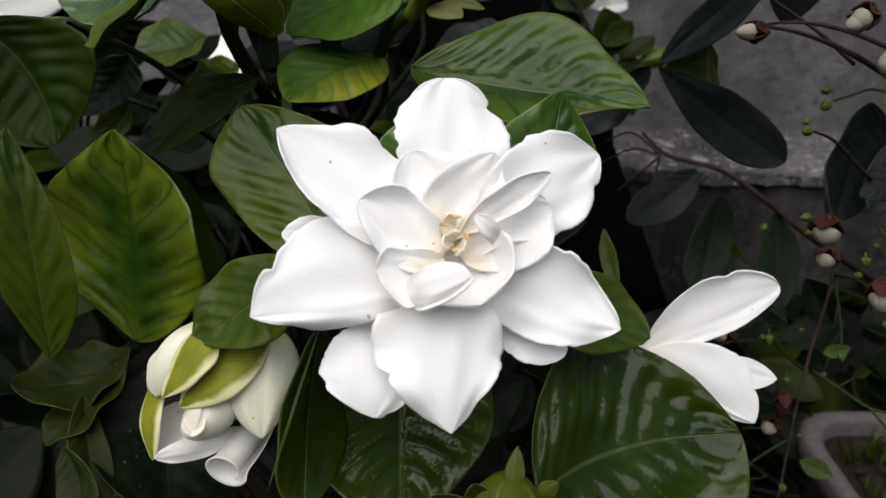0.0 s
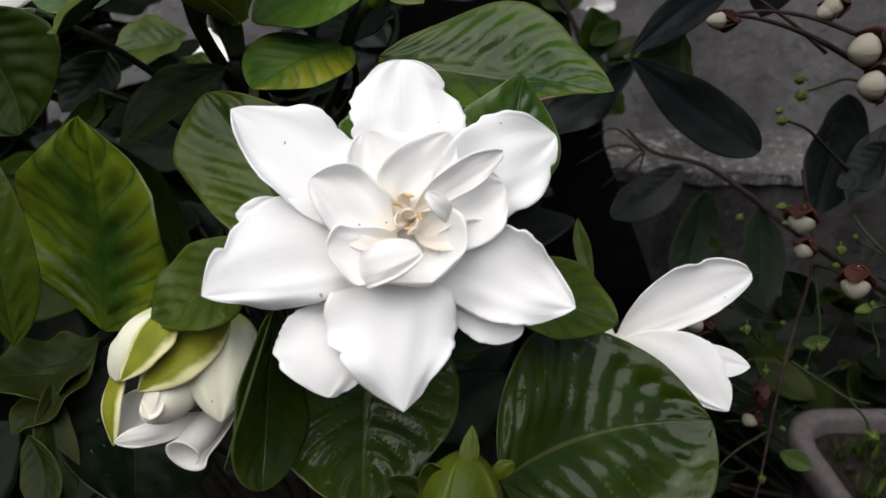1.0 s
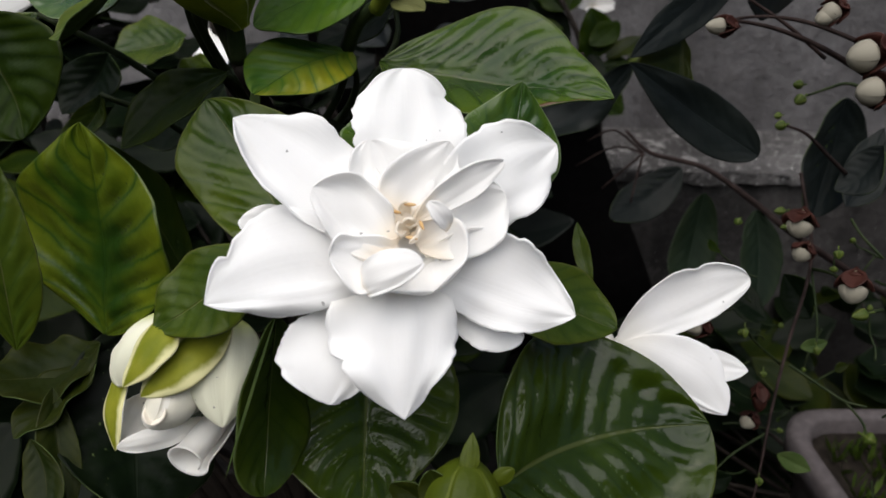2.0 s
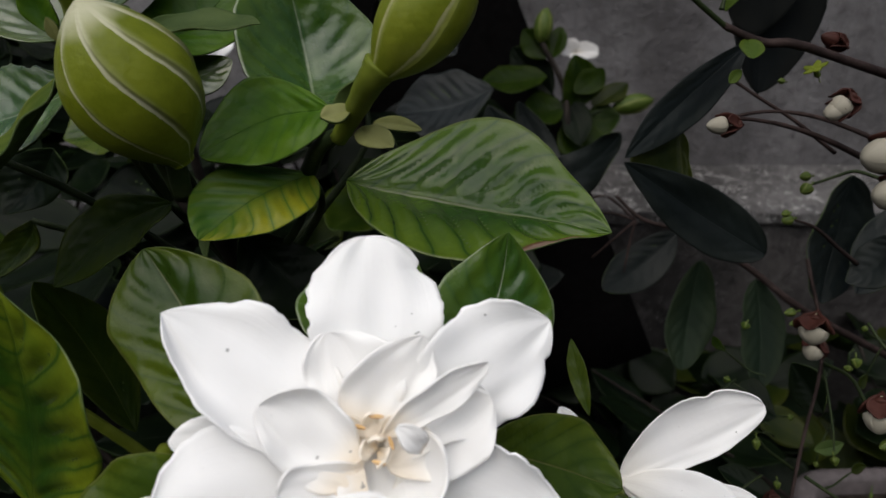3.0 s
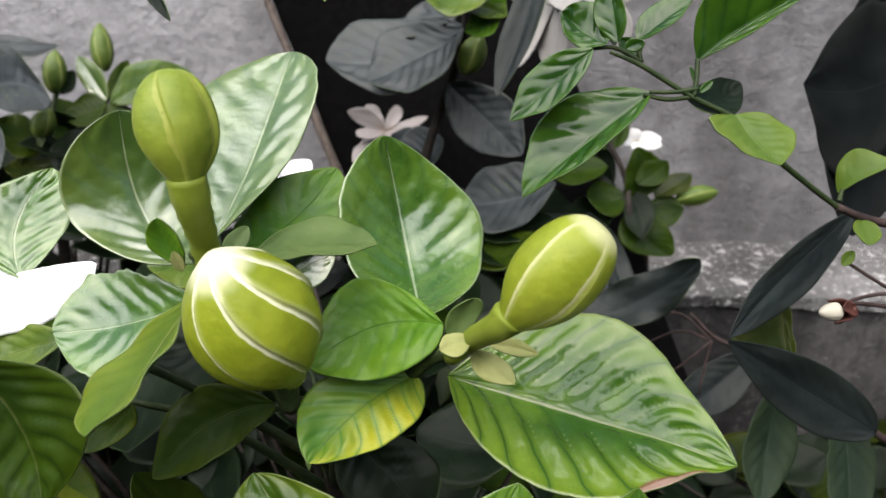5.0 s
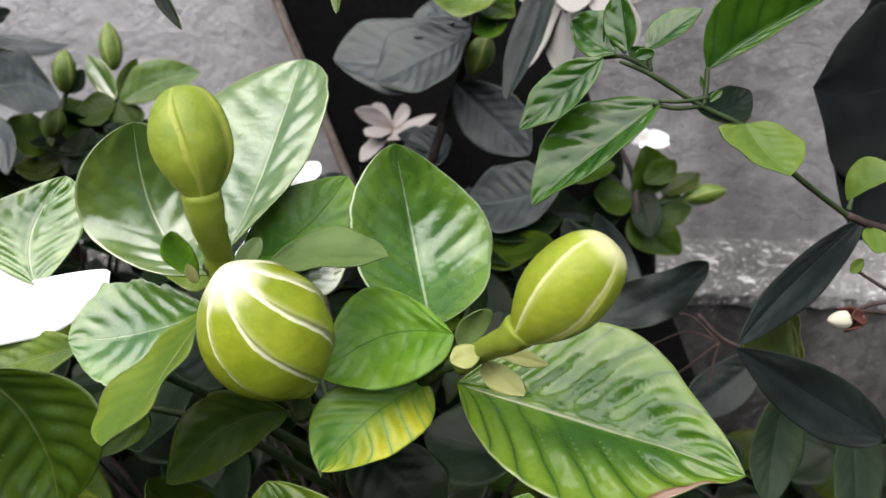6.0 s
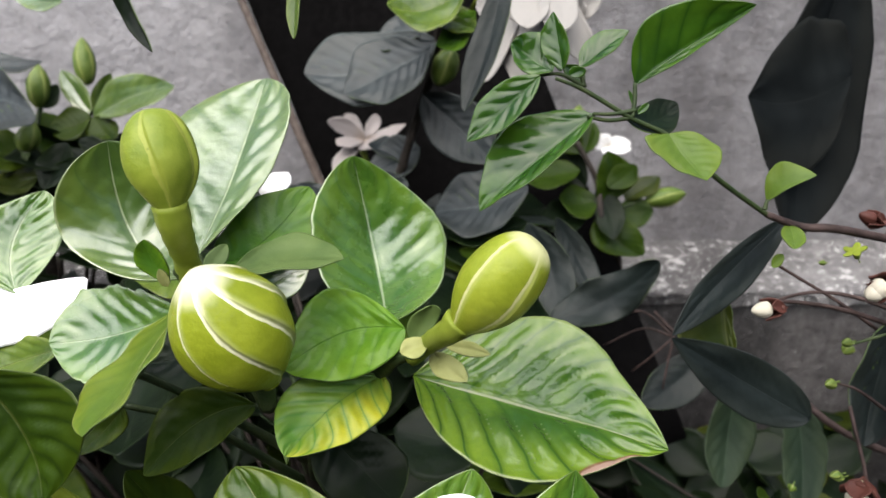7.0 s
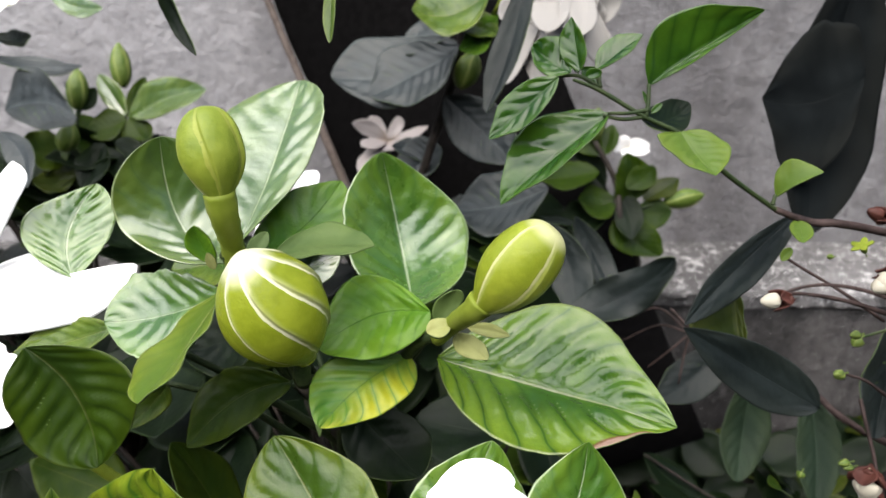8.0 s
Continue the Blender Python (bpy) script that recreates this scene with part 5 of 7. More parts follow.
# leaf stalks down to the branches
stem(shrub, [(-0.0121, 0.1961, 0.7896), (-0.0191, 0.1924, 0.7560), (-0.0464, 0.2134, 0.7196)], [0.0011, 0.0014, 0.0022], 'twig', 'leaf_stalk', sides=6)
stem(shrub, [(-0.0140, 0.1893, 0.7741), (-0.0155, 0.2070, 0.7511), (-0.0478, 0.2219, 0.7041)], [0.0011, 0.0014, 0.0022], 'twig', 'leaf_stalk', sides=6)
stem(shrub, [(-0.0689, 0.1910, 0.8176), (-0.0629, 0.1851, 0.7815), (-0.0455, 0.2077, 0.7300)], [0.0011, 0.0014, 0.0022], 'twig', 'leaf_stalk', sides=6)
stem(shrub, [(-0.0736, 0.1813, 0.8031), (-0.0542, 0.1877, 0.7801), (-0.0455, 0.2077, 0.7300)], [0.0011, 0.0014, 0.0022], 'twig', 'leaf_stalk', sides=6)
stem(shrub, [(-0.0660, 0.1951, 0.8121), (-0.0662, 0.1887, 0.7801), (-0.0455, 0.2077, 0.7300)], [0.0011, 0.0014, 0.0022], 'twig', 'leaf_stalk', sides=6)
stem(shrub, [(-0.0588, 0.1985, 0.8000), (-0.0634, 0.1925, 0.7732), (-0.0455, 0.2077, 0.7300)], [0.0011, 0.0014, 0.0022], 'twig', 'leaf_stalk', sides=6)
stem(shrub, [(-0.1203, 0.1941, 0.7825), (-0.0887, 0.1999, 0.7613), (-0.0470, 0.2173, 0.7125)], [0.0011, 0.0014, 0.0022], 'twig', 'leaf_stalk', sides=6)
stem(shrub, [(-0.1097, 0.2027, 0.7525), (-0.0848, 0.2111, 0.7358), (-0.0498, 0.2336, 0.6825)], [0.0011, 0.0014, 0.0022], 'twig', 'leaf_stalk', sides=6)
stem(shrub, [(-0.0553, 0.1837, 0.7664), (-0.0435, 0.1959, 0.7475), (-0.0485, 0.2261, 0.6964)], [0.0011, 0.0014, 0.0022], 'twig', 'leaf_stalk', sides=6)
stem(shrub, [(-0.0377, 0.1920, 0.7529), (-0.0496, 0.2083, 0.7343), (-0.0497, 0.2334, 0.6829)], [0.0011, 0.0014, 0.0022], 'twig', 'leaf_stalk', sides=6)
stem(shrub, [(-0.0911, 0.3004, 0.7338), (-0.0686, 0.2834, 0.7134), (-0.0494, 0.2387, 0.6638)], [0.0011, 0.0014, 0.0022], 'twig', 'leaf_stalk', sides=6)
stem(shrub, [(-0.0001, 0.2541, 0.7807), (-0.0032, 0.2404, 0.7604), (-0.0472, 0.2183, 0.7107)], [0.0011, 0.0014, 0.0022], 'twig', 'leaf_stalk', sides=6)

# ---- the climbing vine with white and maroon flowers ----
vine = thing("flowering_vine", (0.62, 0.42, 0.0), "climbing vine with glossy leaves and white maroon-capped flowers", "vine")
stem(vine, [(0.6200, 0.4200, 0.0000), (0.6300, 0.4100, 0.3500), (0.5200, 0.3700, 0.6200), (0.3600, 0.3100, 0.7400), (0.1809, 0.2454, 0.7996), (0.1474, 0.2404, 0.8058), (0.1307, 0.2387, 0.8119)], [0.006, 0.005, 0.004, 0.003, 0.0018, 0.0016, 0.0013], 'redtwig', name='main_stem', label='slender brown stem')
stem(vine, [(0.1344, 0.2389, 0.8104), (0.1307, 0.2387, 0.8119), (0.1080, 0.2356, 0.8271), (0.0905, 0.2375, 0.8413), (0.0738, 0.2377, 0.8491), (0.0567, 0.2397, 0.8585), (0.0463, 0.2403, 0.8625)], [0.0011, 0.001, 0.001, 0.0009, 0.0006], 'twig', name='main_stem', label='slender green stem')
stem(vine, [(0.0738, 0.2377, 0.8491), (0.0655, 0.2373, 0.8483), (0.0582, 0.2379, 0.8497)], [0.0008, 0.0007], 'twig', name='twig')
stem(vine, [(0.0744, 0.2377, 0.8491), (0.0752, 0.2400, 0.8543), (0.0754, 0.2426, 0.8604)], [0.0009, 0.0008], 'twig', name='twig')
leaf(vine, (0.0754, 0.2425, 0.8600), (0.1133, 0.2413, 0.8869), (0.0782, 0.2458, 0.8826), (0.0941, 0.2429, 0.8707), 'vine', apart=True, ts=0.85, bs=0.55, acute=0.25, quilt=0.05, veins=5, fold=0.14, nu=64, nv=16, wave=0.06)
leaf(vine, (0.0605, 0.2382, 0.8502), (0.0195, 0.2293, 0.8176), (0.0437, 0.2251, 0.8354), (0.0296, 0.2440, 0.8437), 'vine', droop=0.03, apart=True, ts=0.85, bs=0.55, acute=0.25, quilt=0.05, veins=5, fold=0.18, nu=64, nv=16, wave=0.06)
leaf(vine, (0.0409, 0.2407, 0.8634), (0.0153, 0.2372, 0.8406), (0.0314, 0.2332, 0.8490), (0.0228, 0.2433, 0.8569), 'vine', apart=True, ts=0.85, bs=0.55, acute=0.25, quilt=0.05, veins=5, fold=0.14, nu=64, nv=16, wave=0.06)
leaf(vine, (0.0487, 0.2415, 0.8653), (0.0458, 0.2508, 0.8839), (0.0415, 0.2483, 0.8732), (0.0505, 0.2415, 0.8727), 'vine', apart=True, ts=0.85, bs=0.55, acute=0.25, quilt=0.045, veins=4, fold=0.14, nu=64, nv=16, wave=0.06)
leaf(vine, (0.0456, 0.2424, 0.8647), (0.0318, 0.2508, 0.8737), (0.0348, 0.2446, 0.8648), (0.0414, 0.2523, 0.8775), 'vine', apart=True, ts=0.3, bs=0.55, acute=0.25, quilt=0.06, veins=4, fold=0.14, nu=64, nv=16, wave=0.06)
leaf(vine, (0.0551, 0.2429, 0.8659), (0.0721, 0.2461, 0.8781), (0.0597, 0.2495, 0.8758), (0.0636, 0.2395, 0.8707), 'vine', apart=True, ts=0.85, bs=0.55, acute=0.25, quilt=0.045, veins=4, fold=0.14, nu=64, nv=16, wave=0.06)
leaf(vine, (0.0512, 0.2397, 0.8636), (0.0559, 0.2376, 0.8662), (0.0519, 0.2399, 0.8665), (0.0548, 0.2375, 0.8635), 'vine', full=1.0, quilt=0.0, nu=12, nv=5)
leaf(vine, (0.0734, 0.2392, 0.8477), (0.0961, 0.2539, 0.8511), (0.0840, 0.2521, 0.8521), (0.0887, 0.2394, 0.8430), 'dark', full=1.0, quilt=0.05)
leaf(vine, (0.0857, 0.2305, 0.8451), (0.0929, 0.2105, 0.8345), (0.1005, 0.2228, 0.8426), (0.0758, 0.2258, 0.8443), 'vinelight', apart=True, ts=0.75, bs=0.0, acute=0.0, quilt=0.02, fold=0.09, nu=40, nv=14, wave=0.03)
leaf(vine, (0.1310, 0.2407, 0.8163), (0.1439, 0.2342, 0.8288), (0.1339, 0.2446, 0.8302), (0.1368, 0.2346, 0.8248), 'vinelight', apart=True, ts=0.8, bs=0.4, quilt=0.02, fold=0.1)
leaf(vine, (0.1407, 0.2388, 0.8071), (0.1379, 0.2269, 0.8025), (0.1439, 0.2316, 0.8057), (0.1356, 0.2338, 0.8055), 'vinelight', full=0.9, quilt=0.02)
leaf(vine, (0.1385, 0.2343, 0.7969), (0.1335, 0.2314, 0.7928), (0.1372, 0.2318, 0.7936), (0.1341, 0.2330, 0.7963), 'vinelight', full=1.0, quilt=0.0, nu=12, nv=5)
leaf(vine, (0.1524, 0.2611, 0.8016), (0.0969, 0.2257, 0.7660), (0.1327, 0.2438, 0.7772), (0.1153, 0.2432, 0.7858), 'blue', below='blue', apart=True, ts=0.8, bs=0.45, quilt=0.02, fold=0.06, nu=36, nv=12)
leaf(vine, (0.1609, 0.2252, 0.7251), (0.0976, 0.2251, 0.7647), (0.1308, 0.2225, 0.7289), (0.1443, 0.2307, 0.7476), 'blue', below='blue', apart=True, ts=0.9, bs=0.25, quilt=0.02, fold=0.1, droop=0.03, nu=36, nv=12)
leaf(vine, (0.1279, 0.2545, 0.7718), (0.1296, 0.2354, 0.7434), (0.1305, 0.2440, 0.7579), (0.1040, 0.2359, 0.7594), 'olivedark', ts=0.7, bs=0.5, apart=True, quilt=0.04, veins=4)
stem(vine, [(0.0759, 0.2388, 0.8516), (0.0673, 0.2373, 0.8506), (0.0599, 0.2373, 0.8506)], [0.0010, 0.0008, 0.0007], 'twig', name='leaf_stalk', sides=6)
stem(vine, [(0.0572, 0.2421, 0.8591), (0.0489, 0.2440, 0.8633), (0.0410, 0.2438, 0.8629)], [0.0009, 0.0008, 0.0006], 'twig', name='leaf_stalk', sides=6)
stem(vine, [(0.0572, 0.2421, 0.8591), (0.0564, 0.2438, 0.8629), (0.0556, 0.2451, 0.8660)], [0.0010, 0.0008, 0.0006], 'twig', name='leaf_stalk', sides=6)
stem(vine, [(0.1219, 0.2244, 0.8189), (0.1223, 0.2251, 0.8204), (0.1229, 0.2259, 0.8223)], [0.0009, 0.0008, 0.0006], 'twig', name='leaf_stalk', sides=6)
leaf(vine, (0.0564, 0.2425, 0.8599), (0.0502, 0.2453, 0.8663), (0.0510, 0.2436, 0.8626), (0.0564, 0.2450, 0.8656), 'vine', full=1.0, quilt=0.0, nu=14, nv=5)
leaf(vine, (0.0755, 0.2391, 0.8523), (0.0732, 0.2417, 0.8582), (0.0736, 0.2405, 0.8553), (0.0750, 0.2406, 0.8557), 'vine', name='stipule', full=1.0, quilt=0.0, nu=10, nv=4)
leaf(vine, (0.0763, 0.2383, 0.8504), (0.0804, 0.2398, 0.8538), (0.0779, 0.2396, 0.8534), (0.0796, 0.2388, 0.8516), 'vine', name='stipule', full=1.0, quilt=0.0, nu=10, nv=4)
leaf(vine, (0.0489, 0.2443, 0.8641), (0.0473, 0.2473, 0.8709), (0.0464, 0.2458, 0.8675), (0.0493, 0.2460, 0.8679), 'vine', full=1.0, quilt=0.0, nu=12, nv=5)
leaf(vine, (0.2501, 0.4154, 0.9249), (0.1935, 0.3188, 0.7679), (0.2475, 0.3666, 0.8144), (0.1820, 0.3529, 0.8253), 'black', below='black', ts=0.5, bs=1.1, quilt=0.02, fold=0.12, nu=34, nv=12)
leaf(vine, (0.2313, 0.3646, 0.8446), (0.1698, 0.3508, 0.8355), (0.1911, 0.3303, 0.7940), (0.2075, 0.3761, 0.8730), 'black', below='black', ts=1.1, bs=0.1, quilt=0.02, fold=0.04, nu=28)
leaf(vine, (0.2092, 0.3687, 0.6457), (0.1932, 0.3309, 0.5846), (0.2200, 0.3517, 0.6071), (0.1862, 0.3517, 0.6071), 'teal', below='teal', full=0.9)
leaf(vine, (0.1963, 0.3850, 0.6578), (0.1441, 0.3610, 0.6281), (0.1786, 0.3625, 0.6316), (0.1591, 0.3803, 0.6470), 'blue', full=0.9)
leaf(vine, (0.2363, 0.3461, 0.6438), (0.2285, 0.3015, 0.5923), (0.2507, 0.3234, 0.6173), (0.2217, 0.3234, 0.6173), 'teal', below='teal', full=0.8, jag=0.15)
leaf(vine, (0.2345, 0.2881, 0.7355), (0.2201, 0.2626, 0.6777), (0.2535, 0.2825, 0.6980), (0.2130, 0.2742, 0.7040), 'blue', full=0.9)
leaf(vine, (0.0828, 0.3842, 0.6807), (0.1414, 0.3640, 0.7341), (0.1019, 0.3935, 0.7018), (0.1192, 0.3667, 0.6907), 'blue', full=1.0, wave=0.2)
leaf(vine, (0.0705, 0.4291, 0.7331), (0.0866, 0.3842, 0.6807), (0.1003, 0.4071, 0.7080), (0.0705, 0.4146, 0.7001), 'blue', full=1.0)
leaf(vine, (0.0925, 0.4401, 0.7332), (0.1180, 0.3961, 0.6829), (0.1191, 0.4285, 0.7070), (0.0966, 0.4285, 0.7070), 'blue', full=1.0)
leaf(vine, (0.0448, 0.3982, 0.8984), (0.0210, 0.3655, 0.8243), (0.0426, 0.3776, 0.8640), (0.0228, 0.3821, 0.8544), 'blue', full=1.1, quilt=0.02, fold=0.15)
leaf(vine, (-0.1186, 0.2782, 0.8989), (-0.1042, 0.2687, 0.8675), (-0.1097, 0.2710, 0.8826), (-0.1191, 0.2785, 0.8822), 'dark', full=1.0, quilt=0.02, fold=0.25)
leaf(vine, (-0.0401, 0.2346, 0.8991), (-0.0410, 0.2249, 0.8771), (-0.0391, 0.2282, 0.8871), (-0.0436, 0.2304, 0.8870), 'fresh', full=1.0, quilt=0.02, fold=0.25)
stem(vine, [(0.6000, 0.4600, 0.4200), (0.2868, 0.3335, 0.6154), (0.2363, 0.3475, 0.6472), (0.2045, 0.3664, 0.6651), (0.1709, 0.3795, 0.6702), (0.1552, 0.3953, 0.6811)], [0.003, 0.0022, 0.0019, 0.0015, 0.001], 'redtwig', name='twig')
stem(vine, [(0.1652, 0.3795, 0.6702), (0.1474, 0.3905, 0.6704), (0.1226, 0.3944, 0.6543)], [0.0009, 0.0008, 0.0006], 'redtwig', name='twig', sides=6)
stem(vine, [(0.1652, 0.3795, 0.6702), (0.1613, 0.3734, 0.6562), (0.1575, 0.3656, 0.6386)], [0.0009, 0.0008, 0.0006], 'redtwig', name='twig', sides=6)
stem(vine, [(0.1652, 0.3795, 0.6702), (0.1517, 0.3749, 0.6597), (0.1395, 0.3787, 0.6435)], [0.0009, 0.0008, 0.0006], 'redtwig', name='twig', sides=6)
stem(vine, [(0.1652, 0.3795, 0.6702), (0.1474, 0.3953, 0.6811), (0.1306, 0.4016, 0.6707)], [0.0009, 0.0008, 0.0006], 'redtwig', name='twig', sides=6)
stem(vine, [(0.2146, 0.2362, 0.7542), (0.1789, 0.2292, 0.7705), (0.1552, 0.2262, 0.7785), (0.1368, 0.2243, 0.7816), (0.1319, 0.2227, 0.7804)], [0.0014, 0.0011, 0.0008, 0.0006], 'redtwig', name='flower_stalk', sides=6)
stem(vine, [(0.1789, 0.2278, 0.7673), (0.1609, 0.2287, 0.7792), (0.1446, 0.2316, 0.7883), (0.1351, 0.2330, 0.7938)], [0.0008, 0.0007, 0.0006], 'redtwig', name='twig', sides=6)

vine_bud(vine, (0.1361, 0.2224, 0.7798), (0.1237, 0.2203, 0.7800), 0.0032, 'white')
vine_bud(vine, (0.1930, 0.2124, 0.7728), (0.1785, 0.2098, 0.7713), 0.0062, 'white')
vine_bud(vine, (0.1949, 0.2055, 0.7601), (0.1821, 0.2034, 0.7595), 0.0056, 'white')
vine_bud(vine, (0.1814, 0.2312, 0.7881), (0.1729, 0.2267, 0.7833), 0.0042, 'white')
vine_bud(vine, (0.1901, 0.2515, 0.7460), (0.1838, 0.2476, 0.7427), 0.0034, 'green')
vine_bud(vine, (0.1763, 0.2356, 0.7366), (0.1692, 0.2333, 0.7361), 0.0029, 'green')
vine_bud(vine, (0.1986, 0.2290, 0.6791), (0.1932, 0.2241, 0.6737), 0.0042, 'white')
vine_bud(vine, (0.1774, 0.1651, 0.7003), (0.1745, 0.1586, 0.6922), 0.0050, 'white')
vine_bud(vine, (0.1846, 0.1581, 0.6876), (0.1748, 0.1558, 0.6870), 0.0030, 'green')
vine_bud(vine, (0.1420, 0.1933, 0.6551), (0.1311, 0.1918, 0.6560), 0.0038, 'white')
vine_bud(vine, (0.1632, 0.2021, 0.6517), (0.1623, 0.1970, 0.6464), 0.0023, 'green')
vine_bud(vine, (0.1808, 0.2036, 0.6133), (0.1799, 0.1963, 0.6038), 0.0035, 'maroon')
vine_bud(vine, (0.1839, 0.2043, 0.5936), (0.1773, 0.2002, 0.5898), 0.0038, 'white')
vine_bud(vine, (0.1774, 0.2000, 0.6276), (0.1764, 0.1959, 0.6241), 0.0021, 'green')
vine_bud(vine, (0.1962, 0.1971, 0.6447), (0.1961, 0.1926, 0.6404), 0.0023, 'green')
vine_bud(vine, (0.1708, 0.1690, 0.5904), (0.1698, 0.1646, 0.5864), 0.0023, 'green')
vine_bud(vine, (0.2030, 0.1623, 0.6224), (0.2094, 0.1583, 0.6197), 0.0037, 'green')
vine_bud(vine, (0.1932, 0.2006, 0.6935), (0.1920, 0.1961, 0.6893), 0.0027, 'green')
vine_bud(vine, (0.1906, 0.2318, 0.6879), (0.1830, 0.2296, 0.6877), 0.0019, 'green')
vine_bud(vine, (0.1583, 0.2366, 0.7922), (0.1535, 0.2348, 0.7930), 0.0014, 'green')
vine_bud(vine, (0.1672, 0.2261, 0.7435), (0.1622, 0.2238, 0.7434), 0.0019, 'green')
vine_bud(vine, (0.1824, 0.2412, 0.7531), (0.1753, 0.2391, 0.7533), 0.0025, 'green')
vine_bud(vine, (0.1561, 0.2172, 0.6987), (0.1530, 0.2141, 0.6965), 0.0023, 'green')
vine_bud(vine, (0.1780, 0.2187, 0.7020), (0.1700, 0.2165, 0.7021), 0.0023, 'green')
vine_bud(vine, (0.1787, 0.2092, 0.7052), (0.1755, 0.2035, 0.6972), 0.0055, 'white')
vine_bud(vine, (0.1710, 0.2366, 0.7922), (0.1678, 0.2366, 0.7971), 0.0034, 'star')
vine_bud(vine, (0.1876, 0.2521, 0.8024), (0.1769, 0.2517, 0.8066), 0.0028, 'maroon')
vine_bud(vine, (0.1786, 0.2300, 0.7846), (0.1709, 0.2266, 0.7822), 0.0034, 'white')
stem(vine, [(0.1940, 0.2143, 0.7723), (0.1821, 0.2229, 0.7770), (0.1673, 0.2280, 0.7813), (0.1513, 0.2295, 0.7829), (0.1358, 0.2251, 0.7821), (0.1331, 0.2227, 0.7796)], [0.001, 0.0009, 0.0007, 0.0005], 'redtwig', name='flower_stalk', sides=6)
stem(vine, [(0.2120, 0.2422, 0.7513), (0.2051, 0.2486, 0.7522), (0.1980, 0.2505, 0.7490), (0.1901, 0.2512, 0.7455)], [0.0009, 0.0008, 0.0006], 'twig', name='flower_stalk', sides=6)
stem(vine, [(0.2154, 0.2431, 0.7107), (0.2009, 0.2377, 0.7209), (0.1856, 0.2352, 0.7322), (0.1755, 0.2353, 0.7359)], [0.001, 0.0008, 0.0006], 'redtwig', name='flower_stalk', sides=6)
stem(vine, [(0.2056, 0.1890, 0.6939), (0.2000, 0.1981, 0.6998), (0.1984, 0.2060, 0.7040)], [0.0007, 0.0006], 'twig', name='flower_stalk', sides=6)
stem(vine, [(0.1838, 0.1925, 0.6352), (0.1965, 0.1834, 0.6296), (0.2035, 0.1763, 0.6275), (0.2102, 0.1711, 0.6288)], [0.0008, 0.0007, 0.0005], 'twig', name='flower_stalk', sides=6)
stem(vine, [(0.2035, 0.1763, 0.6275), (0.2078, 0.1682, 0.6233), (0.2069, 0.1616, 0.6214)], [0.0006, 0.0005], 'twig', name='flower_stalk', sides=6)
stem(vine, [(0.2055, 0.2621, 0.7032), (0.2087, 0.2373, 0.6676), (0.1950, 0.2135, 0.6328), (0.1844, 0.1941, 0.6065), (0.1753, 0.1739, 0.5787), (0.1714, 0.1677, 0.5667)], [0.001, 0.0009, 0.0008, 0.0006, 0.0005], 'redtwig', name='flower_stalk', sides=6)
stem(vine, [(0.1910, 0.2083, 0.6229), (0.1732, 0.2058, 0.6382), (0.1640, 0.2009, 0.6497)], [0.0007, 0.0005], 'twig', name='flower_stalk', sides=6)
stem(vine, [(0.1831, 0.1890, 0.5968), (0.1630, 0.1806, 0.5903), (0.1523, 0.1757, 0.5805)], [0.0007, 0.0005], 'twig', name='flower_stalk', sides=6)
stem(vine, [(0.2088, 0.2346, 0.6626), (0.2042, 0.2117, 0.6726), (0.1832, 0.1754, 0.6881)], [0.0009, 0.0007], 'twig', name='flower_stalk', sides=6)
stem(vine, [(0.1916, 0.1625, 0.6858), (0.1841, 0.1605, 0.6858)], [0.0008, 0.0006], 'twig', name='flower_stalk', sides=6)
stem(vine, [(0.2088, 0.2346, 0.6626), (0.2027, 0.2102, 0.6485), (0.1967, 0.1971, 0.6447)], [0.0006, 0.0005], 'twig', name='flower_stalk', sides=6)
leaf(vine, (0.1856, 0.2006, 0.6080), (0.1607, 0.2170, 0.6159), (0.1703, 0.2022, 0.6101), (0.1750, 0.2167, 0.6162), 'dark')
leaf(vine, (0.1891, 0.2272, 0.6369), (0.1736, 0.2415, 0.6413), (0.1776, 0.2275, 0.6366), (0.1854, 0.2440, 0.6468), 'dark')
leaf(vine, (0.1846, 0.1801, 0.5909), (0.2009, 0.1759, 0.5841), (0.1954, 0.1799, 0.5911), (0.1901, 0.1762, 0.5839), 'under')
leaf(vine, (0.1631, 0.1755, 0.5808), (0.1470, 0.1727, 0.5744), (0.1578, 0.1718, 0.5735), (0.1523, 0.1770, 0.5829), 'dark')
leaf(vine, (0.2181, 0.2349, 0.6320), (0.2086, 0.2549, 0.6476), (0.2089, 0.2463, 0.6315), (0.2179, 0.2433, 0.6476), 'dark')
leaf(vine, (0.2286, 0.2534, 0.6886), (0.2548, 0.2816, 0.7217), (0.2349, 0.2736, 0.7055), (0.2486, 0.2571, 0.6967), 'blue')
leaf(vine, (0.2145, 0.2131, 0.6333), (0.2006, 0.2121, 0.6305), (0.2090, 0.2106, 0.6283), (0.2062, 0.2139, 0.6343), 'under')
leaf(vine, (0.2264, 0.2396, 0.7261), (0.2101, 0.2394, 0.7034), (0.2220, 0.2298, 0.7076), (0.2180, 0.2468, 0.7179), 'blue')
stem(vine, [(0.1777, 0.2270, 0.6617), (0.1722, 0.2302, 0.6622), (0.1672, 0.2324, 0.6654), (0.1592, 0.2325, 0.6719)], [0.0006, 0.0005, 0.0004], 'twig', name='twig', sides=5)
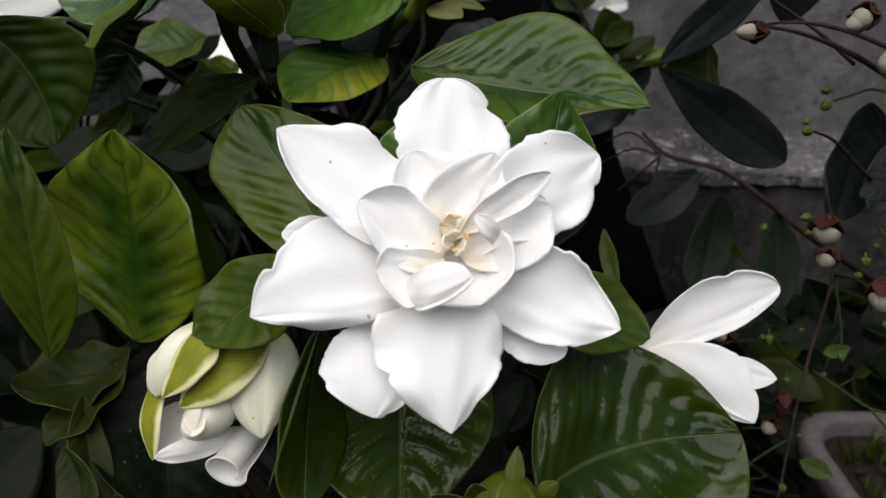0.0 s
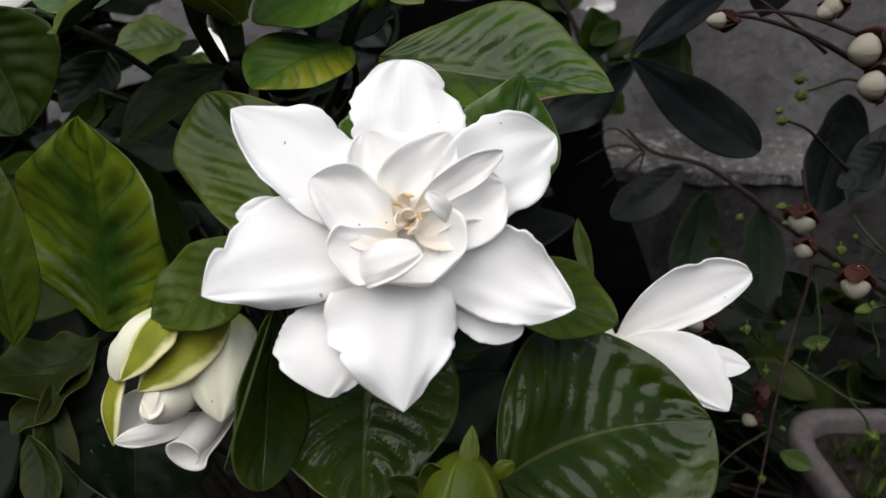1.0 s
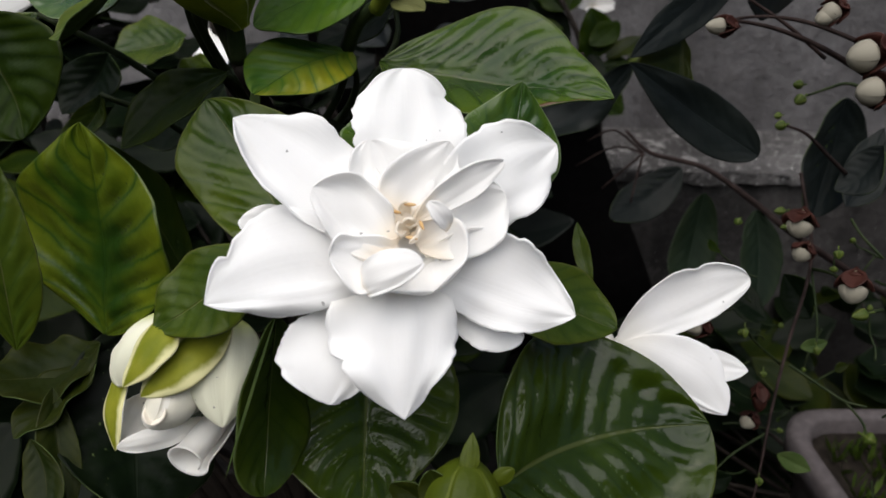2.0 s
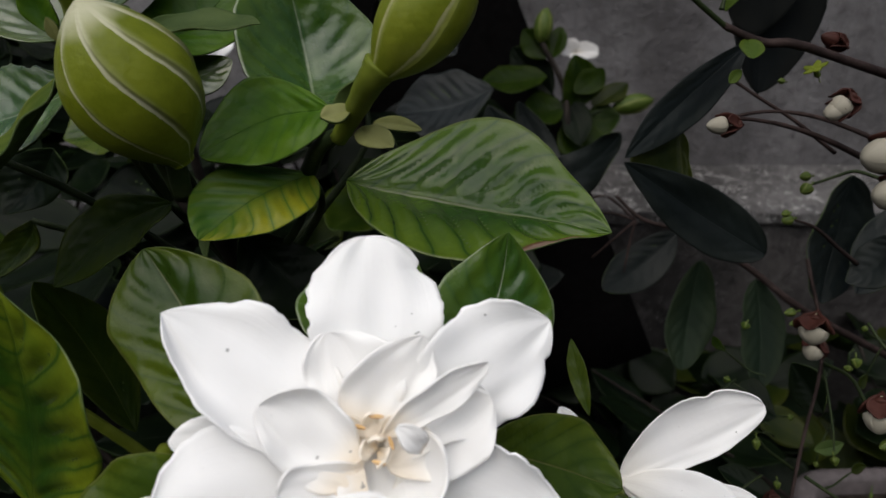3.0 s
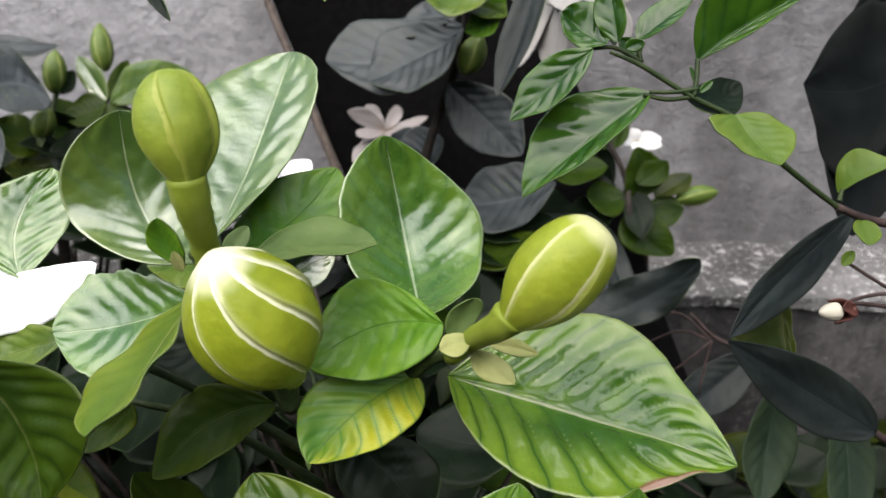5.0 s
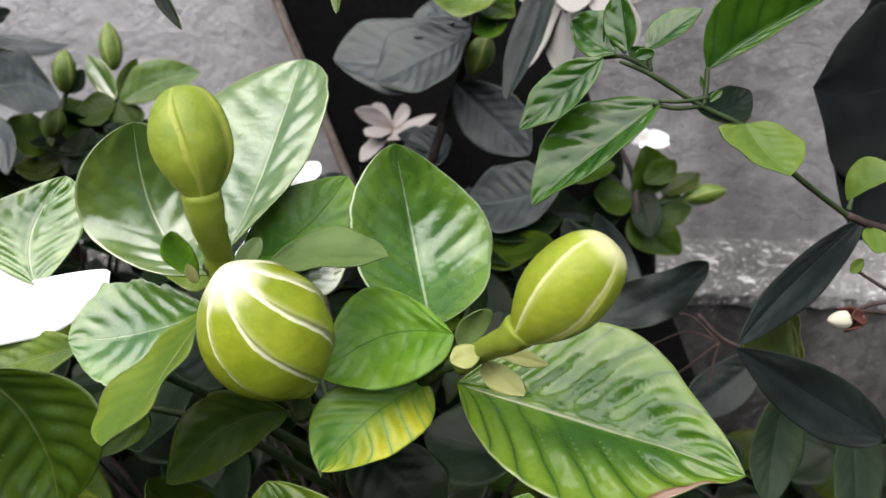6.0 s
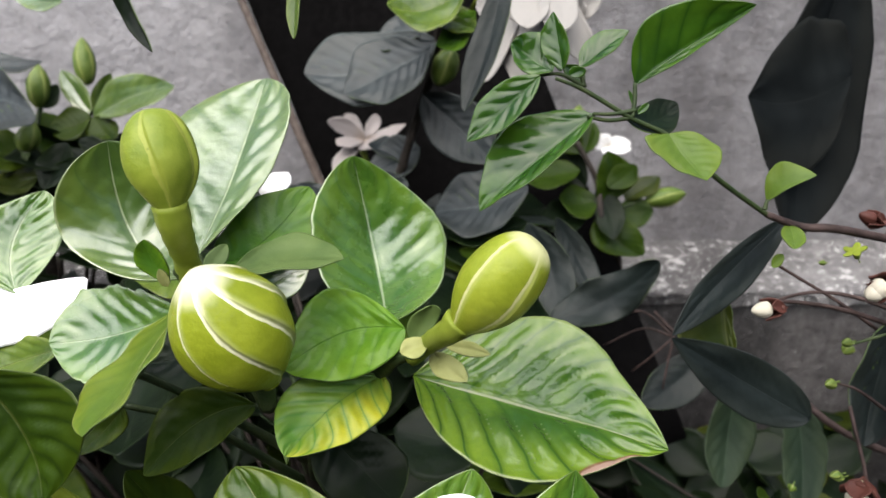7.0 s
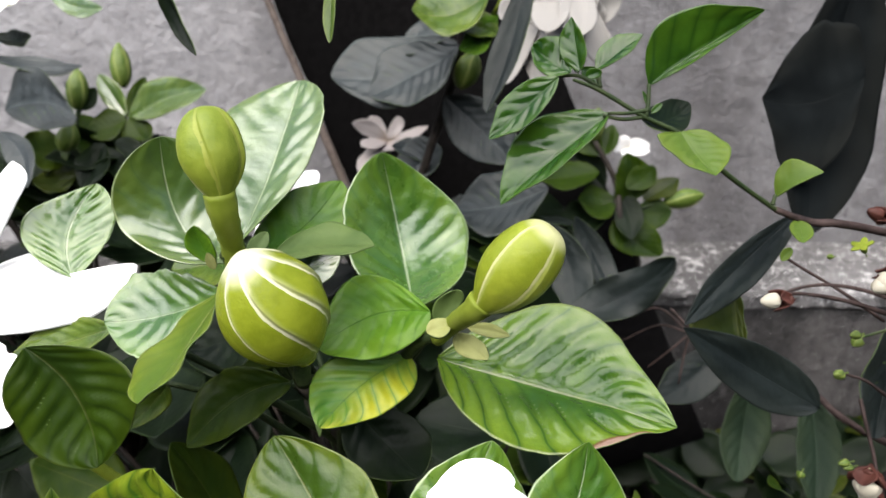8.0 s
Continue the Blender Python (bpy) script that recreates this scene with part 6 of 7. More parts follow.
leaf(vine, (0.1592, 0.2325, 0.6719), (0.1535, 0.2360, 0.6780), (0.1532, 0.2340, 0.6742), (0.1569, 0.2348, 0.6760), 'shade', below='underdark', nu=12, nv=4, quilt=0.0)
stem(vine, [(0.2503, 0.2448, 0.6636), (0.2449, 0.2494, 0.6656), (0.2398, 0.2495, 0.6675), (0.2370, 0.2500, 0.6703)], [0.0006, 0.0005, 0.0004], 'twig', name='twig', sides=5)
vine_bud(vine, (0.2371, 0.2500, 0.6702), (0.2347, 0.2489, 0.6723), 0.0019, 'green')
stem(vine, [(0.1989, 0.2483, 0.6215), (0.2017, 0.2459, 0.6208), (0.2079, 0.2473, 0.6192), (0.2099, 0.2458, 0.6201)], [0.0006, 0.0005, 0.0004], 'twig', name='twig', sides=5)
vine_bud(vine, (0.2098, 0.2458, 0.6201), (0.2101, 0.2441, 0.6212), 0.0021, 'green')
stem(vine, [(0.1922, 0.2411, 0.6296), (0.1887, 0.2424, 0.6291), (0.1866, 0.2449, 0.6307), (0.1814, 0.2458, 0.6299)], [0.0006, 0.0005, 0.0004], 'twig', name='twig', sides=5)
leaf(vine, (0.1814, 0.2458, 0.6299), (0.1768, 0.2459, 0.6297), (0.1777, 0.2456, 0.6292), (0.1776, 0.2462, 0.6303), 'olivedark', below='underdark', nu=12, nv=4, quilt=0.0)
stem(vine, [(0.1945, 0.2322, 0.6205), (0.1907, 0.2303, 0.6242), (0.1875, 0.2313, 0.6237), (0.1808, 0.2299, 0.6262)], [0.0006, 0.0005, 0.0004], 'twig', name='twig', sides=5)
vine_bud(vine, (0.1810, 0.2299, 0.6262), (0.1773, 0.2286, 0.6279), 0.0021, 'green')
stem(vine, [(0.1784, 0.2193, 0.5732), (0.1836, 0.2182, 0.5749), (0.1925, 0.2168, 0.5744), (0.2061, 0.2173, 0.5710)], [0.0006, 0.0005, 0.0004], 'twig', name='twig', sides=5)
vine_bud(vine, (0.2057, 0.2174, 0.5711), (0.2107, 0.2152, 0.5716), 0.0019, 'green')
stem(vine, [(0.1651, 0.1931, 0.6361), (0.1589, 0.1894, 0.6365), (0.1522, 0.1871, 0.6340), (0.1465, 0.1897, 0.6304)], [0.0006, 0.0005, 0.0004], 'twig', name='twig', sides=5)
leaf(vine, (0.1465, 0.1897, 0.6304), (0.1395, 0.1892, 0.6290), (0.1421, 0.1888, 0.6284), (0.1413, 0.1901, 0.6308), 'olivedark', below='underdark', nu=12, nv=4, quilt=0.0)
stem(vine, [(0.2196, 0.2053, 0.6735), (0.2228, 0.2048, 0.6720), (0.2235, 0.2013, 0.6735), (0.2317, 0.2049, 0.6722)], [0.0006, 0.0005, 0.0004], 'twig', name='twig', sides=5)
vine_bud(vine, (0.2316, 0.2049, 0.6722), (0.2327, 0.2033, 0.6735), 0.0022, 'green')
stem(vine, [(0.1763, 0.2239, 0.6495), (0.1732, 0.2245, 0.6516), (0.1667, 0.2234, 0.6570), (0.1617, 0.2272, 0.6592)], [0.0006, 0.0005, 0.0004], 'twig', name='twig', sides=5)
vine_bud(vine, (0.1619, 0.2271, 0.6591), (0.1579, 0.2264, 0.6617), 0.0020, 'green')
stem(vine, [(0.1984, 0.2423, 0.6183), (0.1947, 0.2441, 0.6187), (0.1910, 0.2411, 0.6207), (0.1902, 0.2442, 0.6191)], [0.0006, 0.0005, 0.0004], 'twig', name='twig', sides=5)
leaf(vine, (0.1902, 0.2442, 0.6191), (0.1896, 0.2444, 0.6195), (0.1887, 0.2441, 0.6189), (0.1884, 0.2445, 0.6196), 'teal', below='underdark', nu=12, nv=4, quilt=0.0)
stem(vine, [(0.2328, 0.1756, 0.5781), (0.2333, 0.1734, 0.5735), (0.2333, 0.1691, 0.5694), (0.2347, 0.1625, 0.5644)], [0.0006, 0.0005, 0.0004], 'twig', name='twig', sides=5)
vine_bud(vine, (0.2346, 0.1626, 0.5647), (0.2350, 0.1592, 0.5624), 0.0025, 'green')
stem(vine, [(0.2230, 0.1748, 0.6193), (0.2250, 0.1733, 0.6242), (0.2279, 0.1746, 0.6257), (0.2302, 0.1726, 0.6269)], [0.0006, 0.0005, 0.0004], 'twig', name='twig', sides=5)
vine_bud(vine, (0.2301, 0.1727, 0.6269), (0.2306, 0.1710, 0.6281), 0.0017, 'green')
stem(vine, [(0.2600, 0.2599, 0.6575), (0.2551, 0.2574, 0.6516), (0.2535, 0.2566, 0.6471), (0.2512, 0.2552, 0.6397)], [0.0006, 0.0005, 0.0004], 'twig', name='twig', sides=5)
leaf(vine, (0.2512, 0.2552, 0.6397), (0.2491, 0.2513, 0.6321), (0.2510, 0.2531, 0.6357), (0.2465, 0.2532, 0.6356), 'olivedark', below='underdark', nu=12, nv=4, quilt=0.0)
stem(vine, [(0.2208, 0.1889, 0.6404), (0.2224, 0.1931, 0.6438), (0.2219, 0.1993, 0.6489), (0.2208, 0.2026, 0.6575)], [0.0006, 0.0005, 0.0004], 'twig', name='twig', sides=5)
vine_bud(vine, (0.2208, 0.2024, 0.6573), (0.2193, 0.2029, 0.6623), 0.0017, 'green')
stem(vine, [(0.2307, 0.1950, 0.6337), (0.2343, 0.1938, 0.6335), (0.2379, 0.1940, 0.6290), (0.2384, 0.1905, 0.6238)], [0.0006, 0.0005, 0.0004], 'twig', name='twig', sides=5)
vine_bud(vine, (0.2384, 0.1906, 0.6240), (0.2374, 0.1875, 0.6225), 0.0023, 'green')
stem(vine, [(0.2183, 0.2252, 0.5802), (0.2175, 0.2244, 0.5776), (0.2164, 0.2256, 0.5763), (0.2122, 0.2229, 0.5751)], [0.0006, 0.0005, 0.0004], 'twig', name='twig', sides=5)
leaf(vine, (0.2122, 0.2229, 0.5751), (0.2108, 0.2214, 0.5721), (0.2110, 0.2222, 0.5737), (0.2093, 0.2220, 0.5733), 'shade', below='underdark', nu=12, nv=4, quilt=0.0)
stem(vine, [(0.2144, 0.2266, 0.6759), (0.2117, 0.2237, 0.6776), (0.2090, 0.2219, 0.6765), (0.2093, 0.2206, 0.6718)], [0.0006, 0.0005, 0.0004], 'twig', name='twig', sides=5)
vine_bud(vine, (0.2093, 0.2206, 0.6719), (0.2078, 0.2178, 0.6708), 0.0023, 'green')
stem(vine, [(0.2324, 0.2436, 0.6196), (0.2296, 0.2420, 0.6116), (0.2244, 0.2364, 0.6069), (0.2235, 0.2346, 0.6007)], [0.0006, 0.0005, 0.0004], 'twig', name='twig', sides=5)
vine_bud(vine, (0.2236, 0.2347, 0.6008), (0.2216, 0.2317, 0.5993), 0.0018, 'green')
stem(vine, [(0.1784, 0.2494, 0.6423), (0.1707, 0.2460, 0.6381), (0.1640, 0.2444, 0.6361), (0.1611, 0.2453, 0.6351)], [0.0006, 0.0005, 0.0004], 'twig', name='twig', sides=5)
leaf(vine, (0.1611, 0.2453, 0.6351), (0.1593, 0.2451, 0.6347), (0.1588, 0.2452, 0.6347), (0.1590, 0.2453, 0.6349), 'olivedark', below='underdark', nu=12, nv=4, quilt=0.0)
stem(vine, [(0.1809, 0.1926, 0.5668), (0.1773, 0.1936, 0.5630), (0.1716, 0.1966, 0.5600), (0.1637, 0.1928, 0.5596)], [0.0006, 0.0005, 0.0004], 'twig', name='twig', sides=5)
vine_bud(vine, (0.1639, 0.1929, 0.5597), (0.1598, 0.1908, 0.5598), 0.0025, 'green')
stem(vine, [(0.2463, 0.2264, 0.6530), (0.2520, 0.2297, 0.6534), (0.2554, 0.2277, 0.6543), (0.2594, 0.2273, 0.6562)], [0.0006, 0.0005, 0.0004], 'twig', name='twig', sides=5)
vine_bud(vine, (0.2592, 0.2273, 0.6562), (0.2601, 0.2259, 0.6579), 0.0023, 'green')
stem(vine, [(0.2064, 0.2049, 0.6141), (0.2100, 0.2050, 0.6155), (0.2165, 0.2086, 0.6159), (0.2224, 0.2116, 0.6165)], [0.0006, 0.0005, 0.0004], 'twig', name='twig', sides=5)
leaf(vine, (0.2224, 0.2116, 0.6165), (0.2298, 0.2128, 0.6191), (0.2243, 0.2135, 0.6200), (0.2259, 0.2111, 0.6156), 'olivedark', below='underdark', nu=12, nv=4, quilt=0.0)

# ---- a black panel added for the shadowed gap at the wall, a thin stick beside it ----
board = thing("shadow_gap_panel", (0.0, 0.78, 0.0), "black panel added for the shadowed gap at the cement wall", "board")
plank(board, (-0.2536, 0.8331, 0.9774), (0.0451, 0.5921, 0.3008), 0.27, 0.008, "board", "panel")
stick = thing("leaning_stick", (-0.05, 0.76, 0.0), "thin weathered stick leaning beside the black panel", "stick")
stem(stick, [(-0.2490, 0.8142, 0.9581), (-0.1637, 0.7453, 0.7648), (0.0411, 0.5801, 0.3008)], [0.0035, 0.005, 0.006], "stick", "pole")

# ---- plants near the wall ----
greyleaf = thing("grey_leaved_shrub", (-0.02, 0.62, 0.0), "grey-leaved shrub in shade before the wall", "shrub")
stem(greyleaf, [(-0.0200, 0.6200, 0.0000), (-0.0300, 0.6100, 0.5000), (-0.0300, 0.6000, 0.6800), (-0.0230, 0.5808, 0.7301), (-0.0045, 0.5738, 0.7885), (0.0075, 0.5588, 0.8288), (0.0095, 0.5509, 0.8605)], [0.007, 0.006, 0.005, 0.004, 0.0035, 0.003], 'bark', name='branch')
leaf(greyleaf, (0.0074, 0.5540, 0.8428), (-0.1044, 0.5736, 0.8128), (-0.0434, 0.5326, 0.7942), (-0.0715, 0.5979, 0.8430), 'greyleaf', full=1.15, quilt=0.03, veins=8, fold=0.08, nu=52, nv=12)
leaf(greyleaf, (0.0027, 0.5408, 0.8377), (-0.0665, 0.5363, 0.8027), (-0.0195, 0.5152, 0.8043), (-0.0498, 0.5740, 0.8385), 'greyleaf', full=1.15, quilt=0.03, veins=8, fold=0.08, nu=52, nv=12)
leaf(greyleaf, (0.0075, 0.5702, 0.8546), (-0.0458, 0.5834, 0.8351), (-0.0301, 0.5607, 0.8331), (-0.0218, 0.6059, 0.8612), 'greyleaf', full=1.15, quilt=0.03, veins=8, fold=0.08, nu=52, nv=12)
leaf(greyleaf, (-0.0044, 0.5667, 0.7972), (0.0546, 0.5237, 0.7492), (0.0460, 0.5517, 0.7881), (0.0078, 0.5480, 0.7548), 'greyleaf', full=1.15, quilt=0.03, veins=8, fold=0.08, nu=52, nv=12)
leaf(greyleaf, (0.0920, 0.5724, 0.7109), (0.0057, 0.5639, 0.6918), (0.0434, 0.5360, 0.6780), (0.0410, 0.5980, 0.7195), 'greyleaf', full=1.15, quilt=0.03, veins=8, fold=0.08, nu=52, nv=12)
leaf(greyleaf, (-0.0073, 0.5871, 0.7444), (-0.0562, 0.5980, 0.7195), (-0.0230, 0.5766, 0.7205), (-0.0346, 0.6111, 0.7491), 'greyleaf', full=1.15, quilt=0.03, veins=8, fold=0.08, nu=52, nv=12)
leaf(greyleaf, (-0.0562, 0.6078, 0.7417), (-0.0076, 0.6045, 0.7343), (-0.0357, 0.6308, 0.7442), (-0.0287, 0.5926, 0.7321), 'greyleaf', full=1.15, quilt=0.03, veins=8, fold=0.08, nu=52, nv=12)
leaf(greyleaf, (0.0920, 0.5597, 0.6823), (0.0188, 0.5545, 0.6703), (0.0586, 0.5329, 0.6710), (0.0518, 0.5806, 0.6799), 'dark', full=1.15, quilt=0.03, veins=8, fold=0.08, nu=52, nv=12)
leaf(greyleaf, (-0.0562, 0.5980, 0.7195), (-0.0230, 0.5682, 0.7014), (-0.0230, 0.5766, 0.7205), (-0.0562, 0.5893, 0.6997), 'greyleaf', full=1.15, quilt=0.03, veins=8, fold=0.08, nu=52, nv=12)
leaf(greyleaf, (-0.1210, 0.5936, 0.7096), (-0.0994, 0.5871, 0.6948), (-0.0994, 0.5926, 0.7071), (-0.1210, 0.5882, 0.6972), 'greyleaf', full=1.15, quilt=0.03, veins=8, fold=0.08, nu=52, nv=12)
leaf(greyleaf, (0.0026, 0.5297, 0.8620), (0.0360, 0.5043, 0.8539), (0.0287, 0.5323, 0.8680), (0.0154, 0.5148, 0.8530), 'fresh')
leaf(greyleaf, (0.0318, 0.5186, 0.8864), (-0.0288, 0.5119, 0.8712), (0.0025, 0.4938, 0.8549), (-0.0105, 0.5420, 0.8899), 'fresh', nu=26)
leaf(greyleaf, (0.0367, 0.5208, 0.8666), (0.0070, 0.5209, 0.8421), (0.0260, 0.5096, 0.8413), (0.0200, 0.5297, 0.8620), 'lime')
furled(greyleaf, (0.0075, 0.5493, 0.8073), (0.0212, 0.5512, 0.8365), 0.011, 'smallbud', name='bud', swell=0.5, blunt=0.4)
pale_flower = stem(greyleaf, [(-0.0483, 0.6296, 0.6920), (-0.0616, 0.6583, 0.7074), (-0.0685, 0.6740, 0.7183)], [0.002, 0.002, 0.004], 'calyx', name='flower', label='small fading white flower in shade')
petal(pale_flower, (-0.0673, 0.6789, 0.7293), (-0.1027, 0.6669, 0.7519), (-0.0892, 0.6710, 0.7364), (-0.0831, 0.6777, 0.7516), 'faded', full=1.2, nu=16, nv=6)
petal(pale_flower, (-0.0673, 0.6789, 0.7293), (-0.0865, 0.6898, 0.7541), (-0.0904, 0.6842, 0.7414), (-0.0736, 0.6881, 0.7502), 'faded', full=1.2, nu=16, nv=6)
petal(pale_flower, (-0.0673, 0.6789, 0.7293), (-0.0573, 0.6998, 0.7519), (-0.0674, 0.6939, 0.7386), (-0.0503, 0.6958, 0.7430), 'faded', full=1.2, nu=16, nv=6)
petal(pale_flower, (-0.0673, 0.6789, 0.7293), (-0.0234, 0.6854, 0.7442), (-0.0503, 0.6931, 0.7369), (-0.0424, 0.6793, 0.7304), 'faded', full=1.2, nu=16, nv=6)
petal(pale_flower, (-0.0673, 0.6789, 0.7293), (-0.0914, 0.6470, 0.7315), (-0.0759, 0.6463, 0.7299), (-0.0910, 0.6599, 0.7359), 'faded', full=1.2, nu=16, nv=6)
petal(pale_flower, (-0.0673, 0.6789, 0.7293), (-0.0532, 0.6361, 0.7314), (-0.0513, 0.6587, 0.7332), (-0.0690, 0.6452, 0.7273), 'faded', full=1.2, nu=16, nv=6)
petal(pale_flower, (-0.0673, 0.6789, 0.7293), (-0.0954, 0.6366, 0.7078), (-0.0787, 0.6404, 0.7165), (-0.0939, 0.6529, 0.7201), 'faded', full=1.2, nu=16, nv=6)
top_flower = stem(greyleaf, [(0.0331, 0.5315, 0.8660), (0.0679, 0.5227, 0.9204), (0.0805, 0.5019, 0.8980)], [0.002, 0.002, 0.005], 'calyx', name='flower', label='fading white flower with drooping petals, shade put into its colour')
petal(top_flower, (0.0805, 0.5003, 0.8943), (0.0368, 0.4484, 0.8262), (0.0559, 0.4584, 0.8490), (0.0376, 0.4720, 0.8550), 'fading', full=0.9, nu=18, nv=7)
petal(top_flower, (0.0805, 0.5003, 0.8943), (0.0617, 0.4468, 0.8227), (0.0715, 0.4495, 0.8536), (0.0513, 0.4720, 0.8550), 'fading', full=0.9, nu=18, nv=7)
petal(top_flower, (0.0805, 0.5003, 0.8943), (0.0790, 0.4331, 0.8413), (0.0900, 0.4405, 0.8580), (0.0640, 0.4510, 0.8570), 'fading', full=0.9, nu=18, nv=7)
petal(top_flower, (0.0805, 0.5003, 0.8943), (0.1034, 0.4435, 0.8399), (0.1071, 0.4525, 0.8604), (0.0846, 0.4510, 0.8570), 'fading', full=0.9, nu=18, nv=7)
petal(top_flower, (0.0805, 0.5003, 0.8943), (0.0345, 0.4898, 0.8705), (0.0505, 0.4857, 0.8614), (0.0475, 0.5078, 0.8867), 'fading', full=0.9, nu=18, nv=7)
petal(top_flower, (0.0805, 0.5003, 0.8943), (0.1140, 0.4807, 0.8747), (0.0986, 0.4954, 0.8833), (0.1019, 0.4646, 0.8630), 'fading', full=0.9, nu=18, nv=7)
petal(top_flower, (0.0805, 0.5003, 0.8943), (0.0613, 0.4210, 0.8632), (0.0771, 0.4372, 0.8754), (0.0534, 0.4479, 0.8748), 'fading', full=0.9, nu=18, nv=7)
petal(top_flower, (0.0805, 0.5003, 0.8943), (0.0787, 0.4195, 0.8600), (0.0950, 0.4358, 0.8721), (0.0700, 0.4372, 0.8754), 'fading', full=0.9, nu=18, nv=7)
rnd = np.random.RandomState(21)
heart = np.array((0.0790, 0.4780, 0.8790))
for k in range(16):
    th, grow = k * 2.4, 0.35 + 0.65 * (1 - k / 16)
    out = np.array((math.cos(th), -0.35 - 0.5 * k / 16, math.sin(th)))
    tip = heart + unit(out) * 0.040 * grow
    side = unit(np.cross(out, (0.1, -1.0, 0.15))) * 0.015 * (0.5 + 0.5 * grow)
    mid = heart + unit(out) * 0.026 * grow + np.array((0, -0.004 - 0.0006 * k, 0))
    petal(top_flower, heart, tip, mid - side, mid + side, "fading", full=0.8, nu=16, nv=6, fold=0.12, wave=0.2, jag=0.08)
# The shade over this bush is put into its darkened leaf greens.
far_right = thing("young_gardenia", (0.24, 0.66, 0.0), "small gardenia bush with buds and a white bloom, leaves darkened for shade", "shrub")
stem(far_right, [(0.2400, 0.6600, 0.0000), (0.2300, 0.6600, 0.4000), (0.2100, 0.6600, 0.6000), (0.1732, 0.6041, 0.6589), (0.1676, 0.6224, 0.7004), (0.1449, 0.6406, 0.7418)], [0.006, 0.005, 0.004, 0.003, 0.0025], 'bark', name='branch')
stem(far_right, [(0.1704, 0.6087, 0.6693), (0.2015, 0.6132, 0.6796), (0.2298, 0.6160, 0.6859)], [0.002, 0.0018, 0.0015], 'twig', name='branch')
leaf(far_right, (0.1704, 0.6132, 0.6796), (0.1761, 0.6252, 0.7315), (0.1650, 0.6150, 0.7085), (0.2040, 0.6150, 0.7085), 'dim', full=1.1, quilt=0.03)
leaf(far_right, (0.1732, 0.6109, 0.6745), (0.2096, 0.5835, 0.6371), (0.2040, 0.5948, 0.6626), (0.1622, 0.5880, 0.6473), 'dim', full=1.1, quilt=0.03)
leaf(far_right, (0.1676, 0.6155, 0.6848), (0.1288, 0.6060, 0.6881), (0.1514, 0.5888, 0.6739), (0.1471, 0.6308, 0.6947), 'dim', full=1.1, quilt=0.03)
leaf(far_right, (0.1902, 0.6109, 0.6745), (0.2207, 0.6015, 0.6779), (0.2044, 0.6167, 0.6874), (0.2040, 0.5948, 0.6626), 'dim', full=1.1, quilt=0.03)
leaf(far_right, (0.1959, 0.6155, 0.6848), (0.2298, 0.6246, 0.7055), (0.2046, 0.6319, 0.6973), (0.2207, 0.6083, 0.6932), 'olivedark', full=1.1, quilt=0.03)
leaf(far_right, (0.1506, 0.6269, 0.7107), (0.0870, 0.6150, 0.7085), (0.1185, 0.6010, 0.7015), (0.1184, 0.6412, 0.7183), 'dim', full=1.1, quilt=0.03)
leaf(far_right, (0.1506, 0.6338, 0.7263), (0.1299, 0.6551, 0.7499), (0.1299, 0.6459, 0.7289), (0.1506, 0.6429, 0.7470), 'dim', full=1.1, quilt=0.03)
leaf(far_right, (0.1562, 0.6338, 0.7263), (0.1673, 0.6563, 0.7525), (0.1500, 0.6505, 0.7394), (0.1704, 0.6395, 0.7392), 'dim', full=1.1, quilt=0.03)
leaf(far_right, (0.1676, 0.6201, 0.6952), (0.1789, 0.5811, 0.6563), (0.1929, 0.6015, 0.6779), (0.1650, 0.5970, 0.6677), 'dark', full=1.1, quilt=0.03)
leaf(far_right, (0.1619, 0.6132, 0.6796), (0.1092, 0.5970, 0.6677), (0.1350, 0.5833, 0.6613), (0.1299, 0.6250, 0.6815), 'dark', full=1.1, quilt=0.03)
leaf(far_right, (0.1761, 0.6105, 0.6983), (0.2008, 0.6099, 0.7216), (0.1817, 0.6184, 0.7162), (0.1981, 0.6021, 0.7040), 'dim', full=1.1, quilt=0.03)
leaf(far_right, (0.1586, 0.6296, 0.6920), (0.1202, 0.6580, 0.7316), (0.1260, 0.6439, 0.6996), (0.1529, 0.6435, 0.7236), 'dark', full=1.1, quilt=0.03)
furled(far_right, (0.2157, 0.6144, 0.6822), (0.2550, 0.6130, 0.6916), 0.0095, 'smallbud', name='bud', swell=0.5, blunt=0.3)
furled(far_right, (0.1449, 0.6395, 0.7392), (0.1506, 0.6532, 0.7703), 0.009, 'smallbud', name='bud', swell=0.5, blunt=0.3)
far_bloom = stem(far_right, [(0.1704, 0.6201, 0.6952), (0.1788, 0.6412, 0.7183), (0.1816, 0.6454, 0.7278)], [0.0015, 0.0015, 0.003], 'calyx', name='flower', label='small white bloom')
petal(far_bloom, (0.1830, 0.6512, 0.7286), (0.1615, 0.6505, 0.7394), (0.1673, 0.6454, 0.7278), (0.1730, 0.6517, 0.7420), 'bloom', full=0.9, nu=12, nv=5)
petal(far_bloom, (0.1830, 0.6512, 0.7286), (0.1759, 0.6517, 0.7420), (0.1673, 0.6493, 0.7367), (0.1845, 0.6505, 0.7394), 'bloom', full=0.9, nu=12, nv=5)
petal(far_bloom, (0.1830, 0.6512, 0.7286), (0.2046, 0.6482, 0.7341), (0.1874, 0.6505, 0.7394), (0.1960, 0.6447, 0.7262), 'bloom', full=0.9, nu=12, nv=5)
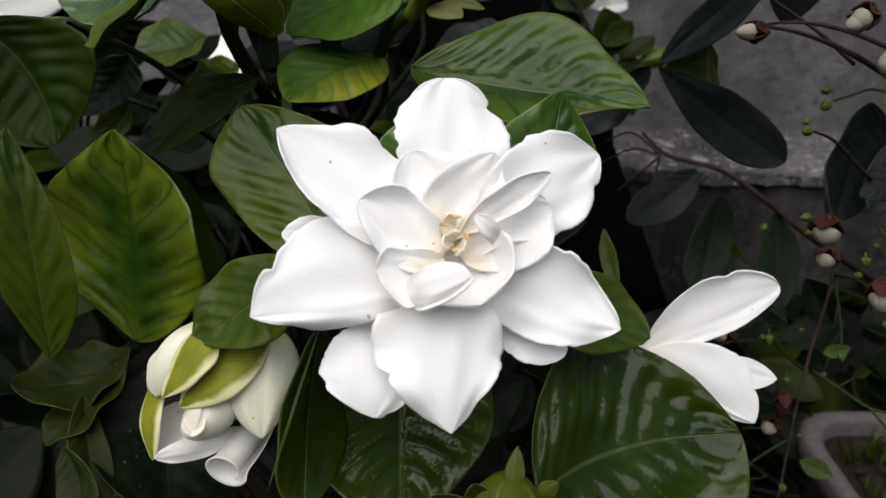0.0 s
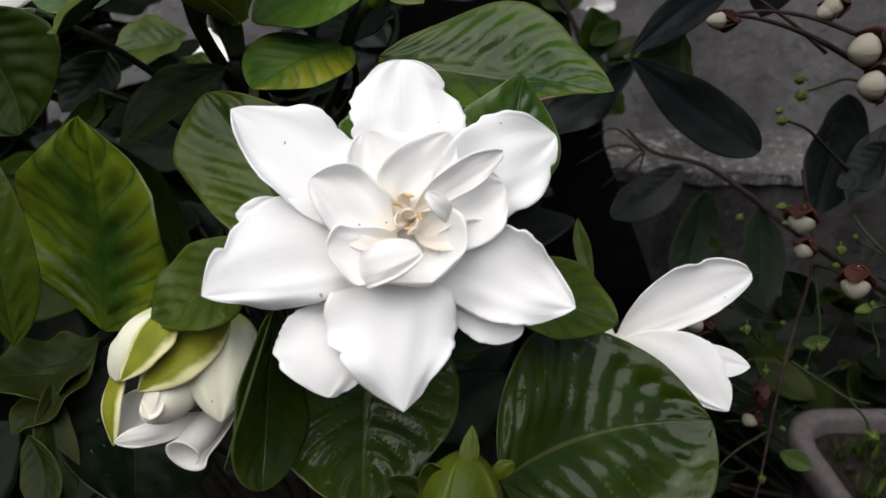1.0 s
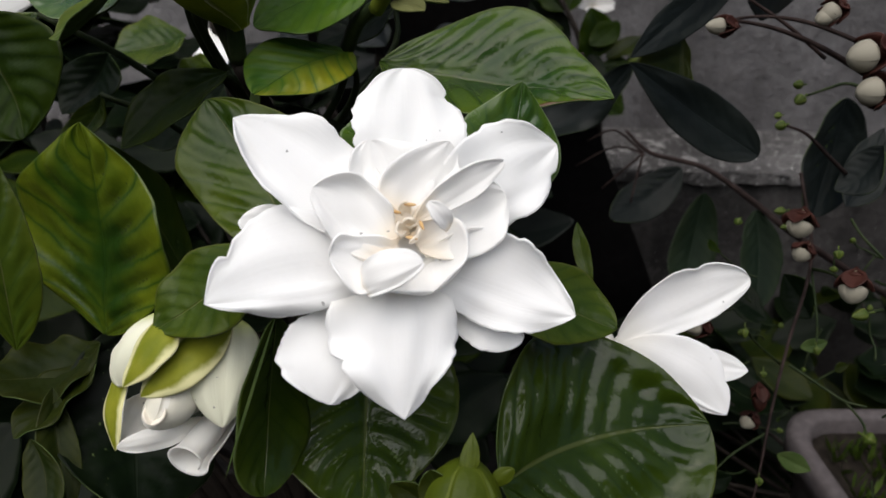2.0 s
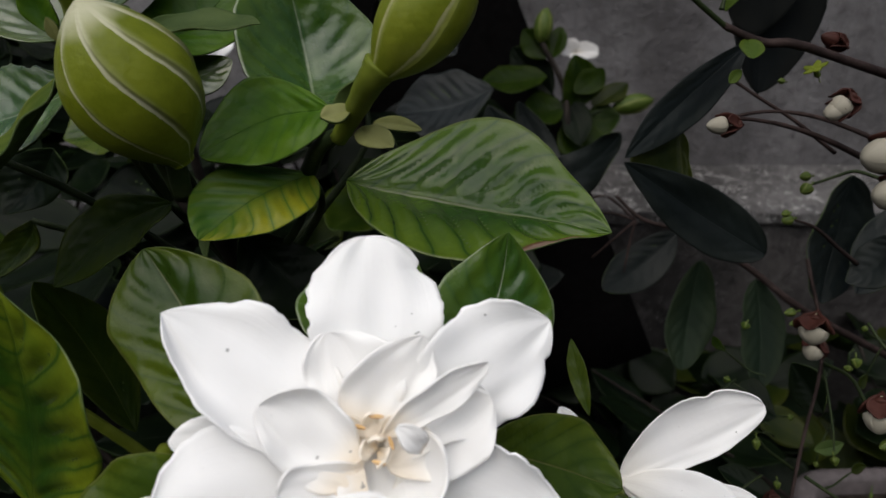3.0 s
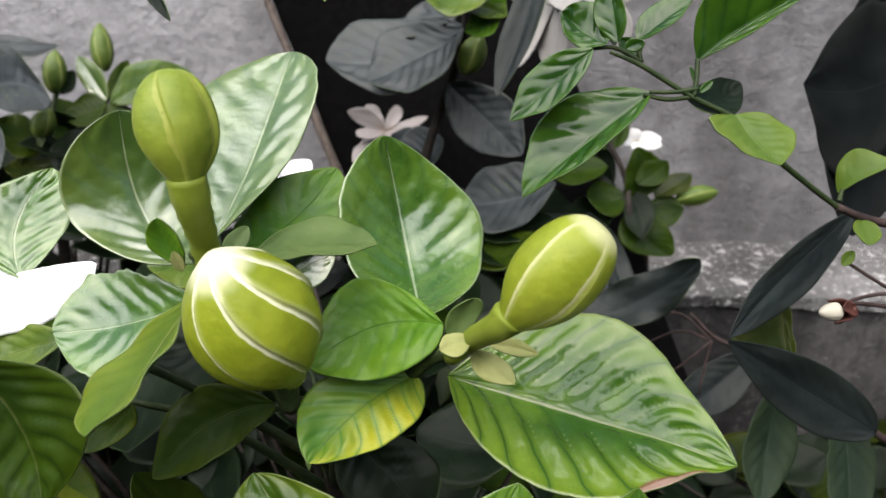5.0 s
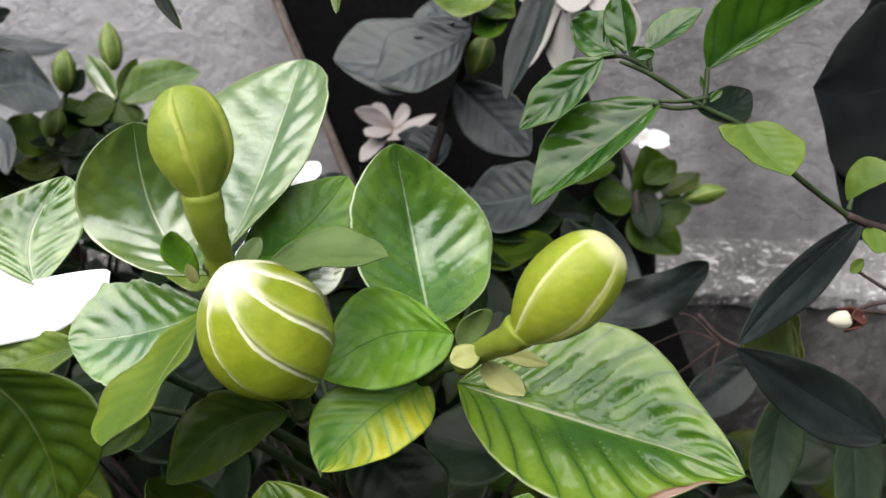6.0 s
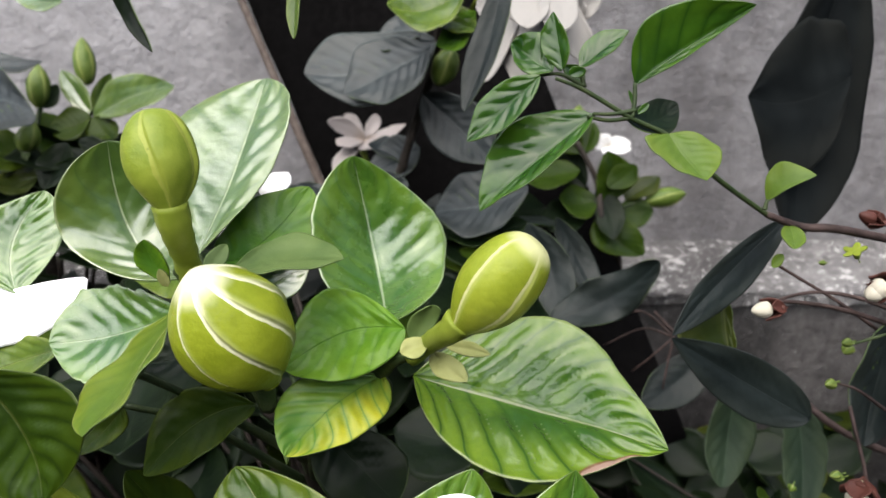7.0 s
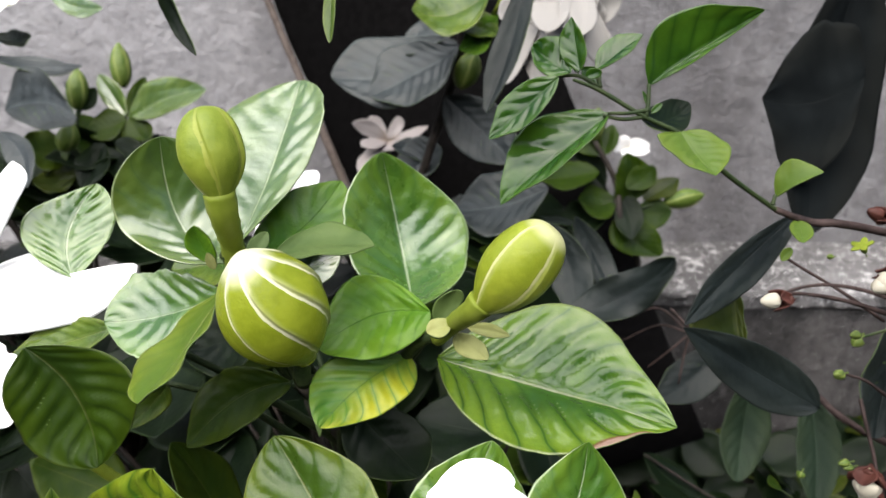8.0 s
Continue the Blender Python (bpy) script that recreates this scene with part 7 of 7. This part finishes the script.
petal(far_bloom, (0.1830, 0.6512, 0.7286), (0.1959, 0.6338, 0.7263), (0.2015, 0.6361, 0.7314), (0.1817, 0.6342, 0.7273), 'bloom', full=0.9, nu=12, nv=5)
petal(far_bloom, (0.1830, 0.6512, 0.7286), (0.1817, 0.6326, 0.7237), (0.1891, 0.6342, 0.7273), (0.1732, 0.6342, 0.7273), 'bloom', full=0.9, nu=12, nv=5)
far_left = thing("budding_gardenia", (-0.40, 0.62, 0.0), "gardenia bush with upright green buds before the wall", "shrub")
stem(far_left, [(-0.4000, 0.6200, 0.0000), (-0.4000, 0.6200, 0.4500), (-0.3800, 0.6200, 0.6800), (-0.3643, 0.6076, 0.7166), (-0.3529, 0.6505, 0.7394), (-0.3379, 0.6721, 0.7636)], [0.007, 0.006, 0.005, 0.0035, 0.003], 'bark', name='branch')
stem(far_left, [(-0.3643, 0.6076, 0.7166), (-0.3757, 0.6353, 0.7544), (-0.3712, 0.6443, 0.7748)], [0.003, 0.0025, 0.002], 'twig', name='branch')
stem(far_left, [(-0.3643, 0.6076, 0.7166), (-0.3747, 0.6067, 0.7392)], [0.003, 0.002], 'twig', name='branch')
leaf(far_left, (-0.3328, 0.6586, 0.7578), (-0.2294, 0.6099, 0.7960), (-0.2976, 0.6544, 0.7978), (-0.2678, 0.6109, 0.7734), 'pale', full=1.1, quilt=0.03)
leaf(far_left, (-0.3357, 0.6598, 0.7604), (-0.3644, 0.6772, 0.7999), (-0.3615, 0.6667, 0.7762), (-0.3414, 0.6714, 0.7867), 'pale', full=1.1, quilt=0.03)
leaf(far_left, (-0.3328, 0.6609, 0.7630), (-0.3156, 0.6760, 0.7972), (-0.3328, 0.6702, 0.7841), (-0.3156, 0.6679, 0.7788), 'shade', full=1.1, quilt=0.03)
leaf(far_left, (-0.3306, 0.6486, 0.7599), (-0.3645, 0.6330, 0.7493), (-0.3369, 0.6198, 0.7442), (-0.3532, 0.6521, 0.7677), 'shade', full=1.1, quilt=0.03)
leaf(far_left, (-0.3278, 0.6486, 0.7599), (-0.2985, 0.6198, 0.7442), (-0.3004, 0.6364, 0.7570), (-0.3311, 0.6319, 0.7468), 'shade', full=1.1, quilt=0.03)
leaf(far_left, (-0.3712, 0.6420, 0.7697), (-0.3868, 0.6533, 0.7952), (-0.3840, 0.6454, 0.7774), (-0.3701, 0.6510, 0.7901), 'dark', full=1.1, quilt=0.03)
leaf(far_left, (-0.3701, 0.6420, 0.7697), (-0.3562, 0.6510, 0.7901), (-0.3701, 0.6488, 0.7850), (-0.3562, 0.6443, 0.7748), 'dark', full=1.1, quilt=0.03)
leaf(far_left, (-0.3693, 0.6067, 0.7392), (-0.4045, 0.5893, 0.7492), (-0.3783, 0.5787, 0.7253), (-0.3963, 0.6143, 0.7565), 'shade', full=1.1, quilt=0.03)
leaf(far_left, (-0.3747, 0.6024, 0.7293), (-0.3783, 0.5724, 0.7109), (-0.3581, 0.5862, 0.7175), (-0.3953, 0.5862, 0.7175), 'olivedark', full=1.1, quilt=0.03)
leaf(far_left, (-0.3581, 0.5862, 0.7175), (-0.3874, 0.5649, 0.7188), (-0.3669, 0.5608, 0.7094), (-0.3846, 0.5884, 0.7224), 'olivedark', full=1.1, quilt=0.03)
leaf(far_left, (-0.3479, 0.6143, 0.7316), (-0.2890, 0.5884, 0.7224), (-0.3259, 0.6165, 0.7366), (-0.3052, 0.5745, 0.7157), 'dark', full=1.1, quilt=0.03)
leaf(far_left, (-0.4061, 0.5818, 0.7819), (-0.3170, 0.5389, 0.7836), (-0.3743, 0.5878, 0.8203), (-0.3388, 0.5252, 0.7773), 'greyleaf', full=1.1, quilt=0.03)
leaf(far_left, (-0.4263, 0.6022, 0.8282), (-0.3354, 0.5981, 0.8189), (-0.3940, 0.6219, 0.8233), (-0.3693, 0.5848, 0.8135), 'greyleaf', full=1.1, quilt=0.03)
leaf(far_left, (-0.3899, 0.5440, 0.7705), (-0.3460, 0.4961, 0.7362), (-0.3480, 0.5186, 0.7626), (-0.3711, 0.5149, 0.7541), 'greyleaf', full=1.1, quilt=0.03)
leaf(far_left, (-0.3369, 0.6089, 0.7442), (-0.3470, 0.5724, 0.7109), (-0.3235, 0.5787, 0.7253), (-0.3581, 0.5926, 0.7321), 'dark', full=1.1, quilt=0.03)
leaf(far_left, (-0.3314, 0.6187, 0.7417), (-0.2883, 0.6045, 0.7343), (-0.3149, 0.6209, 0.7467), (-0.2996, 0.5916, 0.7297), 'dark', full=1.1, quilt=0.03)
leaf(far_left, (-0.3468, 0.5923, 0.8801), (-0.2849, 0.5555, 0.8708), (-0.3264, 0.5825, 0.8826), (-0.3157, 0.5633, 0.8639), 'pale', full=1.1, quilt=0.03)
leaf(far_left, (-0.3588, 0.5244, 0.8500), (-0.3173, 0.5043, 0.8539), (-0.3458, 0.5271, 0.8560), (-0.3277, 0.5009, 0.8463), 'dark', full=1.1, quilt=0.03)
furled(far_left, (-0.3411, 0.6765, 0.7858), (-0.3469, 0.6956, 0.8293), 0.0105, 'smallbud', name='bud', swell=0.45, blunt=0.3)
furled(far_left, (-0.3746, 0.6420, 0.7697), (-0.3746, 0.6589, 0.8080), 0.0105, 'smallbud', name='bud', swell=0.45, blunt=0.3)
furled(far_left, (-0.3713, 0.5959, 0.7394), (-0.3607, 0.6066, 0.7637), 0.01, 'smallbud', name='bud', swell=0.45, blunt=0.3)
corner_flower = stem(far_left, [(-0.4319, 0.5614, 0.8240), (-0.4002, 0.5454, 0.8620), (-0.3812, 0.5315, 0.8800)], [0.002, 0.002, 0.004], 'calyx', name='flower', label='white flower with yellowing petals')
petal(corner_flower, (-0.3812, 0.5350, 0.8879), (-0.3144, 0.5021, 0.8876), (-0.3483, 0.5277, 0.8963), (-0.3201, 0.4857, 0.8754), 'petal', below='greenpetal', full=0.9, nu=16, nv=6)
petal(corner_flower, (-0.3812, 0.5350, 0.8879), (-0.3241, 0.4841, 0.8717), (-0.3181, 0.4889, 0.8827), (-0.3541, 0.5119, 0.8852), 'petal', below='greenpetal', full=0.9, nu=16, nv=6)
petal(corner_flower, (-0.3812, 0.5350, 0.8879), (-0.3401, 0.4825, 0.8680), (-0.3281, 0.4857, 0.8754), (-0.3666, 0.5085, 0.8775), 'petal', below='greenpetal', full=0.9, nu=16, nv=6)
fallen = thing("hidden_gardenia_flower", (-0.10, 0.40, 0.0), "white gardenia flower half hidden among dark leaves", "flower")
stem(fallen, [(-0.1000, 0.4000, 0.0000), (-0.1000, 0.4000, 0.5000), (-0.1258, 0.4007, 0.7677), (-0.1014, 0.3911, 0.7708)], [0.004, 0.0035, 0.003, 0.003], 'bark', name='stem')
petal(fallen, (-0.1014, 0.3897, 0.7675), (-0.0833, 0.3858, 0.7835), (-0.0989, 0.3844, 0.7803), (-0.0850, 0.3816, 0.7740), 'petal', full=0.9, nu=14, nv=6)
petal(fallen, (-0.1293, 0.3990, 0.7424), (-0.1305, 0.3615, 0.7155), (-0.1098, 0.3661, 0.7253), (-0.1376, 0.3774, 0.7234), 'petal', ts=0.3, bs=1.2, nu=18, nv=7)
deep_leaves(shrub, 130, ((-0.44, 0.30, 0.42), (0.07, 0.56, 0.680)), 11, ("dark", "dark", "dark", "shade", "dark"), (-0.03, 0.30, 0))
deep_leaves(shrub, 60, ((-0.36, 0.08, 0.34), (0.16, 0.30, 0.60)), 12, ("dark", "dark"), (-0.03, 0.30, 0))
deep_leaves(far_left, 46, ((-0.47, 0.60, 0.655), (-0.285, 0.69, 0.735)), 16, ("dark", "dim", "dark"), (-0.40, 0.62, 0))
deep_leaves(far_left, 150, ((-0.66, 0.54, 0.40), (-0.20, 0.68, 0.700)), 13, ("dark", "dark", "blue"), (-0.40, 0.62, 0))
deep_leaves(greyleaf, 110, ((-0.22, 0.54, 0.40), (0.12, 0.68, 0.685)), 14, ("dark", "blue", "dark"), (-0.02, 0.62, 0))
# Dark leaves added here to make the foot of the plinth fall dark.
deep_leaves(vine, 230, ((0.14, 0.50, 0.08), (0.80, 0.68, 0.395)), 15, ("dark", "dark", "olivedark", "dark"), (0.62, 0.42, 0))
